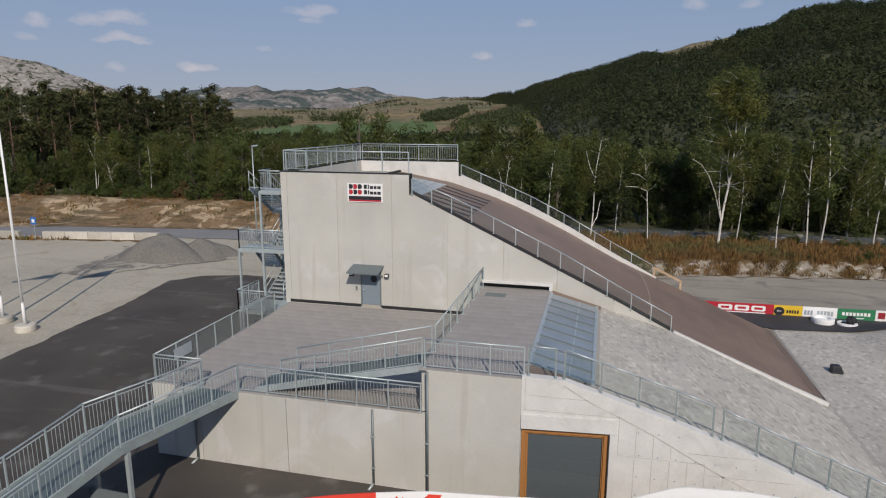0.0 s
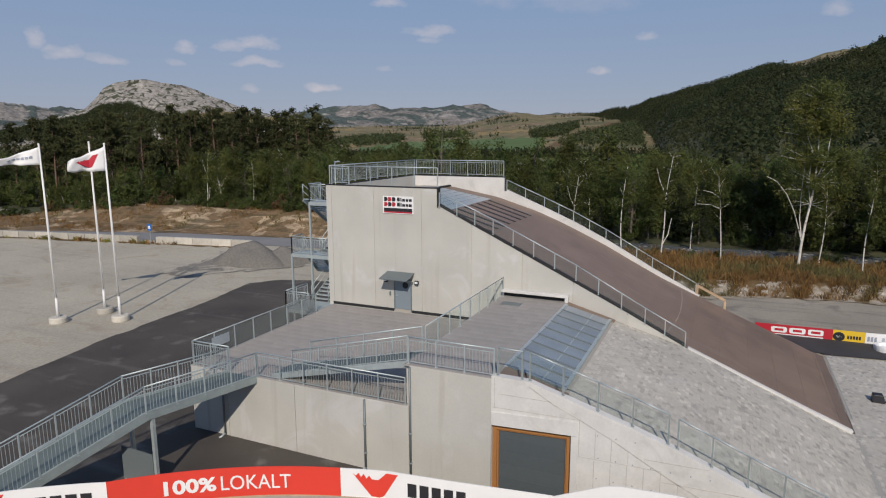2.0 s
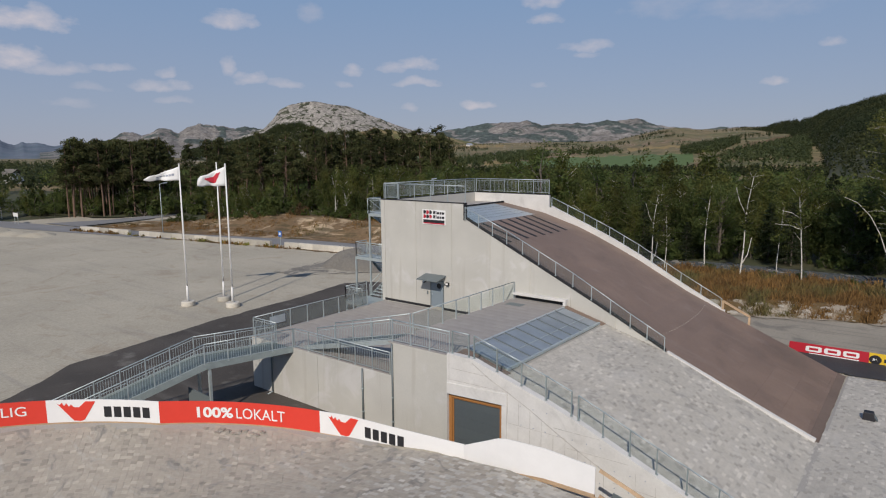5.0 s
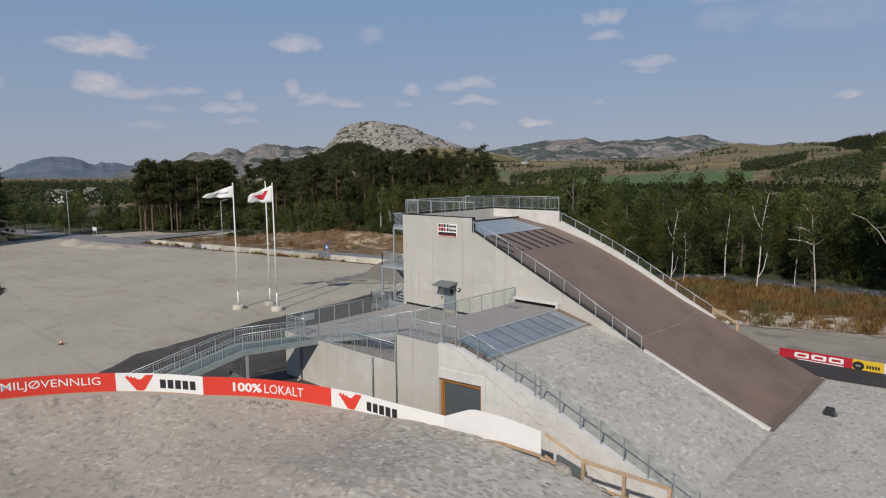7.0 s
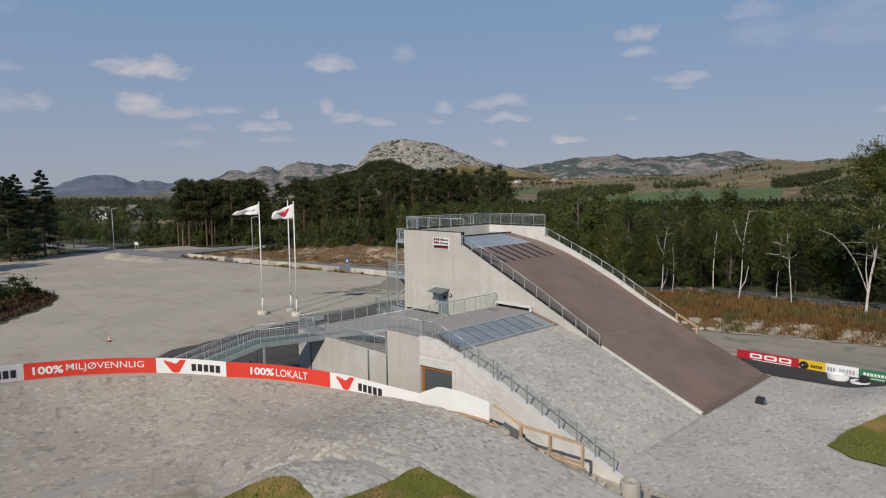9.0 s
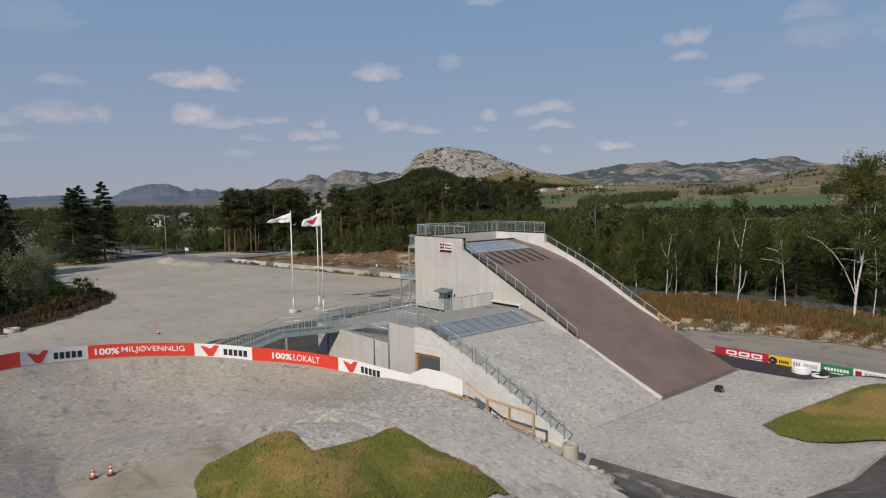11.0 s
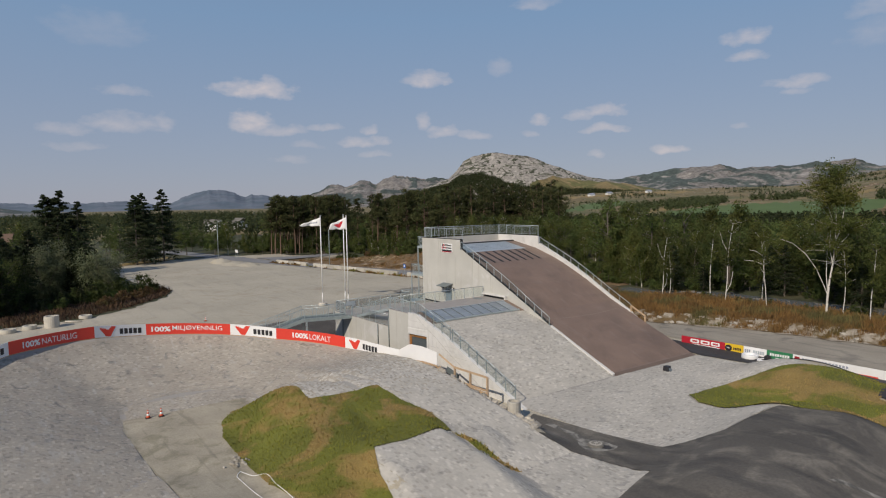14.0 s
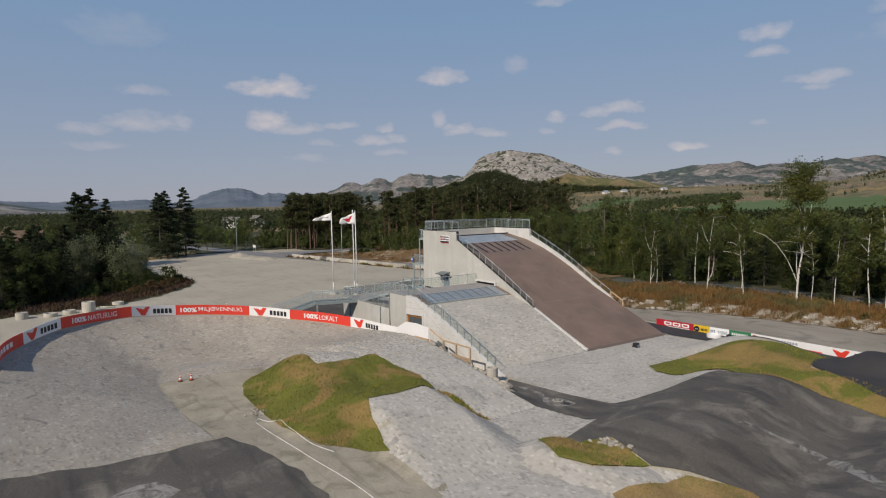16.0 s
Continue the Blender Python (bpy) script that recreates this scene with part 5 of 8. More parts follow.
railing("railing", [(15.7, -12.06, HIGH_Z), (12.06, -12.06, HIGH_Z)], 1.12, "galvanised railing with upright bars on the upper deck", group=G, spacing=1.3)
railing("railing", [(12.02, -10.4, HIGH_Z), (12.02, -0.25, HIGH_Z)], 1.1, "open galvanised railing along the step of the decks", group=G, spacing=1.35, fill="glass")
railing("railing", [(4.3, -12.1, DECK_Z), (11.9, -12.1, DECK_Z)], 1.15, "galvanised railing with upright bars on the lower deck front", group=G, spacing=1.3)
railing("railing", [(0.42, -12.1, DECK_Z), (0.42, -2.1, DECK_Z)], 1.18, "galvanised railing with wire mesh along the deck edge", group=G, spacing=1.45, fill="mesh")
railing("railing", [(2.66, -12.1, DECK_Z), (0.45, -12.1, DECK_Z)], 1.2, "short galvanised railing beside the bridge", group=G, spacing=1.1)
panel = thing("notice_panel", (0.42, -10.2, DECK_Z + 0.7), "pale notice plate fixed to the deck railing", "sign")
part("plate", Shape().box(0.46, -10.9, DECK_Z + 0.45, 0.48, -9.7, DECK_Z + 0.95), "plate", panel)

# steel ramp between the decks
link = thing("steel_ramp", (8.5, -11.3, DECK_Z), "galvanised steel access ramp from the lower to the upper deck", "ramp")
x0, x1 = 4.9, 11.9
for y in (-11.86, -10.5):
    part("stringer", Shape().bar((x0, y, DECK_Z + 0.02), (x1, y, HIGH_Z - 0.1), 0.06, 0.26), "steel", link)
part("walkway", Shape().bar((x0, -11.18, DECK_Z + 0.1), (x1, -11.18, HIGH_Z - 0.03), 1.3, 0.04), "grating", link)
railing("railing", [(6.1, -11.86, DECK_Z + 0.33), (11.9, -11.86, HIGH_Z)], 1.08, "galvanised ramp railing with upright bars", group=G, spacing=1.4)
railing("railing", [(6.1, -10.48, DECK_Z + 0.33), (11.9, -10.48, HIGH_Z)], 1.08, "galvanised ramp handrail with thin posts", group=G, spacing=1.4, fill="none")

# footbridge from the lower deck down to the yard
bridge = thing("footbridge", (2.0, -17, 0), "galvanised steel footbridge sloping down to the asphalt yard", "bridge")
OUT = [(2.66, -12.2, DECK_Z), (1.15, -16.6, DECK_Z), (-2.35, -26.0, 0.14)]
INN = [(4.3, -12.2, DECK_Z), (2.95, -17.05, DECK_Z), (-0.55, -26.5, 0.14)]
for k in range(2):
    for line in (OUT, INN):
        p, q = Vector(line[k]), Vector(line[k + 1])
        part("stringer", Shape().bar(p - Vector((0, 0, 0.1)), q - Vector((0, 0, 0.1)), 0.06, 0.34), "galv_dark", bridge)
    a, b, c, d = (Vector(v) for v in (OUT[k], INN[k], INN[k + 1], OUT[k + 1]))
    dn = Vector((0, 0, 0.05))
    part("walkway", Shape().add([a, b, c, d, a - dn, b - dn, c - dn, d - dn], [(0, 1, 2, 3), (7, 6, 5, 4), (0, 4, 5, 1), (1, 5, 6, 2), (2, 6, 7, 3), (3, 7, 4, 0)]), "grating", bridge)
for x, y, z in ((2.95, -16.8, DECK_Z), (1.2, -16.4, DECK_Z), (1.2, -21.8, 1.75), (-0.7, -21.6, 1.65)):
    part("leg", Shape().box(x - 0.07, y - 0.07, 0.1, x + 0.07, y + 0.07, z - 0.2), "steel", bridge)
part("cross_beam", Shape().bar((1.2, -16.4, DECK_Z - 0.34), (2.95, -16.8, DECK_Z - 0.34), 0.12, 0.14), "steel", bridge)
for line in (OUT, INN):
    railing("railing", line, 1.14, "galvanised railing with upright bars on the footbridge", group=G, spacing=1.3)
board = thing("yard_board", (2.4, -16.9, 0.1), "grey sheet board standing below the footbridge", "board")
part("sheet", Shape().add([(1.9, -17.5, 0.5), (2.88, -16.9, 0.3), (2.88, -16.9, 1.5), (1.9, -17.5, 2.0), (1.88, -17.44, 0.5), (2.86, -16.84, 0.3), (2.86, -16.84, 1.5), (1.88, -17.44, 2.0)], [(0, 1, 2, 3), (7, 6, 5, 4), (3, 2, 6, 7), (0, 4, 5, 1), (0, 3, 7, 4), (1, 5, 6, 2)]), "steel_dark", board)
part("foot_slab", Shape().box(1.5, -17.9, 0.12, 2.5, -17.05, 0.22), "block", board, "pale concrete foot slab", bevel=0.02)
part("stand", Shape().bar((1.95, -17.45, 0.1), (1.95, -17.45, 0.6), 0.06, 0.06).bar((2.82, -16.92, 0.1), (2.82, -16.92, 0.4), 0.06, 0.06), "steel", board)

# outside stair of the tower
stair = thing("steel_stair", (-1.6, 3, 0), "galvanised steel escape stair on the tower side", "stairs")


def flight(x0, x1, ya, za, yb, zb):
    n = max(3, round(abs(zb - za) / 0.18))
    for x in (x0, x1):
        part("stringer", Shape().bar((x, ya, za - 0.05), (x, yb, zb - 0.05), 0.05, 0.24), "steel", stair)
    for i in range(n):
        t = (i + 0.5) / n
        y, z = ya + (yb - ya) * t, za + (zb - za) * (i + 1) / n
        part("tread", Shape().box(x0 + 0.03, y - 0.13, z - 0.04, x1 - 0.03, y + 0.13, z), "steel", stair)
    for x in (x0, x1):
        part("handrail", Shape().rod((x, ya, za + 1.0), (x, yb, zb + 1.0), 0.025).rod((x, ya, za + 0.55), (x, yb, zb + 0.55), 0.018).rod((x, ya, za), (x, ya, za + 1.0), 0.022).rod((x, yb, zb), (x, yb, zb + 1.0), 0.022), "steel", stair, smooth=True)


def landing(x0, x1, y0, y1, z, sides):
    part("platform", Shape().box(x0, y0, z - 0.06, x1, y1, z).box(x0, y0, z - 0.24, x1, y0 + 0.05, z - 0.06).box(x0, y0 + .05, z - 0.24, x0 + 0.05, y1, z - 0.06), "steel", stair)
    for p, q in sides:
        railing("railing", [(*p, z), (*q, z)], 1.15, "galvanised stair platform railing with upright bars", group=G, spacing=1.4)


flight(-1.55, -0.25, 0.2, DECK_Z, 3.0, 4.9)
landing(-3.1, -0.05, 3.0, 4.3, 4.9, [((-3.1, 3.0), (-3.1, 4.3)), ((-3.1, 4.3), (-0.1, 4.3))])
flight(-3.05, -1.75, 3.0, 4.9, 1.6, 6.4)
landing(-3.2, -0.05, 0.4, 1.6, 6.4, [((-3.2, 0.42), (-0.1, 0.42)), ((-3.2, 0.42), (-3.2, 1.6))])
flight(-1.55, -0.25, 1.6, 6.4, 4.4, 8.2)
landing(-3.1, -0.05, 4.4, 5.6, 8.2, [((-3.1, 4.4), (-3.1, 5.6)), ((-3.1, 5.6), (-0.1, 5.6))])
flight(-3.05, -1.75, 4.4, 8.2, 1.7, 9.95)
landing(-1.6, -0.05, 0.38, 1.7, 9.95, [((-1.6, 0.4), (-0.1, 0.4)), ((-1.6, 0.4), (-1.6, 1.7))])
for x, z in ((-3.2, 6.4), (-1.6, 9.95)):
    part("column", Shape().box(x - 0.06, 0.36, 0.1, x + 0.06, 0.48, z - 0.05), "steel", stair)
for x, y in ((-3.1, 5.5), (-0.15, 5.5)):
    part("column", Shape().box(x - 0.06, y - .06, 0.1, x + 0.06, y + .06, 8.15), "steel", stair)
landing(-1.9, 0.26, -2.1, 0.2, DECK_Z, [((-1.9, -2.1), (-0.1, -2.1)), ((-1.9, -2.1), (-1.9, 0.2))])
for x, y in ((-1.85, -2.0), (-0.2, -2.0)):
    part("column", Shape().box(x - 0.06, y - .06, 0.1, x + 0.06, y + .06, DECK_Z - 0.06), "steel", stair)

# ---- banners round the turn ----


def text_shape(words, bold=0.0):
    """Flat letters of the built-in font: places within 0..width, 0..1, and faces."""
    cu = bpy.data.curves.new("letters", "FONT")
    cu.body, cu.offset, cu.resolution_u = words, bold, 3
    ob = new("letters", cu)
    dg = bpy.context.evaluated_depsgraph_get()
    me = bpy.data.meshes.new_from_object(ob.evaluated_get(dg))
    v = np.array([p.co for p in me.vertices])
    f = [tuple(p.vertices) for p in me.polygons]
    bpy.data.objects.remove(ob)
    bpy.data.curves.remove(cu)
    bpy.data.meshes.remove(me)
    lo, hi = v.min(0), v.max(0)
    return (v[:, :2] - lo[:2]) / (hi[1] - lo[1]), f


def turn_point(angle):
    r = float(np.interp(angle, [q[0] for q in BANNER], [q[1] for q in BANNER]))
    z = float(np.interp(angle, [q[0] for q in BANNER], [q[2] for q in BANNER]))
    return Vector((CX + r * math.cos(radians(angle)), CY + r * math.sin(radians(angle)), z))


def way_along(points):
    """Maps metres along a line of points, and height above it, to a place; off: towards the right-hand side of the way."""
    pts = [Vector(p) for p in points]
    d = [0.0]
    for p, q in zip(pts, pts[1:]):
        d.append(d[-1] + (q.xy - p.xy).length)
    # smooth normals at the joints
    nrm = []
    for i in range(len(pts)):
        t = (pts[min(i + 1, len(pts) - 1)] - pts[max(i - 1, 0)]).xy.normalized()
        nrm.append(Vector((t.y, -t.x, 0)))

    def place(s, h, off=0.0):
        s = min(max(s, 0.0), d[-1])
        k = min(max(int(np.searchsorted(d, s)) - 1, 0), len(pts) - 2)
        u = (s - d[k]) / (d[k + 1] - d[k])
        return pts[k].lerp(pts[k + 1], u) + Vector((0, 0, h)) + nrm[k].lerp(nrm[k + 1], u) * off

    return place, d[-1]


def banner(points, mat, label, marks=(), h0=0.06, h1=1.12, top=None, group="printed banners round the track"):
    """A printed banner board along a line; marks: (kind, material, from, to, low, high, words)."""
    place, length = way_along(points)
    root = thing("banner", tuple(points[0]), label, "banner", group)
    n = max(2, int(length / 0.4))
    s = Shape()
    for i in range(n + 1):
        u = length * i / n
        e = top(u / length) if top else h1
        s.v += [tuple(place(u, h0, 0.0)), tuple(place(u, e, 0.0)), tuple(place(u, e, -0.035)), tuple(place(u, h0, -0.035))]
    for i in range(n):
        for j in range(4):
            s.f.append((4 * i + j, 4 * i + (j + 1) % 4, 4 * i + 4 + (j + 1) % 4, 4 * i + 4 + j))
    s.f += [(3, 2, 1, 0), tuple(4 * n + j for j in range(4))]
    part("board", s, mat, root)
    w = Shape()
    for i in range(n):
        w.bar(place(length * i / n, 0.0, -0.02), place(length * (i + 1) / n, 0.0, -0.02), 0.08, 0.16)
    part("base_plank", w, "lumber", root, "raw timber base plank")
    for i in range(0, n + 1, 5):
        c = place(length * i / n, 0, -0.1)
        part("stake", Shape().box(c.x - 0.04, c.y - 0.04, c.z - 0.3, c.x + 0.04, c.y + 0.04, c.z + h1 - 0.15), "lumber", root)
    for kind, m, a, b, lo, hi, body in marks:
        sh = Shape()
        if kind == "text":
            v, f = text_shape(body[0], body[1])
            wide = v[:, 0].max()
            sh.add([place(a + x / wide * (b - a), lo + y * (hi - lo), 0.012) for x, y in v], f)
            part("lettering", sh, m, root)
        elif kind == "poly":
            sh.add([place(a + x * (b - a), lo + y * (hi - lo), 0.016 if m == mat else 0.012) for x, y in body], [tuple(range(len(body)))])
            part("emblem", sh, m, root)
        else:
            k = max(1, int((b - a) / 0.35))
            for i in range(k):
                p, q = a + (b - a) * i / k, a + (b - a) * (i + 1) / k
                sh.add([place(p, lo, 0.012), place(q, lo, 0.012), place(q, hi, 0.012), place(p, hi, 0.012)], [(0, 1, 2, 3)])
            part("print_bar", sh, m, root)
    return root


CHECK = [(0.0, 0.92), (0.10, 0.70), (0.40, 0.03), (0.58, 0.0), (0.68, 0.06), (1.0, 1.0), (0.74, 1.0), (0.56, 0.70), (0.42, 0.72), (0.36, 0.86), (0.30, 0.74), (0.24, 0.92), (0.18, 0.78), (0.13, 0.96), (0.07, 0.84)]


def emblem_marks(length, lo=0.12, hi=1.04):
    """Red check emblem and five black bars in place of the lettered brand."""
    a = length * 0.09
    marks = [("poly", "red", a, a + length * 0.33, lo, hi, CHECK)]
    x = length * 0.49
    for i in range(5):
        w = length * 0.066
        marks.append(("bar", "ink", x, x + w, lo + 0.18, lo + 0.68, None))
        x += w + length * 0.022
    return marks


def arc(a0, a1):
    n = max(3, int(abs(a0 - a1) / 2))
    return [turn_point(a0 + (a1 - a0) * i / n) for i in range(n + 1)]


WHITE_LABEL = "white banner with a red check emblem and black bars"
for a0, a1, words in ((275, 244, None), (244, 226, 0), (226, 197.7, "NATURLIG"), (197.7, 180.6, 0), (180.6, 152.1, "MILJØVENNLIG"), (152.1, 133.6, 0), (133.6, 105.6, "LOKALT")):
    pts = arc(a0, a1)
    length = way_along(pts)[1]
    if words == 0:
        banner(pts, "white", WHITE_LABEL, emblem_marks(length))
    elif words is None:
        banner(pts, "red", "red slogan banner with white bars", [("bar", "white", length * (0.3 + 0.1 * i), length * (0.37 + 0.1 * i), 0.4, 0.8, None) for i in range(5)])
    else:
        n = len(words)
        k0 = {6: 0.22, 8: 0.17, 12: 0.06}[n]
        k1 = k0 + {6: 0.22, 8: 0.21, 12: 0.22}[n]
        k2 = k1 + {6: 0.33, 8: 0.42, 12: 0.62}[n]
        banner(pts, "red", "red slogan banner with white lettering", [("text", "white", length * k0, length * k1, 0.33, 0.85, ("100%", 0.035)), ("text", "white", length * (k1 + 0.02), length * k2, 0.33, 0.85 if n < 12 else 0.90, (words, 0.002))])
last_arc = [turn_point(105.6), turn_point(100), Vector((15.55, -15.95, 1.74)), Vector((18.85, -15.25, 1.63))]
banner(last_arc, "white", WHITE_LABEL, emblem_marks(4.8))
banner([(18.85, -15.25, 1.63), (20.65, -15.28, 2.15), (22.55, -15.26, 2.41), (24.55, -15.24, 2.45)], "white", "plain white banner rising over the paved hump", top=lambda u: float(np.interp(u, [0, 0.32, 1], [1.1, 1.42, 1.1])))

# banners along the first straight
Y = 15.66
banner([(25.75, Y, -0.20), (30.60, Y + 0.05, -0.16)], "crimson", "dark red banner with rounded white shapes", [
    ("poly", "white", 1.05, 2.05, 0.49, 0.90, [(0.12, 0), (0.88, 0), (1, 0.15), (1, 0.85), (0.88, 1), (0.12, 1), (0, 0.85), (0, 0.15)]),
    
    ("poly", "white", 2.2, 3.2, 0.49, 0.90, [(0.12, 0), (0.88, 0), (1, 0.15), (1, 0.85), (0.88, 1), (0.12, 1), (0, 0.85), (0, 0.15)]),
    ("poly", "white", 3.35, 4.3, 0.49, 0.90, [(0.12, 0), (0.88, 0), (1, 0.15), (1, 0.85), (0.88, 1), (0.12, 1), (0, 0.85), (0, 0.15)]),
    *[("poly", "crimson", c + 0.22, c + 0.78, 0.61, 0.78, [(0, 0), (1, 0), (1, 1), (0, 1)]) for c in (1.05, 2.2, 3.33)],
    ("bar", "white", 1.3, 4.3, 0.30, 0.40, None)], h1=1.05)
banner([(30.61, Y + 0.05, -0.16), (32.50, Y + 0.08, -0.15)], "yellow", "yellow banner with a black disc and dark bars", [
    ("poly", "ink", -0.0, 0.72, 0.28, 0.92, [(0.5 + 0.5 * math.cos(a), 0.5 + 0.5 * math.sin(a)) for a in np.linspace(0, 2 * math.pi, 20, endpoint=False)]),
    ("bar", "white", 0.2, 0.52, 0.52, 0.68, None), *[("bar", "ink", 0.85 + 0.17 * i, 0.97 + 0.17 * i, 0.48, 0.72, None) for i in range(5)]], h1=1.05)
banner([(32.51, Y + 0.08, -0.15), (34.75, Y + 0.1, -0.13)], "white", "white banner with dark blue and grey bars", [
    *[("bar", "greyprint", 0.12 + 0.2 * i, 0.26 + 0.2 * i, 0.45, 0.78, None) for i in range(3)], *[("bar", "plate", 0.95 + 0.22 * i, 1.11 + 0.22 * i, 0.45, 0.78, None) for i in range(5)]], h1=1.05)
banner([(34.76, Y + 0.1, -0.13), (37.15, Y + 0.1, -0.10)], "green", "green banner with white bars", [
    *[("bar", "white", 0.3 + 0.23 * i, 0.47 + 0.23 * i, 0.56, 0.80, None) for i in range(8)], ("bar", "white", 0.8, 1.7, 0.36, 0.42, None)], h1=1.05)
banner([(37.16, Y + 0.1, -0.10), (44.45, Y, -0.12)], "white", "long white banner with red and grey bars", [
    ("poly", "deepred", 0.15, 0.6, 0.45, 0.9, [(0, 0), (1, 0), (1, 1), (0, 1)]), *[("bar", "greyprint", 0.8 + 0.28 * i, 1.0 + 0.28 * i, 0.62, 0.84, None) for i in range(14)],
    ("bar", "red", 2.9, 4.3, 0.24, 0.40, None), ("bar", "red", 4.9, 6.9, 0.24, 0.40, None)], h1=1.05)
banner([(44.46, Y, -0.12), (49.25, Y - 0.1, -0.10)], "white", WHITE_LABEL, emblem_marks(4.8, 0.15, 0.95), h1=1.05)
banner([(49.26, Y - 0.1, -0.10), (57.25, Y - 0.4, -0.10)], "red", "red slogan banner with white bars", [("bar", "white", 2.0 + 0.5 * i, 2.35 + 0.5 * i, 0.4, 0.75, None) for i in range(8)], h1=1.05)

# timber fence from the last banner down to the slope wall
fence = thing("timber_fence", (26.4, -14.85, 1.5), "raw timber post and rail fence above the gate yard", "fence")
FP = [(26.43, -14.88, 1.62), (28.19, -14.75, 1.58), (30.0, -14.6, 1.5)]
for x, y, z in FP:
    part("post", Shape().box(x - 0.07, y - 0.07, z - 0.4, x + 0.07, y + 0.07, z + 1.12), "lumber", fence, bevel=0.008)
for h in (1.08, 0.08):
    part("rail", Shape().bar((26.43, -14.93, 1.62 + h), (30.0, -14.66, 1.55 + h), 0.05, 0.15), "lumber", fence)
    part("rail", Shape().bar((24.66, -15.1, (3.42 if h > 1 else 2.45)), (26.43, -14.93, 1.62 + h), 0.05, 0.13), "lumber", fence)
planks = thing("plank_edging", (25.5, -15.2, 1.8), "stack of orange-brown planks edging the pavers", "edging")
for k in range(4):
    part("plank", Shape().bar((24.5, -15.22 - 0.07 * k, 2.36 - 0.13 * k), (26.5, -15.05 - 0.07 * k, 1.74 - 0.13 * k), 0.05, 0.16), "lumber", planks)
part("plank", Shape().bar((26.5, -15.05, 1.60), (30.3, -14.75, 1.42), 0.06, 0.2), "lumber", planks)
grey = thing("grey_board", (25.2, -14.5, 1.4), "dark grey board behind the timber fence", "board")
part("sheet", Shape().bar((24.8, -14.5, 1.9), (26.2, -14.4, 1.5), 0.04, 1.0), "steel_dark", grey)

# edge stones where the pavers end above the hollow
rng = random.Random(4)


def lump(c, rx, ry, rz, seed, rough=0.25, n=2):
    """A rough, broken stone, turned by chance."""
    bm = bmesh.new()
    bmesh.ops.create_icosphere(bm, subdivisions=n, radius=1)
    s = Shape()
    turned = Matrix.Rotation(seed * 1.7, 3, "Z") @ Matrix.Rotation(seed * 0.9, 3, "X")
    for v in bm.verts:
        v.co = turned @ v.co
        k = 1 + rough * noise.noise(v.co * 1.6 + Vector((seed * 1.37, seed * 2.11, 0)))
        s.v.append((c[0] + v.co.x * rx * k, c[1] + v.co.y * ry * k, c[2] + v.co.z * rz * k))
    s.f = [tuple(v.index for v in f.verts) for f in bm.faces]
    bm.free()
    return s


for x, y, z, r in ((32.3, -14.1, 1.0, 0.48), (34.1, -14.6, 0.35, 0.36)):
    st = thing("edge_stone", (x, y, z), "pale worn concrete ring stone at the paver edge", "stone", "edge stones above the hollow")
    part("ring", Shape().lathe((x, y, z - 0.7), [(r, 0.0), (r, 1.0), (r * 0.94, 1.05), (r * 0.75, 1.05), (r * 0.7, 0.9)], 14), "block", st, smooth=False)
drape("soil_edge", [(24.6, -15.75), (30.2, -15.45), (32.7, -14.66), (34.8, -15.35), (36.5, -15.85), (36.6, -15.3), (34.6, -14.75), (32.6, -14.0), (29.9, -14.75), (24.6, -15.0)], "dirt", "bare broken soil along the paver edge", "dirt", lift=0.075, cell=0.25, ragged=0.3)
for i in range(64):
    x = 24.9 + rng.random() ** 0.8 * 11
    y = float(np.interp(x, [24.8, 30.2, 32.7, 34.8, 36.5], [-15.62, -15.32, -14.5, -15.2, -15.7])) + rng.uniform(-0.2, 0.25)
    k = 0.10 + 0.22 * rng.random() ** 1.6
    o = part("rubble_stone", lump((0, 0, 0), k * 1.3, k, k * 0.75, i, 0.9, 1), "boulder", None, at=(x, y, float(height(x, y)) + 0.08))
    tagged(o, "small broken stone along the paver edge", "stone", "loose stones")
for i, (x, y, k) in enumerate(((30.6, -14.5, 0.42), (31.3, -14.25, 0.45), (31.7, -14.75, 0.35), (33.1, -14.35, 0.42), (33.5, -14.75, 0.34), (34.8, -14.75, 0.38), (35.5, -15.1, 0.3), (30.0, -14.9, 0.3))):
    o = part("edge_block", lump((0, 0, 0), k * 1.2, k, k * 0.8, 5 + i, 0.7, 1), "boulder", None, at=(x, y, float(height(x, y)) + 0.18))
    tagged(o, "large pale broken block holding the paver edge", "stone", "edge stones above the hollow")

# ---- loose things ----


def cone(x, y, z):
    c = thing("traffic_cone", (x, y, z), "red and white traffic cone standing on the ground", "cone", "traffic cones")
    part("base", Shape().box(x - 0.19, y - 0.19, z, x + 0.19, y + 0.19, z + 0.04), "rubber", c, bevel=0.01)
    for r0, z0, r1, z1, m in ((0.14, 0.04, 0.115, 0.19, "orange"), (0.115, 0.19, 0.085, 0.34, "white"), (0.085, 0.34, 0.065, 0.45, "orange"), (0.065, 0.45, 0.05, 0.53, "white"), (0.05, 0.53, 0.035, 0.6, "orange")):
        part("band", Shape().rod((x, y, z + z0), (x, y, z + z1), r0, r1, 14), m, c, smooth=True)


for x, y in ((15.91, -34.82), (16.12, -33.97), (-21.6, -20.6)):
    cone(x, y, float(height(x, y)) + (0.05 if x > 0 else 0.0))


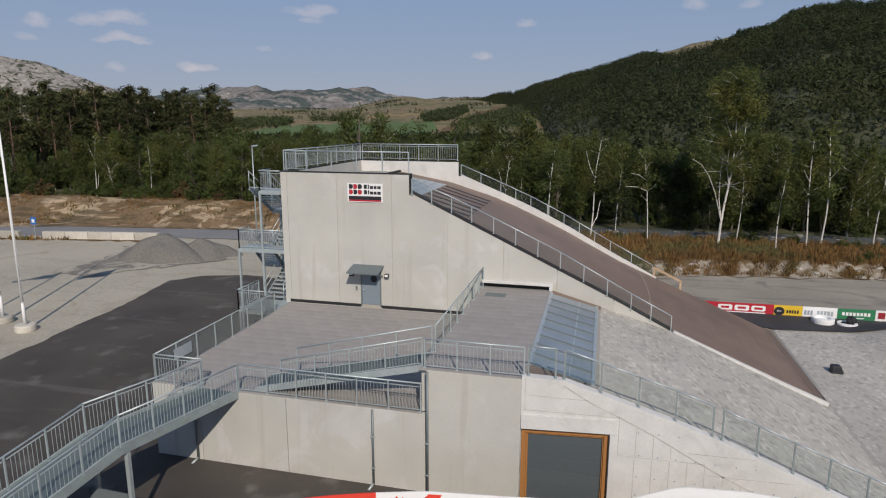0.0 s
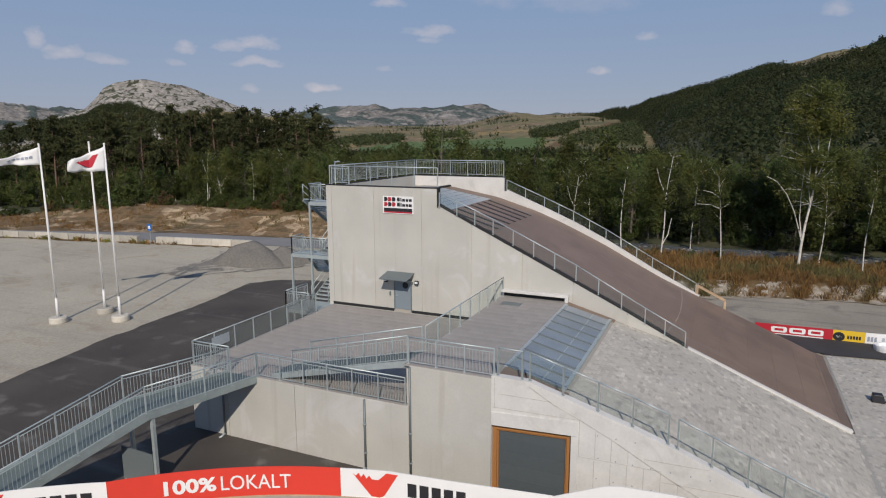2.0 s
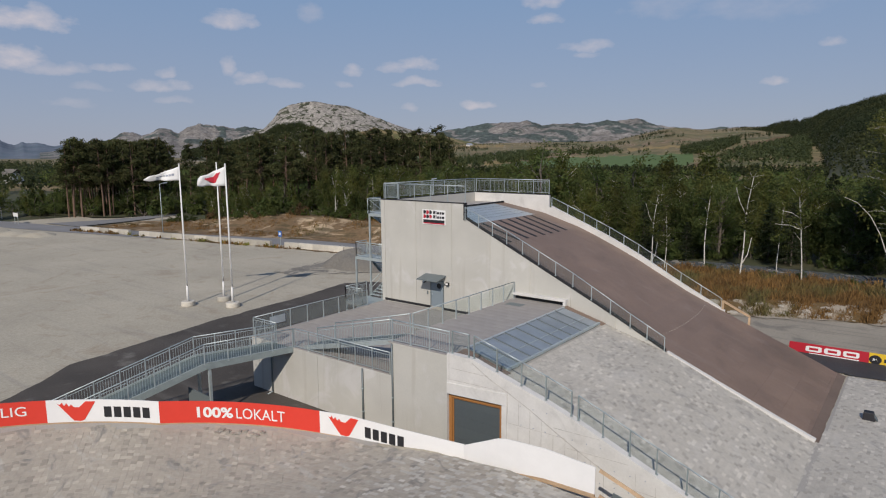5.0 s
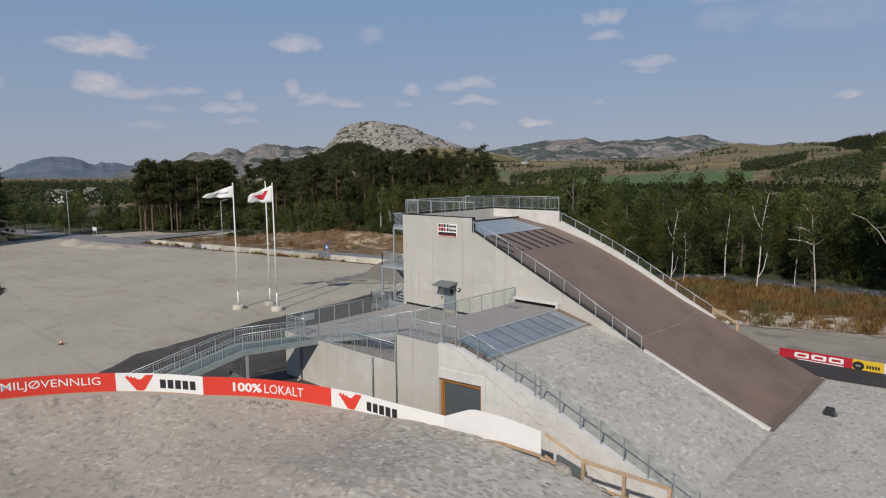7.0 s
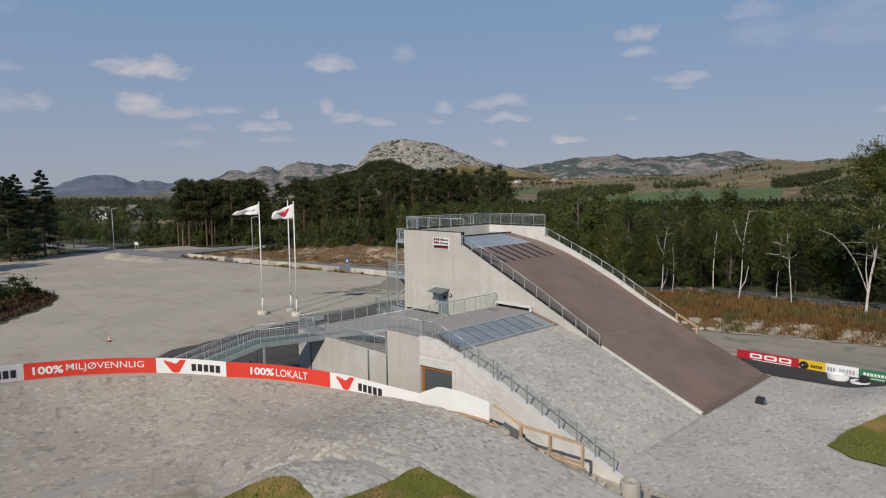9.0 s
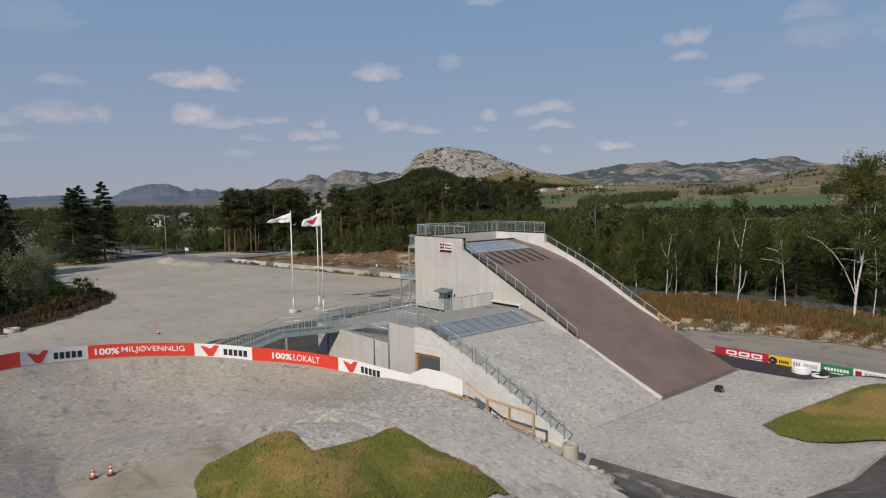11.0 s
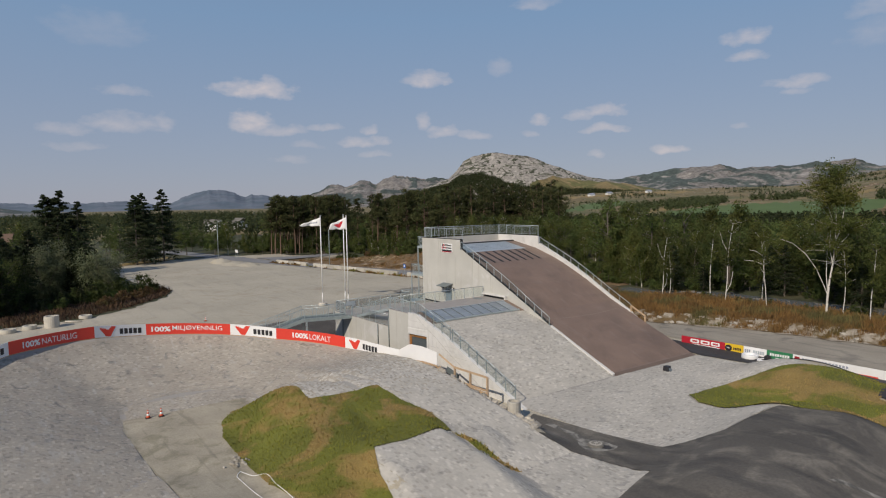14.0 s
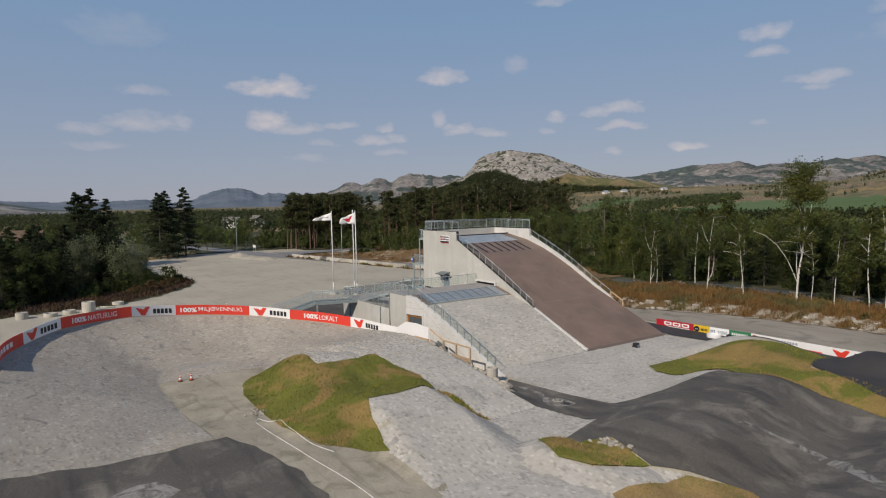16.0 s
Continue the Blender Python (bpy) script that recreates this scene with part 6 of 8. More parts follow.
def flagpole(x, y, h, flag):
    p = thing("flagpole", (x, y, 0.1), "tall white flagpole in a round concrete foot" + (" with a flying flag" if flag else " without a flag"), "flagpole", "flagpoles on the lot")
    part("foot", Shape().lathe((x, y, 0.08), [(0.64, 0), (0.67, 0.1), (0.65, 0.4), (0.58, 0.48)], 24), "block", p)
    part("socket", Shape().rod((x, y, 0.55), (x, y, 2.2), 0.13, 0.085, 14), "paint", p, smooth=True)
    part("pole", Shape().rod((x, y, 2.0), (x, y, h), 0.09, 0.06, 12), "paint", p, smooth=True)
    part("cap", Shape().lathe((x, y, h - 0.02), [(0.05, 0), (0.09, 0.06), (0.05, 0.14)], 10), "paint", p)
    part("halyard", Shape().rod((x + 0.12, y, 2.4), (x + 0.07, y, h - 0.1), 0.008, n=5), "paint", p)
    if flag:
        wx, wy = -0.66, -0.75
        n, mrows = 14, 6
        fl, hoist, taper = (3.1, 1.3, 0.84) if flag == 1 else (2.5, 1.8, 0.60)
        s = Shape()

        def cloth(u, w):
            # the lower edge flies level, the upper edge slopes down to the fly
            side = (0.22 * math.sin(u * 8 + w * 1.8) + 0.07 * math.sin(u * 19 + w * 5)) * (0.25 + u)
            ripple = 0.07 * math.sin(u * 13 + w * 3) * u
            return (x + wx * fl * u - wy * side, y + wy * fl * u + wx * side, h - 0.15 - hoist + w * hoist * (1 - taper * u) + ripple)
        for i in range(n + 1):
            s.v += [cloth(i / n, j / mrows) for j in range(mrows + 1)]
        s.f = [(i * (mrows + 1) + j, i * (mrows + 1) + j + 1, (i + 1) * (mrows + 1) + j + 1, (i + 1) * (mrows + 1) + j) for i in range(n) for j in range(mrows)]
        f = part("flag", s, "white", p, "white cloth flag with a printed emblem", smooth=True)
        sol = f.modifiers.new("cloth", "SOLIDIFY")
        sol.thickness = 0.01
        for side in (-0.025, 0.025):
            e = Shape()
            if flag == 1:
                cells = [(0.15 + 0.09 * k, 0.22 + 0.09 * k, 0.42, 0.60) for k in range(6)]
                for a, b, c0, c1 in cells:
                    q = [cloth(a, c0), cloth(b, c0), cloth(b, c1), cloth(a, c1)]
                    e.add([(px - wy * side, py + wx * side, pz) for px, py, pz in q], [(0, 1, 2, 3)])
            else:
                q = [cloth(0.18 + 0.6 * (1 - cx), 0.2 + 0.6 * cy) for cx, cy in CHECK]
                e.add([(px - wy * side, py + wx * side, pz) for px, py, pz in q], [tuple(range(len(q)))])
            part("emblem", e, "greyprint" if flag == 1 else "crimson", f)


flagpole(-23.0, -2.95, 13.6, 1)
flagpole(-22.1, 0.4, 13.7, 0)
flagpole(-19.05, -0.65, 13.6, 2)


def street_lamp(x, y, h, turn, reach=0.9):
    p = thing("street_lamp", (x, y, 0.1), "slim galvanised street lamp beside the road", "street lamp", "street lamps")
    part("pole", Shape().rod((x, y, 0), (x, y, h), 0.09, 0.05, 10), "steel", p, smooth=True)
    a = radians(turn)
    part("arm", Shape().rod((x, y, h), (x + reach * math.cos(a), y + reach * math.sin(a), h + 0.15), 0.035, n=8), "steel", p, smooth=True)
    part("lamp_head", Shape().bar((x + (reach - 0.3) * math.cos(a), y + (reach - 0.3) * math.sin(a), h + 0.14), (x + (reach + 0.4) * math.cos(a), y + (reach + 0.4) * math.sin(a), h + 0.2), 0.28, 0.14), "plate", p, bevel=0.02)


street_lamp(-21.0, 32.4, 10.9, 60, 0.25)
street_lamp(-121, 10, 11.0, 70)
street_lamp(-78.2, 24.6, 9.3, 70)

sg = thing("road_sign", (-47.5, 27.2, 0.1), "blue road sign on a thin grey post", "road sign")
part("post", Shape().rod((-47.5, 27.2, 0.0), (-47.5, 27.2, 2.6), 0.035, n=8), "steel", sg)
part("sign_plate", Shape().box(-47.9, 27.12, 1.7, -47.1, 27.155, 2.6), "blue", sg, "blue square plate")
part("symbol", Shape().box(-47.7, 27.10, 1.95, -47.3, 27.118, 2.35), "white", sg)
sg = thing("direction_sign", (-121.2, 15.4, 0.1), "pale direction sign on two short posts", "road sign")
for dx in (-0.9, 0.9):
    part("post", Shape().rod((-121.2 + dx, 15.4, 0), (-121.2 + dx, 15.4, 2.4), 0.05, n=8), "steel", sg)
part("sign_plate", Shape().box(-122.5, 15.3, 1.7, -119.9, 15.36, 2.5), "paint", sg)

# concrete blocks between the lot and the road
block_root = None
p0, p1 = Vector((-94.9, 18.3, 0.1)), Vector((-33.5, 29.2, 0.1))
nblk = 23
for i in range(nblk):
    if i in (5, 17):
        continue
    c = p0.lerp(p1, i / (nblk - 1))
    m = pose(c.x, c.y, 0.08, 0, 0, 10.1 + rng.uniform(-2.5, 2.5))
    if block_root is None:
        block_root = thing("concrete_block", (0, 0, 0), "pale weathered concrete road block at the lot edge", "road block", "concrete blocks along the road")
        part("body", Shape().wall_xz([(-1.39, 0), (1.39, 0), (1.39, 0.86), (1.33, 0.92), (-1.33, 0.92), (-1.39, 0.86)], -0.3, 0.3), "block", block_root, bevel=0.03)
        for dx in (-0.6, 0.6):
            part("lifting_eye", Shape().rod((dx, -0.05, 0.92), (dx, 0.05, 0.98), 0.03, n=6), "steel_dark", block_root)
        block_root.matrix_basis = m
    else:
        copy_thing(block_root, m)


def heap(name, x, y, r, h, mat, label, seed):
    n, rings = 40, 14
    s = Shape()
    for j in range(rings + 1):
        t = j / rings
        for i in range(n):
            a = 2 * math.pi * i / n
            k = 1 + 0.25 * noise.noise((math.cos(a) * 1.5 + seed, math.sin(a) * 1.5, t))
            px, py = x + r * (1 - t) * k * math.cos(a) * 1.35, y + r * (1 - t) * k * math.sin(a)
            pz = 0.06 + h * (1 - (1 - t) ** 1.7) * (1 + 0.22 * noise.noise((px * 0.6, py * 0.6, seed)))
            s.v.append((px, py, pz if t > 0 else 0.02))
    s.f = [(j * n + i, j * n + (i + 1) % n, (j + 1) * n + (i + 1) % n, (j + 1) * n + i) for j in range(rings) for i in range(n)]
    ob = part(name, s, mat, None, label, smooth=True)
    return tagged(ob, label, "heap")


heap("gravel_mound", -25.6, 21.6, 3.5, 2.35, "rubble", "dark grey heap of crushed rock on the lot", 2)
heap("gravel_mound", -22.0, 23.6, 2.8, 1.7, "rubble", "small dark heap of crushed rock", 5)
heap("sand_mound", -108.5, 7.0, 3.0, 1.3, "gravel", "pale heap of sand at the lot edge", 7)
heap("sand_mound", -101.5, 8.6, 3.4, 0.7, "gravel", "low pale heap of sand at the lot edge", 8)
heap("sand_mound", -95.5, 10.2, 3.0, 0.75, "gravel", "low pale heap of sand by the road blocks", 9)


def ring(x, y, z, r, h, mat, label, name="concrete_ring", cat="ring"):
    o = thing(name, (x, y, z), label, cat, "pale rings on the lot")
    part("wall", Shape().lathe((x, y, z), [(r, 0), (r * 1.03, h * 0.25), (r * 1.03, h * 0.75), (r, h), (r * 0.7, h), (r * 0.66, h * 0.6)], 22), mat, o, smooth=False)


for x, y, r, h in ((-30.1, -45.5, 0.75, 0.9), (-29.8, -42.2, 0.85, 0.5), (-31, -39.9, 0.8, 0.5), (-30.6, -37.5, 0.85, 1.5), (-35.0, -33.2, 0.8, 0.5)):
    ring(x, y, 0.1, r, h, "block", "pale concrete ring standing on the gravel lot")
pipe = thing("pipe", (-33, -35, 0.1), "thin pale pipe lying on the gravel", "pipe")
part("tube", Shape().rod((-33.4, -35.8, 0.25), (-32.2, -34.0, 0.25), 0.1), "block", pipe, smooth=True)
ring(33.6, 14.9, 0.0, 0.72, 0.42, "white", "white painted tyre stack beside the banners", "tyre_stack", "tyre")
ring(35.1, 14.7, 0.0, 0.62, 0.2, "white", "white painted tyre lying on the asphalt", "tyre_stack", "tyre")
bag = part("rubbish_bag", lump((0, 0, 0.22), 0.30, 0.28, 0.30, 3, 0.4, 3), "black", None, smooth=True, at=(35.35, 14.8, 0.16))
tagged(bag, "black plastic bag resting on a white tyre", "bag")
spk = thing("loudspeaker", (31.4, 5.0, -0.1), "black loudspeaker box lying on the pavers", "loudspeaker")
part("cabinet", Shape().add([(31.1, 4.75, -0.08), (31.75, 4.75, -0.08), (31.75, 5.3, -0.08), (31.1, 5.3, -0.08), (31.15, 4.8, 0.48), (31.6, 4.8, 0.48), (31.6, 5.25, 0.48), (31.15, 5.25, 0.48)], [(0, 3, 2, 1), (4, 5, 6, 7), (0, 1, 5, 4), (1, 2, 6, 5), (2, 3, 7, 6), (3, 0, 4, 7)]), "ink", spk, bevel=0.03)
part("grille", Shape().rod((31.72, 5.02, 0.18), (31.735, 5.02, 0.19), 0.2, n=18), "steel_dark", spk)
cable = thing("cable", (31.2, 4.6, -0.1), "thin black cable on the pavers", "cable")
part("strand", Shape().rod((31.1, 4.75, -0.03), (30.3, 4.5, -0.0), 0.025).rod((30.3, 4.5, 0.0), (29.9, 4.7, 0.03), 0.025), "rubber", cable)
drape("dust_hollow", [(34.3, -13.1), (36.4, -13.35), (37.9, -13.75), (38.6, -14.35), (39.4, -14.45), (40.1, -13.9), (40.4, -13.1), (39.9, -12.5), (38.9, -12.4), (38.0, -12.75), (36.6, -12.95), (34.6, -12.75)], "dustmark", "pale dried silt round the manhole in the hollow", "dust", lift=0.079, cell=0.25, ragged=0.4)
# small dark spot on the asphalt beside the manhole
drape("damp_hollow", [(39.3, -13.2), (39.8, -13.6), (40.2, -13.3), (40.1, -12.9), (39.6, -12.8)], "fresh", "small dark spot beside the manhole", "asphalt", lift=0.085, cell=0.25, ragged=0.3)
man = thing("manhole", (39.09, -13.38, -0.4), "pale round manhole with a grated cover in the hollow", "manhole")
mz = float(height(39.09, -13.38)) + 0.08
part("collar", Shape().lathe((39.09, -13.38, mz), [(0.52, 0.0), (0.50, 0.10), (0.40, 0.12)], 26), "rubble", man)
part("cover", Shape().lathe((39.09, -13.38, mz + 0.06), [(0.40, 0.0), (0.40, 0.07), (0.36, 0.085), (0.0, 0.09)], 26), "block", man, "pale worn cover")
for k in range(10):
    a = 2 * math.pi * k / 10
    part("slot", Shape().bar((39.09 + 0.16 * math.cos(a), -13.38 + 0.16 * math.sin(a), mz + 0.152), (39.09 + 0.3 * math.cos(a), -13.38 + 0.3 * math.sin(a), mz + 0.152), 0.05, 0.012), "rubber", man)

# white line left on the infield
hose = thing("hose", (34, -31.4, 0.2), "thin white hose lying in a loop on the infield", "hose")
hp = [(29.39, -32.51), (29.9, -32.85), (30.64, -32.88), (32.78, -32.8), (35.7, -32.4), (38.55, -32.13), (40.96, -31.83), (43.31, -31.65), (46.5, -31.6)]
hq = [(29.39, -32.51), (30.36, -32.16), (31.11, -31.6), (32.64, -31.65), (34.29, -31.48), (36.37, -31.21), (37.95, -30.72)]
hs = Shape()
for seq in (hp, hq):
    pts = [seq[0]] + list(seq) + [seq[-1]]
    fine = []
    for k in range(1, len(pts) - 2):
        a, b, c, d = (Vector(q) for q in pts[k - 1:k + 3])
        for m in range(5):
            u = m / 5
            fine.append((b * 2 + (c - a) * u + (a * 2 - b * 5 + c * 4 - d) * u * u + (b * 3 - a - c * 3 + d) * u ** 3) / 2)
    fine.append(Vector(pts[-1]))
    for a, b in zip(fine, fine[1:]):
        if (b - a).length > 1e-3:
            hs.rod((*a, float(height(*a)) + 0.085), (*b, float(height(*b)) + 0.085), 0.022, n=6)
part("tube", hs, "paint", hose, smooth=True)
for i in range(18):
    x, y = 28.13 + rng.gauss(0, 0.4), -32.20 + rng.gauss(0, 0.3)
    o = part("field_stone", lump((0, 0, 0), 0.10 + 0.08 * rng.random(), 0.11, 0.08, 30 + i, 0.9, 1), "boulder", None, at=(x, y, float(height(x, y)) + 0.1))
    tagged(o, "small pale field stone in a heap", "stone", "loose stones")
for i in range(38):  # broken stone on the wedge of grass
    x, y = 47.9 + rng.gauss(0, 0.6), -17.95 + rng.gauss(0, 0.14)
    o = part("field_stone", lump((0, 0, 0), 0.08 + 0.13 * rng.random(), 0.12, 0.09, 60 + i, 0.9, 1), "boulder", None, at=(x, y, float(height(x, y)) + 0.15))
    tagged(o, "pale broken stone on the wedge of grass", "stone", "loose stones")
for i in range(76):  # pale rock along the gravel road
    x = 13 + rng.random() * 40
    y = float(bank_foot(x)) + 0.1 + rng.random() * 1.5
    k = 0.09 + 0.26 * rng.random() ** 2.2
    o = part("boulder", lump((0, 0, 0), k * 1.4, k, k * 0.7, 60 + i, 0.9, 1), "boulder", None, at=(x, y, float(height(x, y)) + 0.10))
    tagged(o, "pale broken rock at the foot of the bank", "stone", "rocks along the gravel road")
for i in range(60):  # pale stones in the stream
    x, y = 4 + rng.random() * 52, rng.uniform(41.2, 45.4)
    k = 0.12 + 0.32 * rng.random() ** 2
    o = part("stream_stone", lump((0, 0, 0), k * 1.6, k, k * 0.5, 160 + i, 0.8, 1), "rubble", None, at=(x, y, float(height(x, y)) + 0.1))
    tagged(o, "grey stone lying in the shallow stream", "stone", "stones in the stream")
for i in range(26):  # broken pavers left below the banner
    a = radians(rng.uniform(115, 123.5))
    r = 14.55 + (119 - math.degrees(a)) * 0.035 - rng.random() * 0.3
    x, y = CX + r * math.cos(a), CY + r * math.sin(a)
    o = part("paver_scrap", Shape().bar((-0.09, 0, 0.01 * (i % 3)), (0.09, 0.02, 0.02), 0.12, 0.05), "boulder", None, at=(x, y, float(height(x, y)) + 0.06))
    o.rotation_euler = (rng.uniform(-.1, .1), rng.uniform(-.1, .1), rng.uniform(0, 3))
    tagged(o, "pale broken paver lying on the soil", "paver", "broken pavers")

# ---- hills and mountains ----


def ridge(name, eye, crest, near, far, mat, label, base_el=-2.0, rough=0.05, step_az=0.2, rows=26, seed=1, shape=1.0, fields=None, back=0.5, jag=0.0):
    """Rising land seen from eye: crest (azimuth, elevation) points at the distance far, with its foot at near."""
    az = np.arange(crest[0][0], crest[-1][0] + 1e-6, step_az)
    el = np.interp(az, [c[0] for c in crest], [c[1] for c in crest])
    el = el + jag * np.array([noise.fractal((a * 0.9, seed * 3.1, 0.0), 0.8, 2.2, 5) for a in az]) * np.clip((el + 0.2) / 1.0, 0, 1)
    near_d = np.interp(az, *zip(*near)) if isinstance(near, list) else np.full(len(az), float(near))
    far_d = np.interp(az, *zip(*far)) if isinstance(far, list) else np.full(len(az), float(far))
    far = float(far_d.mean())
    zc = eye[2] + far_d * np.tan(np.radians(el))
    verts, n = [], len(az)
    ts = list(np.linspace(0, 1, rows)) + [1.08, 1.25, 1.6]
    for t in ts:
        up = t ** shape if t <= 1 else max(0.0, 1 - (t - 1) * back * 2)
        for a, z, d0, d1 in zip(az, zc, near_d, far_d):
            d = d0 + (d1 - d0) * t
            x, y = eye[0] + d * math.sin(radians(a)), eye[1] + d * math.cos(radians(a))
            k = noise.fractal((x * 6 / far, y * 6 / far, seed), 1.0, 2.1, 6)
            k2 = noise.fractal((x * 40 / far, y * 40 / far, seed + 5), 0.9, 2.1, 4)
            e = max(z - 0.1, 1.0)
            verts.append((x, y, max(-4.0, 0.1 + e * up + e * rough * (k * (0.9 if t < 1 else 0.4) * min(1, 4 * t) + 0.35 * k2 * min(1, 3 * t)) - (0.5 if t == 0 else 0))))
    idx = np.arange(len(ts) * n).reshape(len(ts), n)
    q = np.stack([idx[:-1, :-1], idx[:-1, 1:], idx[1:, 1:], idx[1:, :-1]], -1).reshape(-1, 4)
    me = fast_mesh(name, verts, q, mat, True)
    if fields:
        v = np.array(verts)[q].mean(1) - np.array(eye)
        aa, ee = np.degrees(np.arctan2(v[:, 0], v[:, 1])), np.degrees(np.arctan2(v[:, 2], np.hypot(v[:, 0], v[:, 1])))
        mi = np.zeros(len(q), np.int32)
        for k, (m, az_, low_, high_) in enumerate(fields):
            me.materials.append(M[m])
            mi[(aa > az_[0]) & (aa < az_[-1]) & (ee > np.interp(aa, az_, low_) + 0.05 * np.sin(aa * 5)) & (ee < np.interp(aa, az_, high_) + 0.05 * np.sin(aa * 4 + 1))] = k + 1
        me.polygons.foreach_set("material_index", mi)
    ob = tagged(new(name, me), label, "mountain", kind="structure")
    return np.array(verts).reshape(len(ts), n, 3)


C7, C0 = (39.3, -37.1, 14.7), (18.1, -33.1, 14.1)
DOME = [(-60, 0.2), (-56, 1.2), (-53.4, 2.15), (-52.6, 2.95), (-52.0, 3.75), (-51.0, 4.25), (-50.1, 4.46), (-49.0, 4.5), (-47.6, 4.35), (-46.3, 4.08), (-45.0, 3.6), (-44.0, 3.2), (-42.6, 2.6), (-41, 2.1), (-38.8, 1.68), (-35, 0.8), (-31, 0.2)]
FAR_R = [(-46, 0.8), (-41, 1.45), (-39.0, 1.74), (-38, 1.95), (-36.5, 2.16), (-34.3, 2.5), (-32.8, 2.68), (-31.6, 2.79), (-30.6, 2.74), (-29.2, 2.43), (-27.8, 2.37), (-25.9, 2.45), (-24.3, 2.55), (-23.55, 2.76), (-22.95, 2.57), (-21.8, 2.8), (-20.8, 2.83), (-19.9, 2.5), (-18.8, 2.2), (-17.1, 2.06), (-15.7, 1.85), (-14.7, 1.98), (-13.5, 1.95), (-11.9, 1.7), (-5, 1.3)]
FAR_L = [(-70, 0.2), (-66, 0.9), (-64.3, 1.5), (-63.6, 1.69), (-62.9, 1.45), (-62.2, 1.78), (-61.6, 2.02), (-60.15, 1.76), (-59.5, 2.12), (-58.6, 2.49), (-57.9, 2.36), (-56.9, 2.36), (-54, 2.25), (-48, 1.4)]
BLUE = [(-112, 0.3), (-105, 0.8), (-96, 1.0), (-90, 0.5), (-84, 0.4), (-81, 0.6), (-78, 0.1), (-76.9, 0.5), (-76.6, 0.8), (-75.5, 1.1), (-74.4, 1.32), (-73.3, 1.23), (-72.2, 0.94), (-71.6, 0.72), (-71, 0.92), (-70.2, 0.97), (-69, 0.72), (-67.6, 0.74), (-66.9, 0.9), (-64, 0.5), (-60, 0.2)]
RIGHT = [(-16, 1.2), (-12.4, 1.4), (-9.4, 2.0), (-7.2, 2.45), (-4.6, 3.1), (-1.7, 3.85), (1.0, 4.75), (3.9, 5.3), (7.1, 5.98), (9.2, 6.1), (11.2, 6.5), (12.3, 6.95), (13.4, 7.75), (14.8, 8.1), (16.6, 8.15), (18.0, 7.85), (19.3, 7.9), (24, 8.1), (32, 8.7), (45, 7.7)]
MOOR = [(-48, 0.35), (-42, 0.55), (-38, 0.7), (-30, 0.85), (-25, 0.85), (-22.9, 0.95), (-20.95, 1.42), (-19.25, 1.8), (-18, 1.93), (-16.5, 1.75), (-14.4, 1.75), (-12.8, 1.88), (-10, 1.9), (-4, 1.8), (6, 1.6)]
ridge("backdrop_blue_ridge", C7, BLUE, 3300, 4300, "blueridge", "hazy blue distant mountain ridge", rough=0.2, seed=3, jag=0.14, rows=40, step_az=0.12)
ridge("backdrop_west_hill", C7, [(-125, 0.8), (-110, 1.3), (-98, 1.1), (-91, 0.45), (-88, -0.1), (-84, -0.4)], 1300, 1700, "far", "dark hill in the west", rough=0.1, seed=21)
ridge("backdrop_grey_ridge", C7, FAR_L, 3000, 3600, "far", "grey distant rocky ridge", rough=0.17, seed=4, rows=40, step_az=0.1, jag=0.16)
ridge("backdrop_far_mountains", C7, FAR_R, 2800, 3400, "far", "grey-brown distant mountains with dark woods", rough=0.15, seed=6, rows=44, step_az=0.1, jag=0.10)
dome_land = ridge("backdrop_dome", C7, DOME, 1440, 1600, "rock", "rounded bare granite dome mountain with scrub", rough=0.07, seed=8, shape=0.75, rows=56, step_az=0.09, fields=[("moor", (-46, -44, -41, -38, -31), (-3,) * 5, (1.6, 2.2, 1.75, 1.45, 0.4))])
moor_land = ridge("backdrop_moor", C7, MOOR, 330, 1500, "moor", "rolling brown moorland with green fields", rough=0.05, seed=11, shape=1.15, rows=76, step_az=0.15, fields=[
    ("straw", (-43, -41, -38, -34.5, -32), (0.1, 0.25, 0.35, 0.42, 0.55), (0.2, 0.45, 0.55, 0.65, 0.62)), ("straw", (-34.5, -32.5, -30.5, -29.6), (-1.2, -0.85, -0.45, -0.2), (-1.0, -0.45, -0.05, -0.1)),
    ("sand", (-24, -20, -16), (0.35, 0.6, 0.95), (0.42, 0.75, 1.1)), ("straw", (-22, -18, -13.5), (0.05, 0.3, 0.5), (0.25, 0.5, 0.7)), ("field", (-33, -31.4, -29, -24.5, -20.8, -17), (-1.35, -2.25, -2.35, -2.25, -2.25, -0.95), (-1.1, -0.85, -0.57, -0.43, -0.3, -0.17)), ("field", (-42, -40, -37), (-1.05, -0.85, -0.45), (-0.75, -0.2, -0.15)),
    ("sand", (-31, -29.5, -25), (-0.8, -0.57, -0.15), (-0.65, -0.3, -0.07)), ("drygrass", (-17, -13, -9), (-1.45, 0.05, 1.05), (-1.05, 0.5, 1.4))])
hill_land = ridge("backdrop_wooded_hill", C0, RIGHT, [(-16, 1450), (-9, 900), (-4, 300), (2, 160)], [(-16, 1600), (-9, 1150), (-3, 800), (3, 680)], "forestfloor", "steep dark wooded hillside", rough=0.09, seed=14, shape=0.95, rows=40, fields=[("moor", (2.4, 3.6, 5, 7, 9, 9.8), (5.3, 5.0, 5.0, 5.5, 5.98, 6.4), (9, 9, 9, 9, 9, 9))])

# ---- trees ----


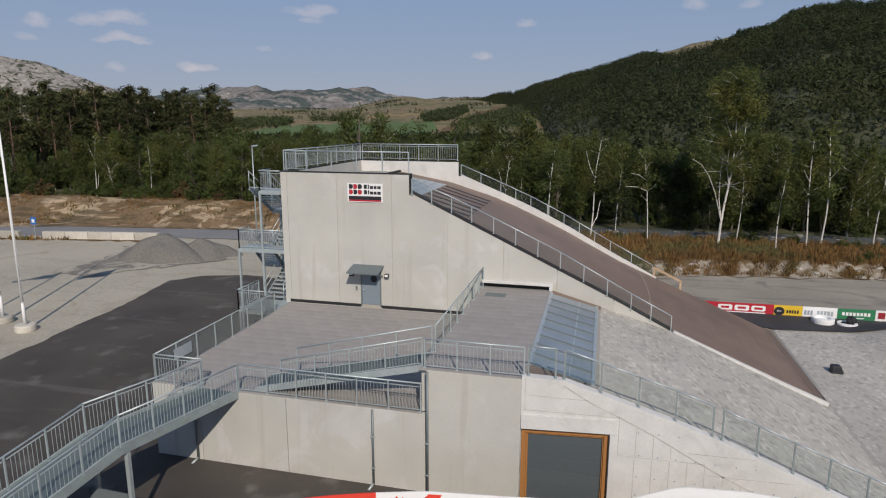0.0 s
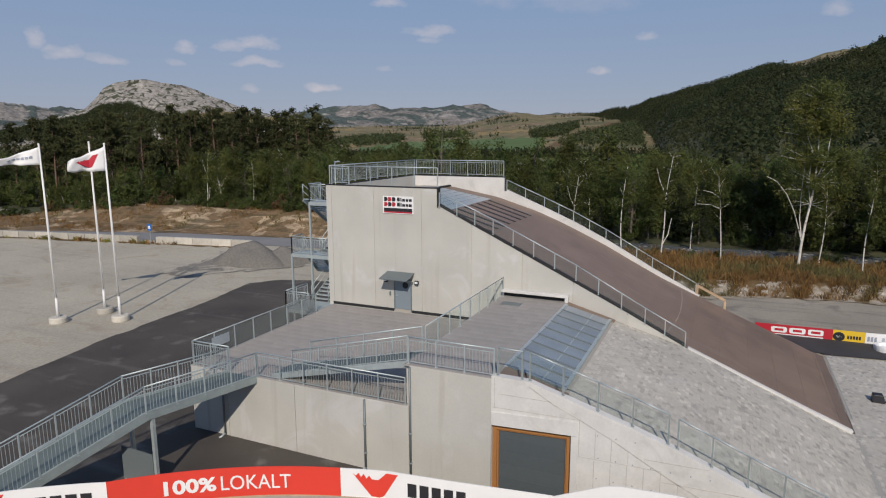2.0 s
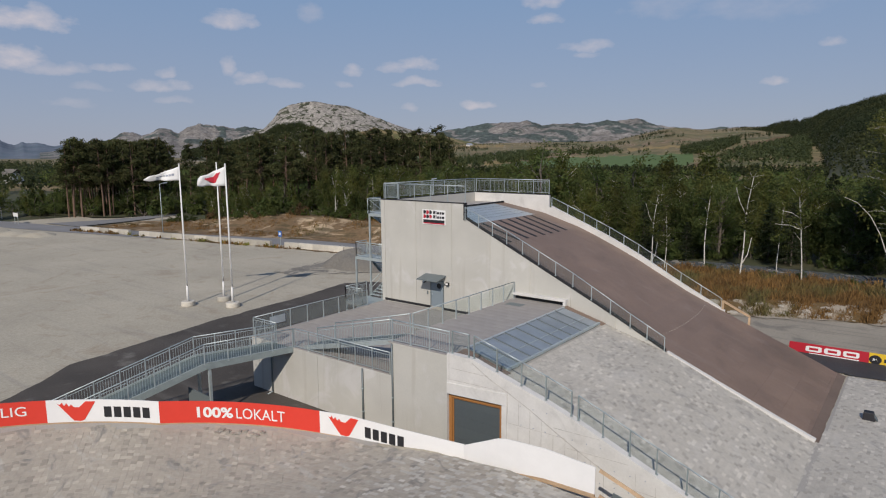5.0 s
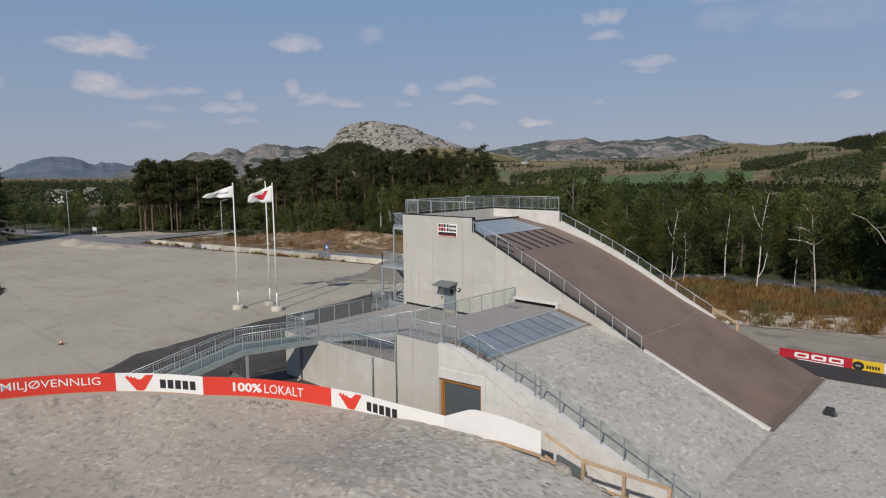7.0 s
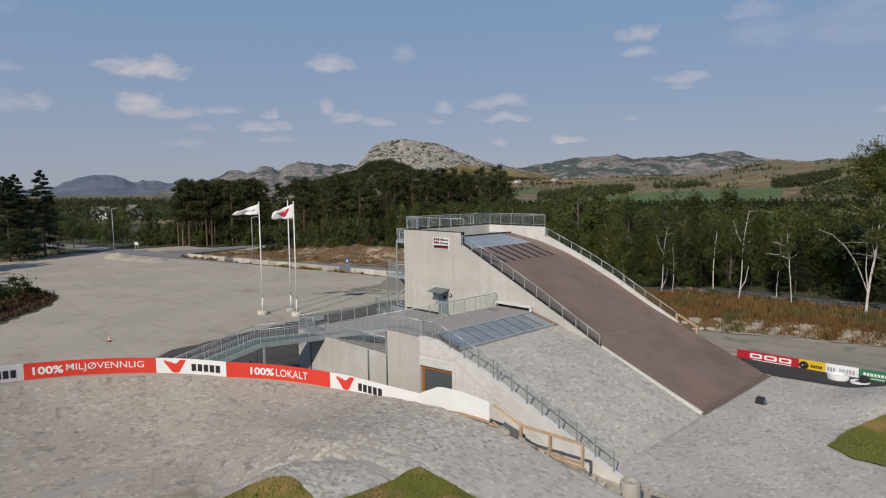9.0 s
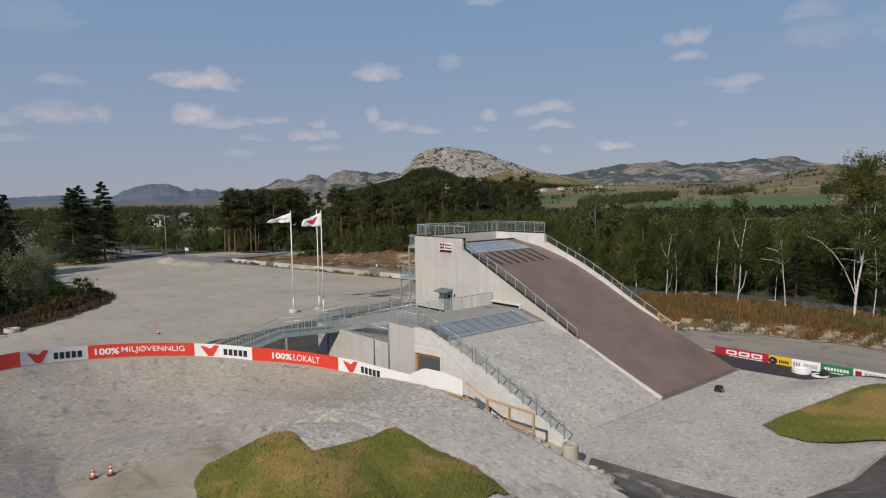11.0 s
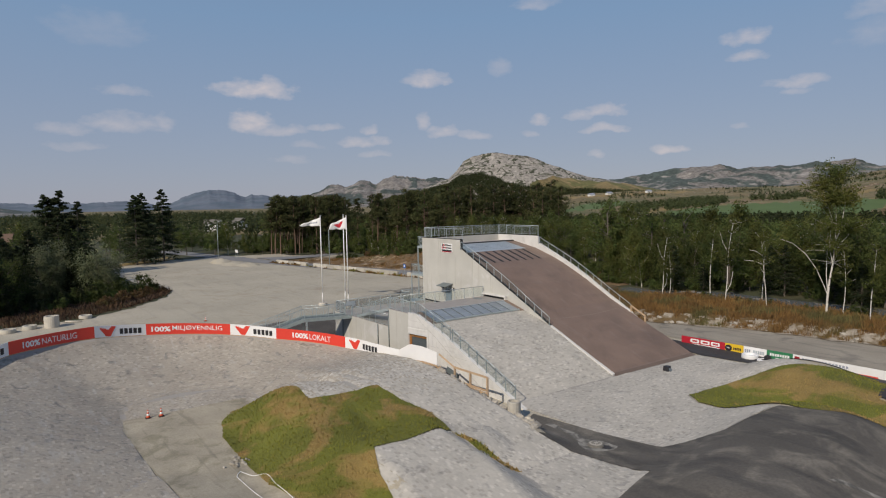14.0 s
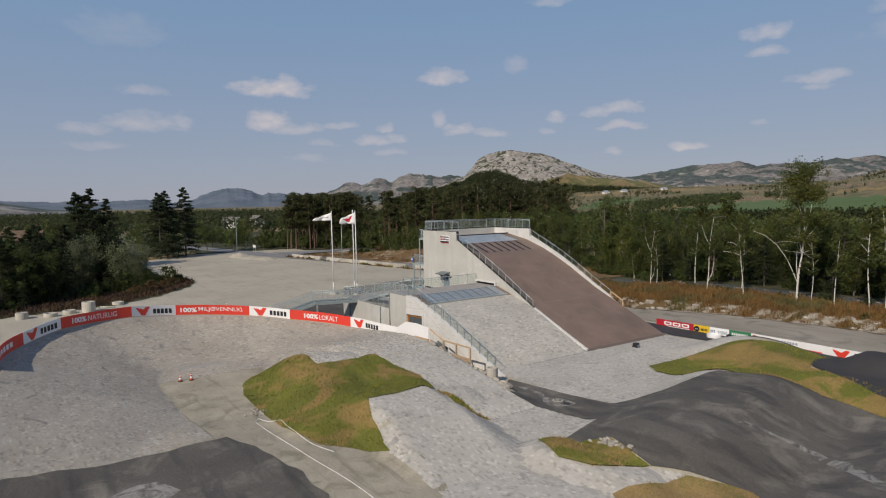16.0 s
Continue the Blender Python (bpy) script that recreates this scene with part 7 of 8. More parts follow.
def leaves(centres, spread_, count, size, seed, flat=1.0):
    """Many small leaf faces round the clump centres."""
    g = np.random.default_rng(seed)
    c = np.repeat(np.asarray(centres, float), count, 0)
    s = np.repeat(np.broadcast_to(np.asarray(spread_, float), (len(centres),)), count)
    p = c + g.normal(size=c.shape) * s[:, None] * np.array([1, 1, flat]) * 0.55
    n = len(p)
    # faces turned outwards and upwards, as leaves hold themselves to the light
    out = p - c
    out /= np.linalg.norm(out, axis=1)[:, None] + 1e-6
    face = out * 0.75 + np.array([0, 0, 0.45]) + g.normal(size=(n, 3)) * 0.5
    a = np.cross(face, g.normal(size=(n, 3)))
    a /= np.linalg.norm(a, axis=1)[:, None]
    b = np.cross(face, a)
    b /= np.linalg.norm(b, axis=1)[:, None]
    k = (size * (0.6 + 0.8 * g.random(n)))[:, None]
    v = np.stack([p - a * k * 0.5 - b * k * 0.24, p - a * k * 0.5 + b * k * 0.24, p + a * k * 0.6], 1)
    return v.reshape(-1, 3)


def leaf_mesh(name, v, mat, corners=3):
    return fast_mesh(name, v, np.arange(len(v)).reshape(-1, corners), mat)


def limb(s, pts, r0, r1, n=5):
    for i, (p, q) in enumerate(zip(pts, pts[1:])):
        k = len(pts) - 1
        s.rod(p, q, r0 + (r1 - r0) * i / k, r0 + (r1 - r0) * (i + 1) / k, n, cap=False)


def wander(g, p, d, length, n, bend):
    out, p, d = [Vector(p)], Vector(p), Vector(d).normalized()
    for _ in range(n):
        d = (d + Vector((g.uniform(-bend, bend), g.uniform(-bend, bend), g.uniform(-bend, bend) * 0.6))).normalized()
        p = p + d * (length / n)
        out.append(p.copy())
    return out


def make_tree(kind, h, seed):
    """Trunk shape and leaf places of one tree, standing at the origin."""
    g = random.Random(seed)
    s, centres, sizes = Shape(), [], []
    if kind == "pine":
        trunk = wander(g, (0, 0, -0.2), (g.uniform(-.03, .03), g.uniform(-.03, .03), 1), h * 0.97, 7, 0.035)
        limb(s, trunk, 0.012 * h, 0.003 * h, 7)
        for i in range(30):
            t = 0.40 + 0.60 * i / 30 * 0.98
            p = trunk[0].lerp(trunk[-1], t)
            a = g.uniform(0, 6.28)
            reach = h * 0.15 * (1.08 - (t - 0.5) * 1.7) * g.uniform(0.6, 1.25)
            e = p + Vector((math.cos(a) * reach, math.sin(a) * reach, reach * g.uniform(0.0, 0.5)))
            limb(s, [p, e], 0.0035 * h, 0.0012 * h, 3)
            centres += [e, p.lerp(e, 0.62)]
            sizes += [h * 0.046 * g.uniform(.7, 1.3), h * 0.034]
        for i in range(5):  # dead snags
            p = trunk[0].lerp(trunk[-1], g.uniform(0.25, 0.5))
            a = g.uniform(0, 6.28)
            limb(s, [p, p + Vector((math.cos(a), math.sin(a), 0.1)) * g.uniform(0.6, 1.4)], 0.03, 0.012, 4)
        return s, leaves(centres, sizes, 62, 0.33, seed, 0.5), "bark", "pineneedle"
    if kind == "spruce":
        s.rod((0, 0, -0.2), (0, 0, h * 0.98), 0.013 * h, 0.002 * h, 7, cap=False)
        for i in range(126):  # whorls of drooping branches
            t = 0.09 + 0.90 * (i / 126) ** 0.9 + g.uniform(-0.022, 0.012)
            reach = h * 0.295 * (1 - t) ** 0.75 * g.uniform(0.6, 1.2) + 0.2
            a = g.uniform(0, 6.28)
            p = Vector((0, 0, h * t))
            e = p + Vector((math.cos(a) * reach, math.sin(a) * reach, (-0.22 + 0.3 * t) * reach))
            limb(s, [p, e], 0.035, 0.01, 3)
            for u in (0.35, 0.6, 0.82, 1.0):
                centres.append(p.lerp(e, u) - Vector((0, 0, 0.05 * reach)))
                sizes.append(0.10 + 0.145 * reach)
        return s, leaves(centres, sizes, 20, 0.36, seed, 0.45), "greybark", "spruceneedle"
    if kind == "birch":
        trunk = wander(g, (0, 0, -0.2), (g.uniform(-.06, .06), g.uniform(-.06, .06), 1), h * 0.95, 8, 0.07)
        limb(s, trunk, 0.011 * h, 0.002 * h, 7)
        for i in range(40):
            t = 0.12 + 0.86 * i / 40
            k = t * 8
            p = trunk[int(k)].lerp(trunk[min(int(k) + 1, 8)], k % 1)
            a = g.uniform(0, 6.28)
            reach = h * 0.22 * (1.05 - 0.75 * abs(t - 0.42) * 1.6) * g.uniform(0.5, 1.2)
            br = wander(g, p, (math.cos(a), math.sin(a), g.uniform(0.5, 1.3)), reach, 3, 0.25)
            limb(s, br, 0.004 * h, 0.0012 * h, 3)
            for q in br[1:]:
                centres.append(q + Vector((0, 0, -0.15)))
                sizes.append(h * 0.06 * g.uniform(.7, 1.3))
        return s, leaves(centres, sizes, 46, 0.27, seed, 1.35), "birchbark" if seed in (6, 8) else "greybark", "birchleaf"
    if kind == "bigbirch":
        trunk = [Vector(p) for p in ((0, 0, -0.3), (0.1, 0, 2.2), (0.3, 0, 4.4), (0.6, 0.1, 6.6), (0.8, 0, 8.8), (0.85, 0.1, 11.5), (0.75, 0, 14.5), (0.8, 0, h * 0.95))]
        limb(s, trunk, 0.155, 0.035, 8)
        forks = [[(0.2, 0, 2.2), (-0.3, -0.4, 3.9), (-0.9, -1.0, 5.8), (-1.8, -1.9, 7.7), (-2.9, -3.1, 9.1), (-4.0, -4.2, 9.7)], [(0.15, 0, 2.4), (-0.25, 0.3, 5.0), (-0.3, 0.5, 8.0), (-0.2, 0.4, 11.0)],
                 [(0.6, 0, 6.6), (0.2, -0.2, 8.6), (0.3, 0, 11.0)], [(0.8, 0, 9.0), (1.6, -0.3, 11.4), (1.9, 0, 14.5)], [(0.8, 0, 11.0), (-0.2, 0.3, 13.5), (-0.6, 0.2, 16.4)], [(0.7, 0, 8.4), (1.9, 0.4, 9.8), (2.7, 0.2, 11.0)]]
        for f in forks:
            limb(s, [Vector(p) for p in f], 0.066, 0.024, 6)
        for i in range(150):
            src = g.choice([trunk[3:]] * 5 + [[Vector(p) for p in f[2:]] for f in forks[1:]] + [[Vector(p) for p in forks[3]], [Vector(p) for p in forks[4]]])
            p = g.choice(src)
            a = g.uniform(0, 6.28)
            br = wander(g, p, (math.cos(a), math.sin(a), g.uniform(-0.2, 0.9)), g.uniform(1.0, 3.1), 4, 0.3)
            limb(s, br, 0.035, 0.01, 3)
            for q in br[1:]:
                if q.z > 7.0 and g.random() < (0.35 if q.z < 10.5 else 0.9):
                    centres.append(q)
                    sizes.append(g.uniform(0.35, 0.75))
        for f in forks[:1]:
            for q in f[2:]:
                centres.append(Vector(q) + Vector((0.2, 0, 0.3)))
                sizes.append(0.8)
        return s, leaves(centres, sizes, 44, 0.25, seed, 1.5), "birchbark", "birchleaf"
    if kind == "bare":  # thin, nearly leafless birch
        trunk = wander(g, (0, 0, -0.2), (g.uniform(-.06, .06), g.uniform(-.06, .06), 1), h * 0.95, 8, 0.06)
        limb(s, trunk, 0.0074 * h, 0.0025 * h, 6)
        if seed == 17:  # forked near the foot and again above
            limb(s, [trunk[1], trunk[1] + Vector((0.5, 0, 1.0)), trunk[1] + Vector((0.75, 0, 2.6))], 0.055, 0.03, 5)
            limb(s, [trunk[5], trunk[5] + Vector((-0.6, 0, 1.2)), trunk[5] + Vector((-1.0, 0, 2.6))], 0.04, 0.015, 5)
        if seed == 18:  # two limbs to one side
            limb(s, [trunk[5], trunk[5] + Vector((-1.2, 0, 0.5)), trunk[5] + Vector((-2.8, 0, 0.6))], 0.06, 0.02, 5)
            limb(s, [trunk[6], trunk[6] + Vector((-1.0, 0, 0.7)), trunk[6] + Vector((-2.0, 0, 0.9))], 0.05, 0.02, 5)
        for i in range(14):
            p = g.choice(trunk[4:])
            a = g.uniform(0, 6.28)
            br = wander(g, p, (math.cos(a), math.sin(a), g.uniform(0.4, 1.3)), h * g.uniform(0.06, 0.14), 3, 0.25)
            limb(s, br, 0.0025 * h, 0.001 * h, 3)
            if i % 3:
                centres += [br[-1], br[1]]
                sizes += [h * 0.05, h * 0.04]
        return s, leaves(centres, sizes, 34, 0.3, seed, 1.3), "birchbark", "birchleaf"
    if kind in ("bush", "rust"):
        for i in range(6):
            a = g.uniform(0, 6.28)
            br = wander(g, (0, 0, -0.1), (math.cos(a) * 0.6, math.sin(a) * 0.6, 1), h * g.uniform(0.6, 0.95), 3, 0.2)
            limb(s, br, 0.04, 0.012, 4)
        for i in range(26):
            a, r = g.uniform(0, 6.28), h * 0.55 * math.sqrt(g.random())
            z = h * (0.12 + 0.75 * g.random() * (1 - (r / (h * 0.62)) ** 2))
            centres.append((math.cos(a) * r, math.sin(a) * r, z))
            sizes.append(h * 0.14)
        return s, leaves(centres, sizes, 54, 0.24, seed, 0.9), "greybark", "rustleaf" if kind == "rust" else "broadleaf"
    if kind == "willow":  # several stems from the ground, pale leaves
        for i in range(7):
            a = g.uniform(0, 6.28)
            br = wander(g, (0, 0, -0.1), (math.cos(a) * 0.35, math.sin(a) * 0.35, 1), h * g.uniform(0.7, 0.95), 5, 0.14)
            limb(s, br, 0.05, 0.012, 5)
            for q in br[1:]:
                for m in range(5):
                    centres.append(q + Vector((g.gauss(0, 0.5), g.gauss(0, 0.5), g.gauss(0, 0.35))))
                    sizes.append(h * 0.075)
        return s, leaves(centres, sizes, 30, 0.22, seed, 1.0), "greybark", "willowleaf"
    # round-headed broadleaf tree
    trunk = wander(g, (0, 0, -0.2), (0, 0, 1), h * 0.75, 5, 0.1)
    limb(s, trunk, 0.018 * h, 0.006 * h, 7)
    for i in range(30):
        t = g.uniform(0.22, 1.0)
        p = trunk[0].lerp(trunk[-1], t)
        a = g.uniform(0, 6.28)
        reach = h * 0.30 * math.sin(min(1, 0.25 + t * 0.75) * 2.4) * g.uniform(0.6, 1.15)
        e = p + Vector((math.cos(a) * reach, math.sin(a) * reach, h * 0.22 * g.uniform(0.1, 1)))
        limb(s, [p, e], 0.005 * h, 0.002 * h, 3)
        centres += [e, p.lerp(e, 0.6)]
        sizes += [h * 0.075 * g.uniform(.8, 1.3), h * 0.07]
    return s, leaves(centres, sizes, 60, 0.28, seed, 0.9), "greybark", "broadleaf"


LABELS = dict(pine="tall Scots pine with a bare reddish trunk", birch="slender white-stemmed birch in green leaf", spruce="dark conical spruce tree", broad="bushy dark green broadleaf tree",
              bush="dense green shrub at the wood edge", rust="rust-brown shrub at the edge of the trees", willow="pale grey-green willow with many stems", bare="thin white birch stem with few leaves", bigbirch="large forked white birch above the wood")
STOCK = {}
for kind, variants in (("pine", ((17, 1), (18, 2), (16, 3), (18.5, 4))), ("birch", ((12, 5), (13, 6), (11, 7), (12.5, 8))), ("spruce", ((18, 9), (16, 10))), ("broad", ((10, 11), (11, 12), (9, 13), (10.5, 14))), ("bush", ((3, 15), (2.6, 16))), ("bare", ((10, 17), (11, 18), (9, 19))), ("bigbirch", ((18.4, 20),)), ("willow", ((6.5, 21), (7.0, 22))), ("rust", ((2.2, 23), (1.8, 24)))):
    STOCK[kind] = []
    for h, seed in variants:
        s, lv, bark, leaf = make_tree(kind, h, seed)
        tm = bpy.data.meshes.new("trunk")
        tm.from_pydata(s.v, [], s.f)
        tm.polygons.foreach_set("use_smooth", [True] * len(tm.polygons))
        tm.materials.append(M[bark])
        v = lv.reshape(-1, 3, 3)[::2]  # sparser crown of larger leaf faces for far trees
        mid_ = v.mean(1, keepdims=True)
        STOCK[kind].append((h, tm, leaf_mesh("crown", lv, leaf), leaf_mesh("crown", (mid_ + (v - mid_) * 1.36).reshape(-1, 3), leaf)))
tg = random.Random(77)


def plant(kind, x, y, h=None, variant=None, turn=None):
    """A tree of that kind on the land, scaled to the height h."""
    h0, tm, near_crown, far_crown = tg.choice(STOCK[kind]) if variant is None else STOCK[kind][variant]
    cm = far_crown if (h and h < 12 if kind == "spruce" else y > 53.5 or x < -64) else near_crown
    k = (h / h0) if h else tg.uniform(0.88, 1.12)
    root = thing({"bush": "shrub", "rust": "shrub"}.get(kind, kind + "_tree" if kind in ("pine", "spruce", "birch") else {"broad": "broadleaf_tree", "bare": "birch_tree", "bigbirch": "birch_tree", "willow": "willow_tree"}.get(kind, "tree")), (0, 0, 0), LABELS[kind], "shrub" if kind in ("bush", "rust") else "tree", {"pine": "pines", "birch": "birches", "bare": "birches", "bigbirch": "birches", "spruce": "spruces", "broad": "broadleaf trees", "bush": "shrubs", "rust": "shrubs", "willow": "willows"}[kind])
    root.matrix_basis = pose(x, y, float(height(x, y)), 0, 0, tg.uniform(0, 360) if turn is None else turn) @ Matrix.Scale(k, 4)
    for nm, me in (("trunk", tm), ("crown", cm)):
        o = new(nm, me)
        o.parent = root


# birches at the edge of the wood behind the ramp
plant("bigbirch", 30.3, 38.4, 17.4, 0, 0)
for x, y, h, v, turn in ((17.0, 39.0, 11.5, 0, 20), (23.1, 38.3, 9.5, 1, 15), (32.1, 38.5, 8.5, 2, 0), (35.6, 36.9, 9.0, 2, 90), (38.8, 38.5, 12.0, 2, 200), (40.3, 39.0, 12.5, 2, 300), (45.5, 40.0, 9.5, 2, 40), (12.0, 43.5, 10.5, 2, 120), (7.2, 38.5, 9.5, 0, 35), (9.2, 37.5, 7.0, 2, 10), (19.8, 43.5, 8.0, 2, 70), (-57, 47.5, 9.5, 0, 0), (-48, 48.5, 8.0, 2, 50)):
    plant("bare", x, y, h, v, turn)
plant("birch", 33.2, 47.6, 11)
for i in range(14):
    plant("bush", 8 + 40 * (i + tg.random()) / 14, tg.uniform(38.6, 40.4), tg.uniform(0.6, 1.7))
for i in range(92):
    x = -6 + 100 * (i + tg.random()) / 92
    plant(tg.choice(["birch", "birch", "broad", "birch", "broad"]), x, tg.uniform(47.0, 56), tg.uniform(7.6, 11.4))
for i in range(46):
    x = -6 + 110 * (i + tg.random()) / 46
    plant("bush", x, tg.uniform(47.2, 53), tg.uniform(2.0, 4.2))
for i in range(64):
    x = -14 + 130 * (i + tg.random()) / 64
    plant(tg.choice(["birch", "broad", "broad", "pine", "spruce", "birch"]), x, tg.uniform(59.5, 76), tg.uniform(9.6, 12.8))
for i in range(16):
    plant("spruce", -4 + 88 * (i + tg.random()) / 16, tg.uniform(46.6, 51), tg.uniform(4.5, 9))
for i in range(12):  # green shrubs on the dry bank
    x = 36 + 22 * (i + tg.random()) / 12
    plant("bush", x, float(bank_foot(x)) + tg.uniform(1.4, 4.5), tg.uniform(0.5, 1.3))
# taller trees straight behind the tower
for x, y, h in ((-17, 55, 15.5), (-13, 60, 15), (-8, 57, 14.5), (-4, 61, 15), (1, 60, 14.5), (6, 62, 15), (-20, 62, 14)):
    plant(tg.choice(["birch", "broad", "birch"]), x, y, h)
for i in range(74):
    x = -66 + 60 * (i + tg.random()) / 74
    plant(tg.choice(["birch", "broad", "birch"]), x, tg.uniform(48.5, 64), tg.uniform(7.5, 10.5))
for i in range(30):
    plant("bush", tg.uniform(-66, -8), tg.uniform(48.5, 53), tg.uniform(1.8, 3.6))
for i in range(26):
    plant(tg.choice(["birch", "broad"]), tg.uniform(-50, -10), tg.uniform(66, 84), tg.uniform(9.5, 11.5))
for i in range(64):  # low growth spilling over the sandy bank
    u = (i + tg.random()) / 64
    x = -98 + 90 * u
    y = float(np.interp(x, [-102, -88, -66, -40, -20, -7], [34.5, 43.5, 47.5, 48.8, 50, 49])) + tg.uniform(-1.6, 1.6)
    plant("rust" if tg.random() < 0.15 else "bush", x, y, tg.uniform(0.9, 3.2))
# pine stand beyond the road
edge = [(-150, 30), (-124, 36), (-112, 49), (-88, 48), (-73, 51), (-62, 60), (-52, 78)]
for i in range(120):
    t = (i + tg.random()) / 120 * (len(edge) - 1)
    k = min(int(t), len(edge) - 2)
    ex, ey = edge[k][0] + (edge[k + 1][0] - edge[k][0]) * (t - k), edge[k][1] + (edge[k + 1][1] - edge[k][1]) * (t - k)
    d = tg.uniform(2, 34)
    x, y = ex - d * 0.62, ey + d * 0.78
    if x < -118 and tg.random() < 0.5:
        plant("broad", x, y, tg.uniform(7, 10))
    else:
        plant("pine", x, y, tg.uniform(16.2, 19.4))
for i in range(70):
    t = (i + tg.random()) / 70 * (len(edge) - 1)
    k = min(int(t), len(edge) - 2)
    ex, ey = edge[k][0] + (edge[k + 1][0] - edge[k][0]) * (t - k), edge[k][1] + (edge[k + 1][1] - edge[k][1]) * (t - k)
    d = tg.uniform(-2, 16)
    plant(tg.choice(["broad", "birch", "bush", "broad"]), ex - d * 0.62, ey + d * 0.78, tg.uniform(4.0, 8.5))
# taller pines west of the side road
for i in range(40):
    u, d = (i + tg.random()) / 40, tg.uniform(0, 30)
    x, y = -123 + 7 * u - d, 26.5 + 20 * u + d * 0.42
    plant("pine", x, y, tg.uniform(17.0, 19.8))
# young trees before the pines
for i in range(60):
    t = (i + tg.random()) / 60 * (len(edge) - 1)
    k = min(int(t), len(edge) - 2)
    ex, ey = edge[k][0] + (edge[k + 1][0] - edge[k][0]) * (t - k), edge[k][1] + (edge[k + 1][1] - edge[k][1]) * (t - k)
    d = tg.uniform(-3, 4)
    plant(tg.choice(["broad", "birch", "birch", "bush"]), ex - d * 0.62, ey + d * 0.78, tg.uniform(3.5, 7.5))
# the copse beyond the banked turn
for i in range(96):
    u, d = tg.random(), tg.uniform(3, 48)
    x, y = -57 + 21 * u - d * 0.9, -22 - 28 * u - d * 0.16
    if x > -60 and (-33.5 < y < -24 or -39 < y < -34.5):
        continue  # open towards the willows
    plant(tg.choice(["broad", "spruce", "spruce", "spruce", "spruce"]), x, y, tg.uniform(6.5, 12))
for i in range(44):
    u, d = (i + tg.random()) / 44, tg.uniform(0, 4)
    plant("spruce" if u > 0.3 and tg.random() < 0.85 else "bush", -57 + 21 * u - d * 0.7, -20.5 - 30 * u - d * 0.6, tg.uniform(1.8, 4.4))
for i in range(46):
    u = (i + tg.random()) / 46
    if u < 0.3 and tg.random() < 0.7:
        continue
    plant("spruce" if u > 0.4 and tg.random() < 0.85 else "bush", -58 + 23 * u - tg.uniform(-1.0, 3.5), -19.5 - 31 * u - tg.uniform(-0.6, 2.5), tg.uniform(1.2, 2.8))
for i in range(30):
    u = (i + tg.random()) / 30
    plant("rust", -56.5 + 11 * u - tg.uniform(-0.6, 2.2), -19.0 - 9.5 * u - tg.uniform(-0.4, 1.6), tg.uniform(0.9, 2.3))
for x, y, h in ((-59.2, -28.3, 9.4), (-62, -26.2, 8.0), (-56, -27.4, 7.0), (-63.5, -35.4, 11.0), (-67, -33.4, 9.8), (-60.5, -36.6, 8.6)):
    plant("willow", x, y, h)
for x, y, h in ((-126, -3.6, 20.4), (-122, -9.5, 19.3), (-119, -11.8, 18.8), (-128, -9.0, 17.5), (-100, -33.1, 18.7), (-100, -30.4, 19.5), (-98, -27.2, 17.0), (-103, -31.6, 17.8), (-96, -31.2, 15.5), (-140, -28, 15)):
    plant("spruce", x, y, h)
for i in range(46):
    plant(tg.choice(["broad", "birch", "broad"]), tg.uniform(-230, -125), tg.uniform(-70, 18), tg.uniform(7, 11))

for i in range(54):  # hedge of bushes and young trees beyond the road
    x = -225 + 100 * (i + tg.random()) / 54
    y = 16 + (x + 125) * 0.13 + 8 + 26 * tg.random() ** 1.6
    plant(tg.choice(["broad", "birch", "bush", "broad"]), x, y, tg.uniform(3.5, 7.0))

# ---- woods too far off to count ----


def woods(name, places, seed, mat, label, size=3.2, count=18, leaf=0.5, rounded=False):
    """Many small tree crowns of leaf faces, pointed or rounded."""
    g = np.random.default_rng(seed)
    p = np.asarray(places, float)
    n = len(p)
    hgt = size * (1.6 + 1.2 * g.random(n))
    v = []
    for k in range(count):
        t = k / count
        ang, rad = g.random(n) * 6.283, (math.sqrt(1 - (1.7 * t - 0.75) ** 2) if rounded else 1 - t) * size * (0.35 + 0.4 * g.random(n))
        c = p + np.stack([np.cos(ang) * rad, np.sin(ang) * rad, hgt * (0.15 + 0.85 * t)], 1)
        face = np.stack([np.cos(ang) * 0.7, np.sin(ang) * 0.7, np.full(n, 0.45 + 0.4 * t)], 1) + g.normal(size=(n, 3)) * 0.35
        a = np.cross(face, g.normal(size=(n, 3)))
        a /= np.linalg.norm(a, axis=1)[:, None]
        b = np.cross(face, a)
        b /= np.linalg.norm(b, axis=1)[:, None]
        s = (size * leaf * (1 - 0.45 * t) * (0.7 + 0.6 * g.random(n)))[:, None]
        v.append(np.stack([c - a * s - b * s * 0.7, c - a * s + b * s * 0.7, c + a * s * 1.1], 1))
    v = np.concatenate(v).reshape(-1, 3)
    return tagged(new(name, leaf_mesh(name, v, mat)), label, "woods", kind="stuff")


def on_land(grid, n, seed, lo, hi, keep=None):
    """Random places on a ridge, between two shares of its rise."""
    g = np.random.default_rng(seed)
    R, C = grid.shape[:2]
    t, u = lo + (hi - lo) * np.sqrt(g.random(n)), g.random(n)
    r, c = t * (R - 4), u * (C - 1.001)
    i, j = np.minimum(r.astype(int), R - 2), c.astype(int)
    fr, fc = (r - i)[:, None], (c - j)[:, None]
    p = grid[i, j] * (1 - fr) * (1 - fc) + grid[i + 1, j] * fr * (1 - fc) + grid[i, j + 1] * (1 - fr) * fc + grid[i + 1, j + 1] * fr * fc
    if keep is not None:
        p = p[keep(p)]
    return p


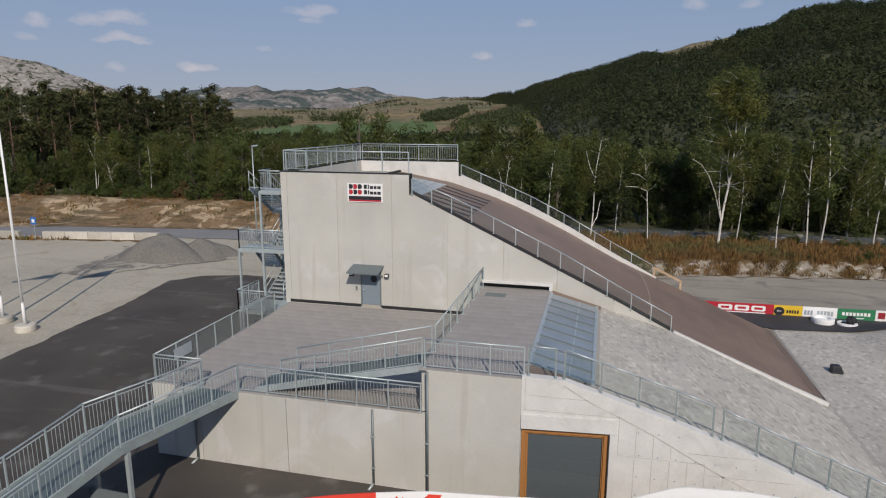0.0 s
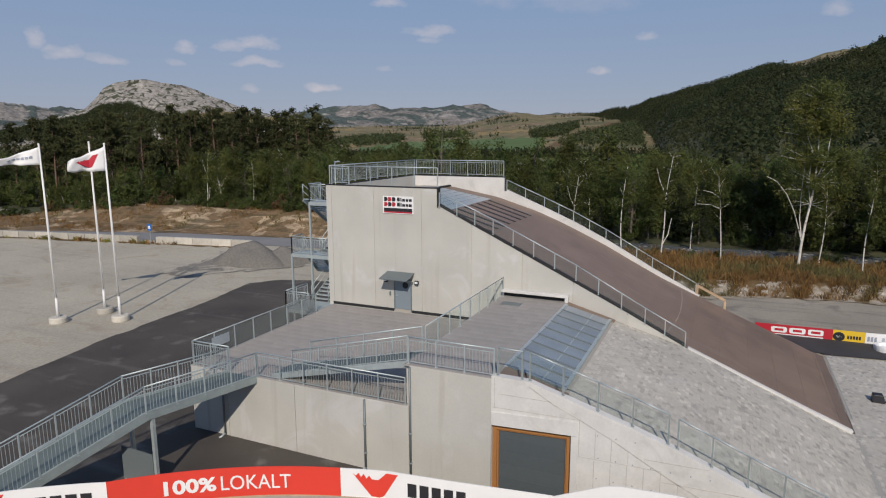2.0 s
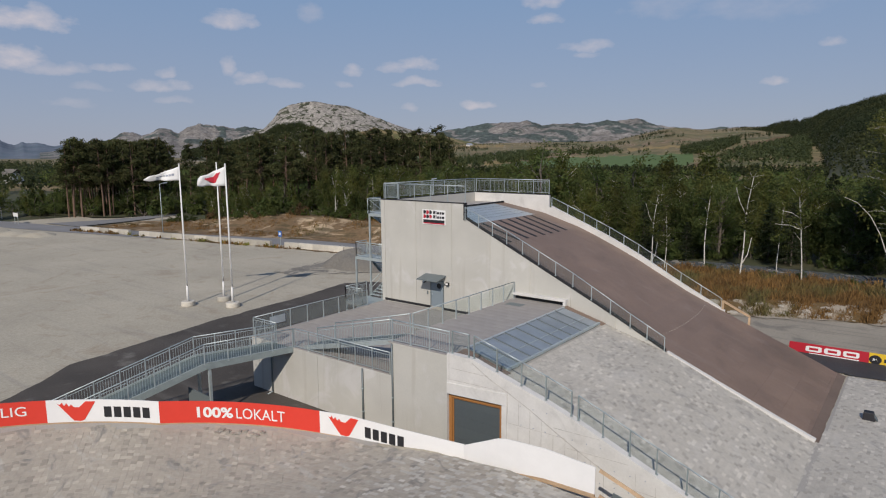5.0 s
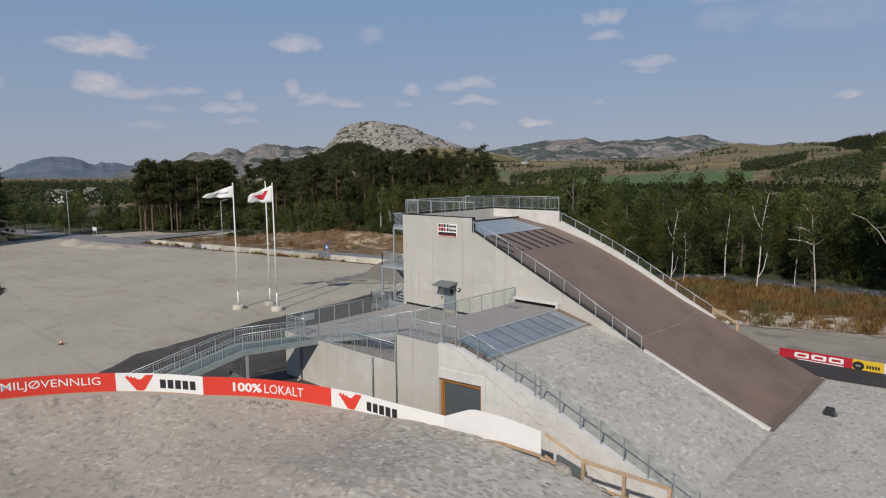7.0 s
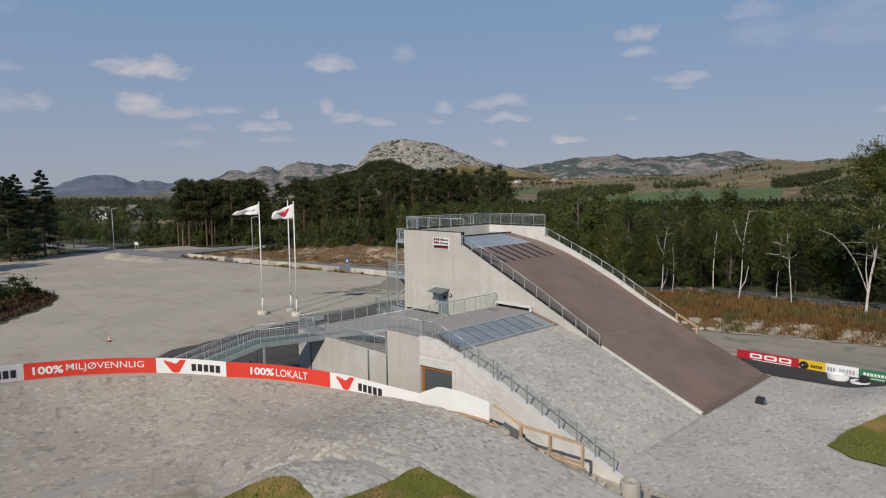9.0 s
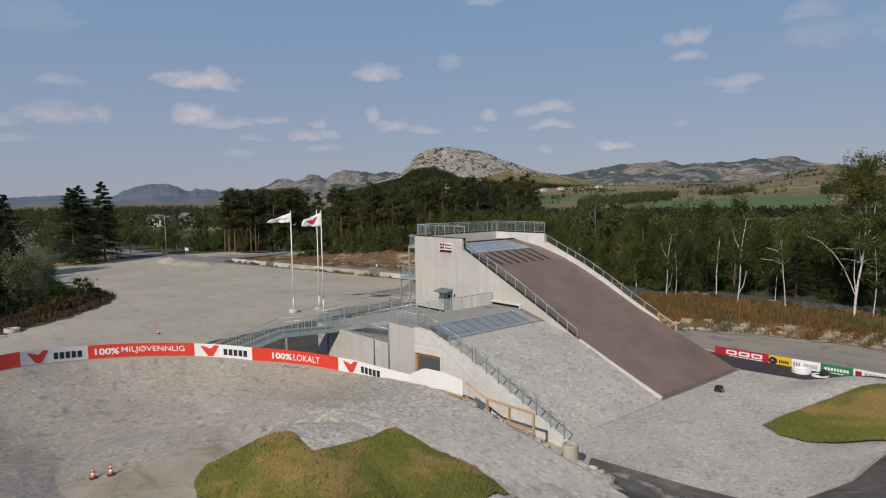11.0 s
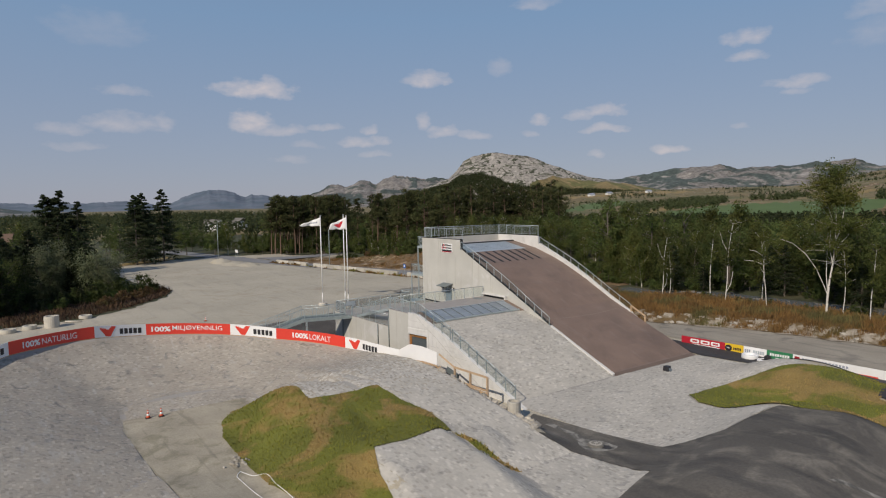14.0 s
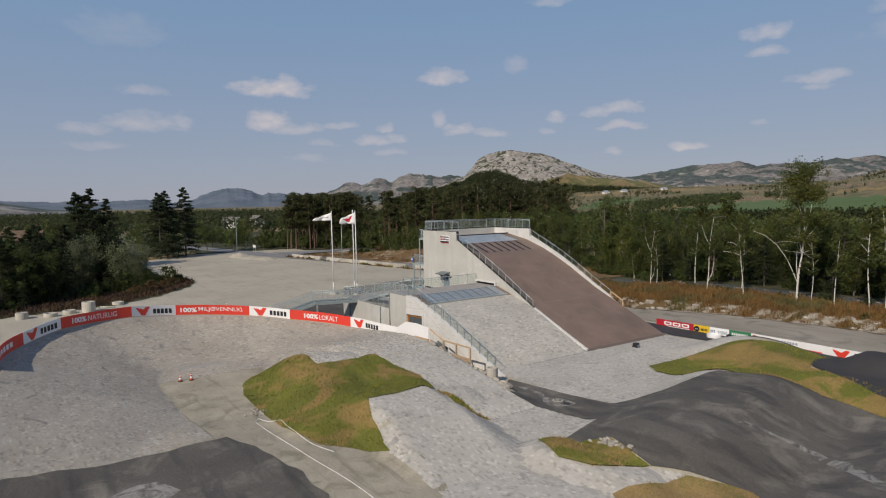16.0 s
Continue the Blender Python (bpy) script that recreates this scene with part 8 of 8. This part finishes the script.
def noisy(p, scale, limit, seed):
    return np.array([noise.noise((x / scale, y / scale, seed)) > limit for x, y, z in p])


def seen(p, az_, low_, high_):
    """Places whose direction from the middle of the flight lies between two lines."""
    d = p - np.array(C7)
    aa, ee = np.degrees(np.arctan2(d[:, 0], d[:, 1])), np.degrees(np.arctan2(d[:, 2], np.hypot(d[:, 0], d[:, 1])))
    return (aa > az_[0]) & (aa < az_[-1]) & (ee > np.interp(aa, az_, low_)) & (ee < np.interp(aa, az_, high_))


def bald(p):
    """The bare brown strip along the crest stays open."""
    d = p - np.array(C0)
    aa, ee = np.degrees(np.arctan2(d[:, 0], d[:, 1])), np.degrees(np.arctan2(d[:, 2], np.hypot(d[:, 0], d[:, 1])))
    return ~((aa > 2.4) & (aa < 9.8) & (ee > np.interp(aa, (2.4, 3.6, 5, 7, 9, 9.8), (5.25, 4.9, 4.85, 5.35, 5.85, 6.4))))


woods("hill_woods", on_land(hill_land, 24000, 5, 0.0, 1.02, bald), 6, "slopewood", "dense green woods on the steep hillside", 2.5, 14, 0.36, True)
woods("hill_conifers", on_land(hill_land, 6000, 25, 0.0, 1.02, lambda p: bald(p) & noisy(p, 70, 0.1, 4)), 26, "spruceneedle", "dark conifers among the hillside woods", 2.6, 13, 0.36)
woods("hill_broadleaf_woods", on_land(hill_land, 9000, 45, 0.0, 0.95, lambda p: bald(p) & noisy(p, 60, 0.12, 9)), 46, "hillwood", "lighter green broadleaf woods on the hillside", 3.2, 16, 0.32, True)
woods("moor_woods", on_land(moor_land, 6500, 7, 0.12, 0.97, lambda p: noisy(p, 70, 0.22, 2) & ~seen(p, (-34, -29, -16), (-2.45, -2.45, -1.85), (-0.85, -0.35, -0.15))), 8, "hillwood", "scattered copses on the moorland", 2.0, 12, 0.45, True)
woods("moor_copse", on_land(moor_land, 110000, 17, 0.1, 0.95, lambda p: seen(p, (-17.8, -15.5, -13.4), (-0.35, -0.2, 0.55), (0, 0.45, 0.8))), 18, "hillwood", "dark copse in a line across the moor", 3.0, 14, 0.42, True)
woods("slope_copse", on_land(moor_land, 80000, 19, 0.1, 0.95, lambda p: seen(p, (-15.6, -12.4, -8.5), (-1.45, -1.55, -1.75), (-0.75, 0, 0.95))), 20, "hillwood", "dark wood at the foot of the moor", 3.0, 14, 0.42, True)
woods("field_edge_woods", on_land(moor_land, 40000, 21, 0.05, 0.95, lambda p: seen(p, (-37, -33, -29.3, -28.6), (-1.45, -1.05, -0.7, -0.45), (-0.75, -0.45, -0.2, -0.3)) | (seen(p, (-27, -22, -20.5), (-0.27, -0.17, -0.13), (-0.05, 0.05, -0.05)) & noisy(p, 40, 0.0, 3))), 22, "hillwood", "dark wood beside the green field", 3.0, 14, 0.42, True)
woods("valley_woods", on_land(moor_land, 1500, 9, 0.0, 0.05), 10, "hillwood", "woods along the valley floor", 2.4, 14)
woods("dome_woods", on_land(dome_land, 15000, 11, 0.0, 0.7, lambda p: seen(p, (-60, -54, -53.4, -52.1, -50.7, -49.2, -48.2, -46, -41, -36, -31), (-3,) * 11, (0.9, 1.6, 1.85, 2.3, 2.5, 2.15, 1.6, 1.2, 0.85, 0.45, 0.1))), 12, "hillwood", "green woods below the granite dome", 3.8, 11, 0.42, True)
woods("moor_stones", on_land(moor_land, 3200, 31, 0.15, 0.98, lambda p: noisy(p, 60, -0.05, 12)), 32, "boulder", "pale stones strewn over the moor", 0.8, 4)
gg = np.random.default_rng(3)
far_belt = np.stack([gg.uniform(-330, 240, 2600), gg.uniform(86, 200, 2600), np.full(2600, 0.3)], 1)
woods("belt_woods", far_belt[np.hypot(far_belt[:, 0] - 20, far_belt[:, 1] + 33) > 118], 13, "broadleaf", "mixed woods behind the first trees", 2.9, 30, 0.32, True)
west = np.stack([gg.uniform(-900, -235, 3600), gg.uniform(-420, 240, 3600), np.full(3600, 0.3)], 1)
woods("west_woods", west, 14, "slopewood", "mixed woods in the west", 3.7, 24, 0.30, True)

# ---- houses seen over the trees ----


def house(x, y, z, w, d, h, turn, wall, roof, label):
    root = thing("house", (0, 0, 0), label, "house", "far houses")
    part("wall", Shape().box(-w / 2, -d / 2, -3, w / 2, d / 2, h).wall_xz([(-w / 2, h), (w / 2, h), (0, h + 0.01)], -d / 2, d / 2), wall, root)
    s = Shape()
    for sgn in (-1, 1):
        s.add([(-w / 2 - 0.4, sgn * (d / 2 + 0.5), h - 0.2), (w / 2 + 0.4, sgn * (d / 2 + 0.5), h - 0.2), (w / 2 + 0.4, 0, h + d * 0.33), (-w / 2 - 0.4, 0, h + d * 0.33),
               (-w / 2 - 0.4, sgn * (d / 2 + 0.5), h - 0.4), (w / 2 + 0.4, sgn * (d / 2 + 0.5), h - 0.4), (w / 2 + 0.4, 0, h + d * 0.33 - 0.2), (-w / 2 - 0.4, 0, h + d * 0.33 - 0.2)],
              [(0, 1, 2, 3), (7, 6, 5, 4), (0, 4, 5, 1), (1, 5, 6, 2), (2, 6, 7, 3), (3, 7, 4, 0)])
    part("roof", s, roof, root)
    for i in range(max(2, int(w / 3))):
        wx = -w / 2 + (i + 0.5) * w / max(2, int(w / 3))
        wd = part("window", Shape().box(wx - 0.6, -d / 2 - 0.06, 0.9, wx + 0.6, -d / 2 - 0.01, 2.2), "paint", root)
        part("pane", Shape().box(wx - 0.5, -d / 2 - 0.08, 1.0, wx + 0.5, -d / 2 - 0.062, 2.1), "black", wd)
    root.matrix_basis = pose(x, y, z, 0, 0, turn)


house(-340, 70, 2.0, 9, 7, 3.0, 70, "paint", "rubble", "white house with a grey roof among trees")
house(-346, 89, 2.0, 7.5, 7, 3.4, 20, "paint", "rubble", "white house with a hipped grey roof among trees")
for d_az, dist in ((-40.4, 1180), (-38.9, 1240), (-35.6, 1300)):
    hx, hy = C7[0] + dist * math.sin(radians(d_az)), C7[1] + dist * math.cos(radians(d_az))
    flat = moor_land.reshape(-1, 3)
    hz = float(flat[np.argmin(np.hypot(flat[:, 0] - hx, flat[:, 1] - hy)), 2])
    house(hx, hy, hz, 11, 8, 3.2, 40 + dist % 60, "paint", "greyprint", "small white farmhouse on the far slope")
house(-300, 112, 3.0, 12, 9, 4.5, 60, "deepred", "steel_dark", "dark red farmhouse with a grey roof")
house(-196, -44, 0.2, 14, 9, 4.2, 80, "bark", "bark", "brown house behind the copse")
house(-170, -66, 0.2, 12, 9, 4.0, 60, "paint", "bark", "pale house behind the copse")

# ---- grass ----


def tufts(name, poly, per_m2, tall, mat, seed, label, lift=0.08, wide=0.35, keep=None):
    """Blades of grass over a polygon."""
    g = np.random.default_rng(seed)
    x0, x1, y0, y1 = min(p[0] for p in poly), max(p[0] for p in poly), min(p[1] for p in poly), max(p[1] for p in poly)
    n = int((x1 - x0) * (y1 - y0) * per_m2)
    x, y = g.uniform(x0, x1, n), g.uniform(y0, y1, n)
    ok = inside(poly, x, y)
    x, y = x[ok], y[ok]
    if keep is not None:
        ok = keep(np.stack([x, y, 0 * x], 1))
        x, y = x[ok], y[ok]
    n = len(x)
    z = height(x, y) + lift - 0.02
    clump = 0.75 + 0.45 * np.sin(1.7 * x + 0.6 * y) * np.sin(1.1 * y - 0.7 * x + 1) + 0.3 * np.sin(4.1 * x - 2.3 * y)
    a, h = g.random(n) * 6.283, tall * (0.5 + g.random(n)) * (np.clip(clump, 0.3, 1.6) if tall > 0.2 else 1)
    lx, ly = g.normal(size=n) * h * 0.35, g.normal(size=n) * h * 0.35
    dx, dy = np.cos(a) * h * wide, np.sin(a) * h * wide
    v = np.stack([np.stack([x - dx, y - dy, z], 1), np.stack([x + dx, y + dy, z], 1), np.stack([x + lx + dx * 0.3, y + ly + dy * 0.3, z + h], 1), np.stack([x + lx - dx * 0.3, y + ly - dy * 0.3, z + h], 1)], 1)
    return tagged(new(name, leaf_mesh(name, v.reshape(-1, 3), mat, 4)), label, "grass", kind="stuff")


tufts("mound_grass", MOUND, 90, 0.085, "blade", 1, "short tufted grass on the mound")
tufts("mound_grass_far", MOUND_FAR, 60, 0.085, "blade", 2, "short tufted grass on the far mound")
tufts("wedge_grass", PATCH_GRASS, 120, 0.085, "blade", 3, "longer grass on the wedge")
tufts("corner_grass", CORNER_GRASS, 90, 0.08, "strawblade", 4, "dry short grass on the shoulder")
tufts("slit_grass", SLIT, 90, 0.12, "blade", 5, "grass in the strip between pavers")
tufts("meadow_grass", [(x, float(bank_foot(x)) + 1.7) for x in BANK_X] + [(94, 38), (60, 40.8), (34, 40.2), (16, 40), (-5, 40), (-3, 25)], 75, 0.5, "dryblade", 6, "tall rusty dry grass on the bank", wide=0.06)
tufts("bank_grass", [(x, float(bank_foot(x))) for x in BANK_X] + [(x, float(bank_foot(x)) + 1.9) for x in BANK_X[::-1]], 150, 0.42, "dryblade", 16, "clumps of dry grass hanging over the rocky bank", wide=0.07, keep=lambda p: noisy(p, 1.9, -0.16, 8))
tufts("verge_grass", [(-8, 38.6), (-26, 39.2), (-52, 36.0), (-73, 29.0), (-100, 22.5), (-102, 33), (-88, 43.5), (-64, 48), (-40, 50), (-20, 52), (-8, 50)], 26, 0.34, "dryblade", 7, "dry grass on the sandy bank", wide=0.10, lift=0.05, keep=lambda p: noisy(p, 6, -0.12, 6) & noisy(p, 0.9, -0.1, 3))
LOT_EDGE = [(-98, 17.7), (-33.5, 28.7), (-33.5, 27.7), (-98, 16.5)]
tufts("lot_weeds", LOT_EDGE, 60, 0.34, "dryblade", 8, "dry weeds along the road blocks", wide=0.2, keep=lambda p: noisy(p, 5, -0.08, 9) & noisy(p, 0.8, -0.05, 2))
tufts("lot_green_weeds", LOT_EDGE, 40, 0.36, "blade", 18, "green weeds along the road blocks", wide=0.2, keep=lambda p: noisy(p, 4, 0.14, 5) & noisy(p, 0.8, 0.0, 4))
tufts("heather", [(-66, -18), (-57, -17), (-50, -19.5), (-40, -27.5), (-34.5, -35), (-33, -46), (-30, -56), (-40, -50), (-46, -36), (-60, -25)], 34, 0.42, "heather", 9, "dark brown and purple heather at the edge of the copse", wide=0.12)

# ---- pavers, laid piece by piece ----
APRON = [(18.14, -11.84), (18.14, -0.02), (21.9, -0.02), (29.66, 0.05), (29.74, 12.25), (34.14, 12.40), (41.0, 9.9), (39.87, 7.78), (38.7, 6.1), (37.66, 4.98), (36.84, 3.40), (36.7, 0.1), (38.17, -0.90), (40.78, -0.93), (44.60, -2.52), (44.09, -7.58), (41.88, -10.62), (37.99, -11.57), (31.4, -11.84)]
INNER = [(16.11, -16.16), (19.05, -15.49), (24.80, -15.60), (30.21, -15.30), (32.70, -14.52), (34.81, -15.24), (36.51, -15.75), (39.20, -15.47), (42.59, -14.61), (43.89, -14.53), (45.20, -21.01), (47.47, -21.62), (49.37, -21.00), (51.17, -18.54), (52.77, -17.77), (51.50, -21.80), (55.90, -25.30), (51.90, -31.30), (46.30, -28.60), (40.65, -28.43), (36.74, -27.49), (34.56, -26.69), (34.76, -24.51), (34.34, -21.22), (39.40, -19.95), (35.12, -20.52), (34.14, -20.92), (31.53, -20.40), (28.93, -21.08), (25.83, -21.35), (25.64, -24.54), (25.35, -26.33), (22.43, -26.01), (20.61, -27.79), (18.77, -28.26), (15.43, -27.64), (15.48, -36.41), (17.90, -36.82), (32.55, -36.29), (33.33, -40.58), (33.53, -44.64), (33.70, -47.50)]
TURN = INNER + [tuple(turn_point(a).xy - (turn_point(a).xy - Vector((CX, CY))).normalized() * (0.28 + 0.1 * math.sin(a * 0.6))) for a in range(272, 94, -3)]
drape("pavement_apron", APRON, "bedding", "sand bed of the paved start slope", "pavement", lift=0.038, cell=0.5)
drape("pavement_turn", TURN, "bedding", "sand bed of the paved banked turn", "pavement", lift=0.038, cell=0.5)
SHOULDER = [tuple(turn_point(a).xy) for a in range(94, 274, 3)] + [tuple(turn_point(a).xy - (turn_point(a).xy - Vector((CX, CY))).normalized() * 1.2) for a in range(272, 93, -3)]
drape("turn_shoulder", SHOULDER, "bedding", "strip of bare sandy soil below the banners", "ground", lift=0.03)
PW, PD = 0.25, 0.15


def paver_solids(c, e1, e2, g):
    """Corner places of pavers with centres c and half edges e1, e2: top and foot rings."""
    n = len(c)
    tops = []
    for sx, sy in ((-1, -1), (1, -1), (1, 1), (-1, 1)):
        xy = c + sx * e1 + sy * e2
        tops.append(np.column_stack([xy, height(xy[:, 0], xy[:, 1])]))
    tops = np.stack(tops, 1)
    lift = 0.052 + g.uniform(-0.005, 0.005, n)
    tilt = g.uniform(-0.0045, 0.0045, (n, 4))
    foot = tops.copy()
    tops[:, :, 2] += lift[:, None] + tilt
    inner = tops[:, :, :2].mean(1, keepdims=True)
    tops[:, :, :2] = inner + (tops[:, :, :2] - inner) * 0.99
    foot[:, :, 2] += 0.0
    return np.concatenate([tops, foot], 1)


FACES = np.array([(0, 1, 2, 3), (4, 5, 1, 0), (5, 6, 2, 1), (6, 7, 3, 2), (7, 4, 0, 3)])


def lay(name, c, e1, e2, seed, label, parent, chosen, mat="paver"):
    """Pavers: the chosen ones as pieces of their own, the rest as one joined part."""
    g = np.random.default_rng(seed)
    v = paver_solids(c, e1, e2, g)
    rest = v[~chosen]
    q = (np.arange(len(rest))[:, None, None] * 8 + FACES[None]).reshape(-1, 4)
    ob = new(name, fast_mesh(name, rest.reshape(-1, 3), q, mat))
    ob.parent = parent
    tagged(ob, label, kind="stuff")
    for k in v[chosen]:
        o = k[4:].mean(0)
        me = bpy.data.meshes.new("paver")
        me.from_pydata((k - o).tolist(), [], FACES.tolist())
        me.materials.append(M[mat + "_one"])
        p = new("paver", me)
        p.location, p.parent = o, parent


# the slope and apron, in rows across
rows = np.arange(18.2, 45, PD + 0.002)
cols = np.arange(-14, 14, PW + 0.002)
cx, cy = np.meshgrid(rows, cols, indexing="ij")
cy = cy + (np.arange(len(rows)) % 2)[:, None] * PW / 2
c = np.stack([cx.ravel(), cy.ravel()], 1)
ok = inside(APRON, c[:, 0] - 0.08, c[:, 1]) & inside(APRON, c[:, 0] + 0.08, c[:, 1])
c = c[ok]
e1, e2 = np.tile([PD / 2, 0.0], (len(c), 1)), np.tile([0.0, PW / 2], (len(c), 1))
near = (c[:, 0] < 19.3) & (c[:, 1] < -3.0)
near &= np.cumsum(near) <= 290
lay("apron_pavers", c, e1, e2, 21, "grey concrete pavers of the start slope", bpy.data.objects["pavement_apron"], near)

# the turn: rings round its centre; elsewhere rows along the straight
ring_c, ring_1, ring_2 = [], [], []
for i, r in enumerate(np.arange(5.2, 16.2, PD + 0.002)):
    n = int(math.radians(185) * r / (PW + 0.002))
    a = np.radians(93 + 185 * (np.arange(n) + 0.5 * (i % 2)) / n)
    d = np.stack([np.cos(a), np.sin(a)], 1)
    ring_c.append(np.array([CX, CY]) + d * r)
    ring_1.append(np.stack([-d[:, 1], d[:, 0]], 1) * PW / 2)
    ring_2.append(-d * PD / 2)
c, e1, e2 = np.concatenate(ring_c), np.concatenate(ring_1), np.concatenate(ring_2)
e1, e2 = e2, e1
ok = inside(TURN, c[:, 0], c[:, 1])
c, e1, e2 = c[ok], e1[ok], e2[ok]
rr = np.hypot(c[:, 0] - CX, c[:, 1] - CY)
aa = np.degrees(np.arctan2(c[:, 1] - CY, c[:, 0] - CX)) % 360
near = (rr > 10.5) & (rr < 12.5) & (aa > 100) & (aa < 108)
near &= np.cumsum(near) <= 290
lay("turn_pavers", c, e1, e2, 22, "grey concrete pavers of the banked turn", bpy.data.objects["pavement_turn"], near, "paver_turn")
rows = np.arange(-48, -13, PD + 0.002)
cols = np.arange(12, 57, PW + 0.002)
cy, cx = np.meshgrid(rows, cols, indexing="ij")
cx = cx + (np.arange(len(rows)) % 2)[:, None] * PW / 2
c = np.stack([cx.ravel(), cy.ravel()], 1)
rr = np.hypot(c[:, 0] - CX, c[:, 1] - CY)
aa = np.degrees(np.arctan2(c[:, 1] - CY, c[:, 0] - CX)) % 360
ok = inside(TURN, c[:, 0], c[:, 1]) & ~((rr > 5.1) & (aa > 93.2) & (aa < 277.5))
c = c[ok]
e1, e2 = np.tile([PW / 2, 0.0], (len(c), 1)), np.tile([0.0, PD / 2], (len(c), 1))
low = (c[:, 1] < -33) | (np.random.default_rng(5).random(len(c)) > np.clip((c[:, 0] - 15) / 14, 0, 1))
for pick, nm, sd, mt in ((~low, "straight_pavers", 23, "paver"), (low, "landing_pavers", 24, "paver_turn")):
    lay(nm, c[pick], e1[pick], e2[pick], sd, "grey concrete pavers of the inner straight", bpy.data.objects["pavement_turn"], np.zeros(pick.sum(), bool), mt)
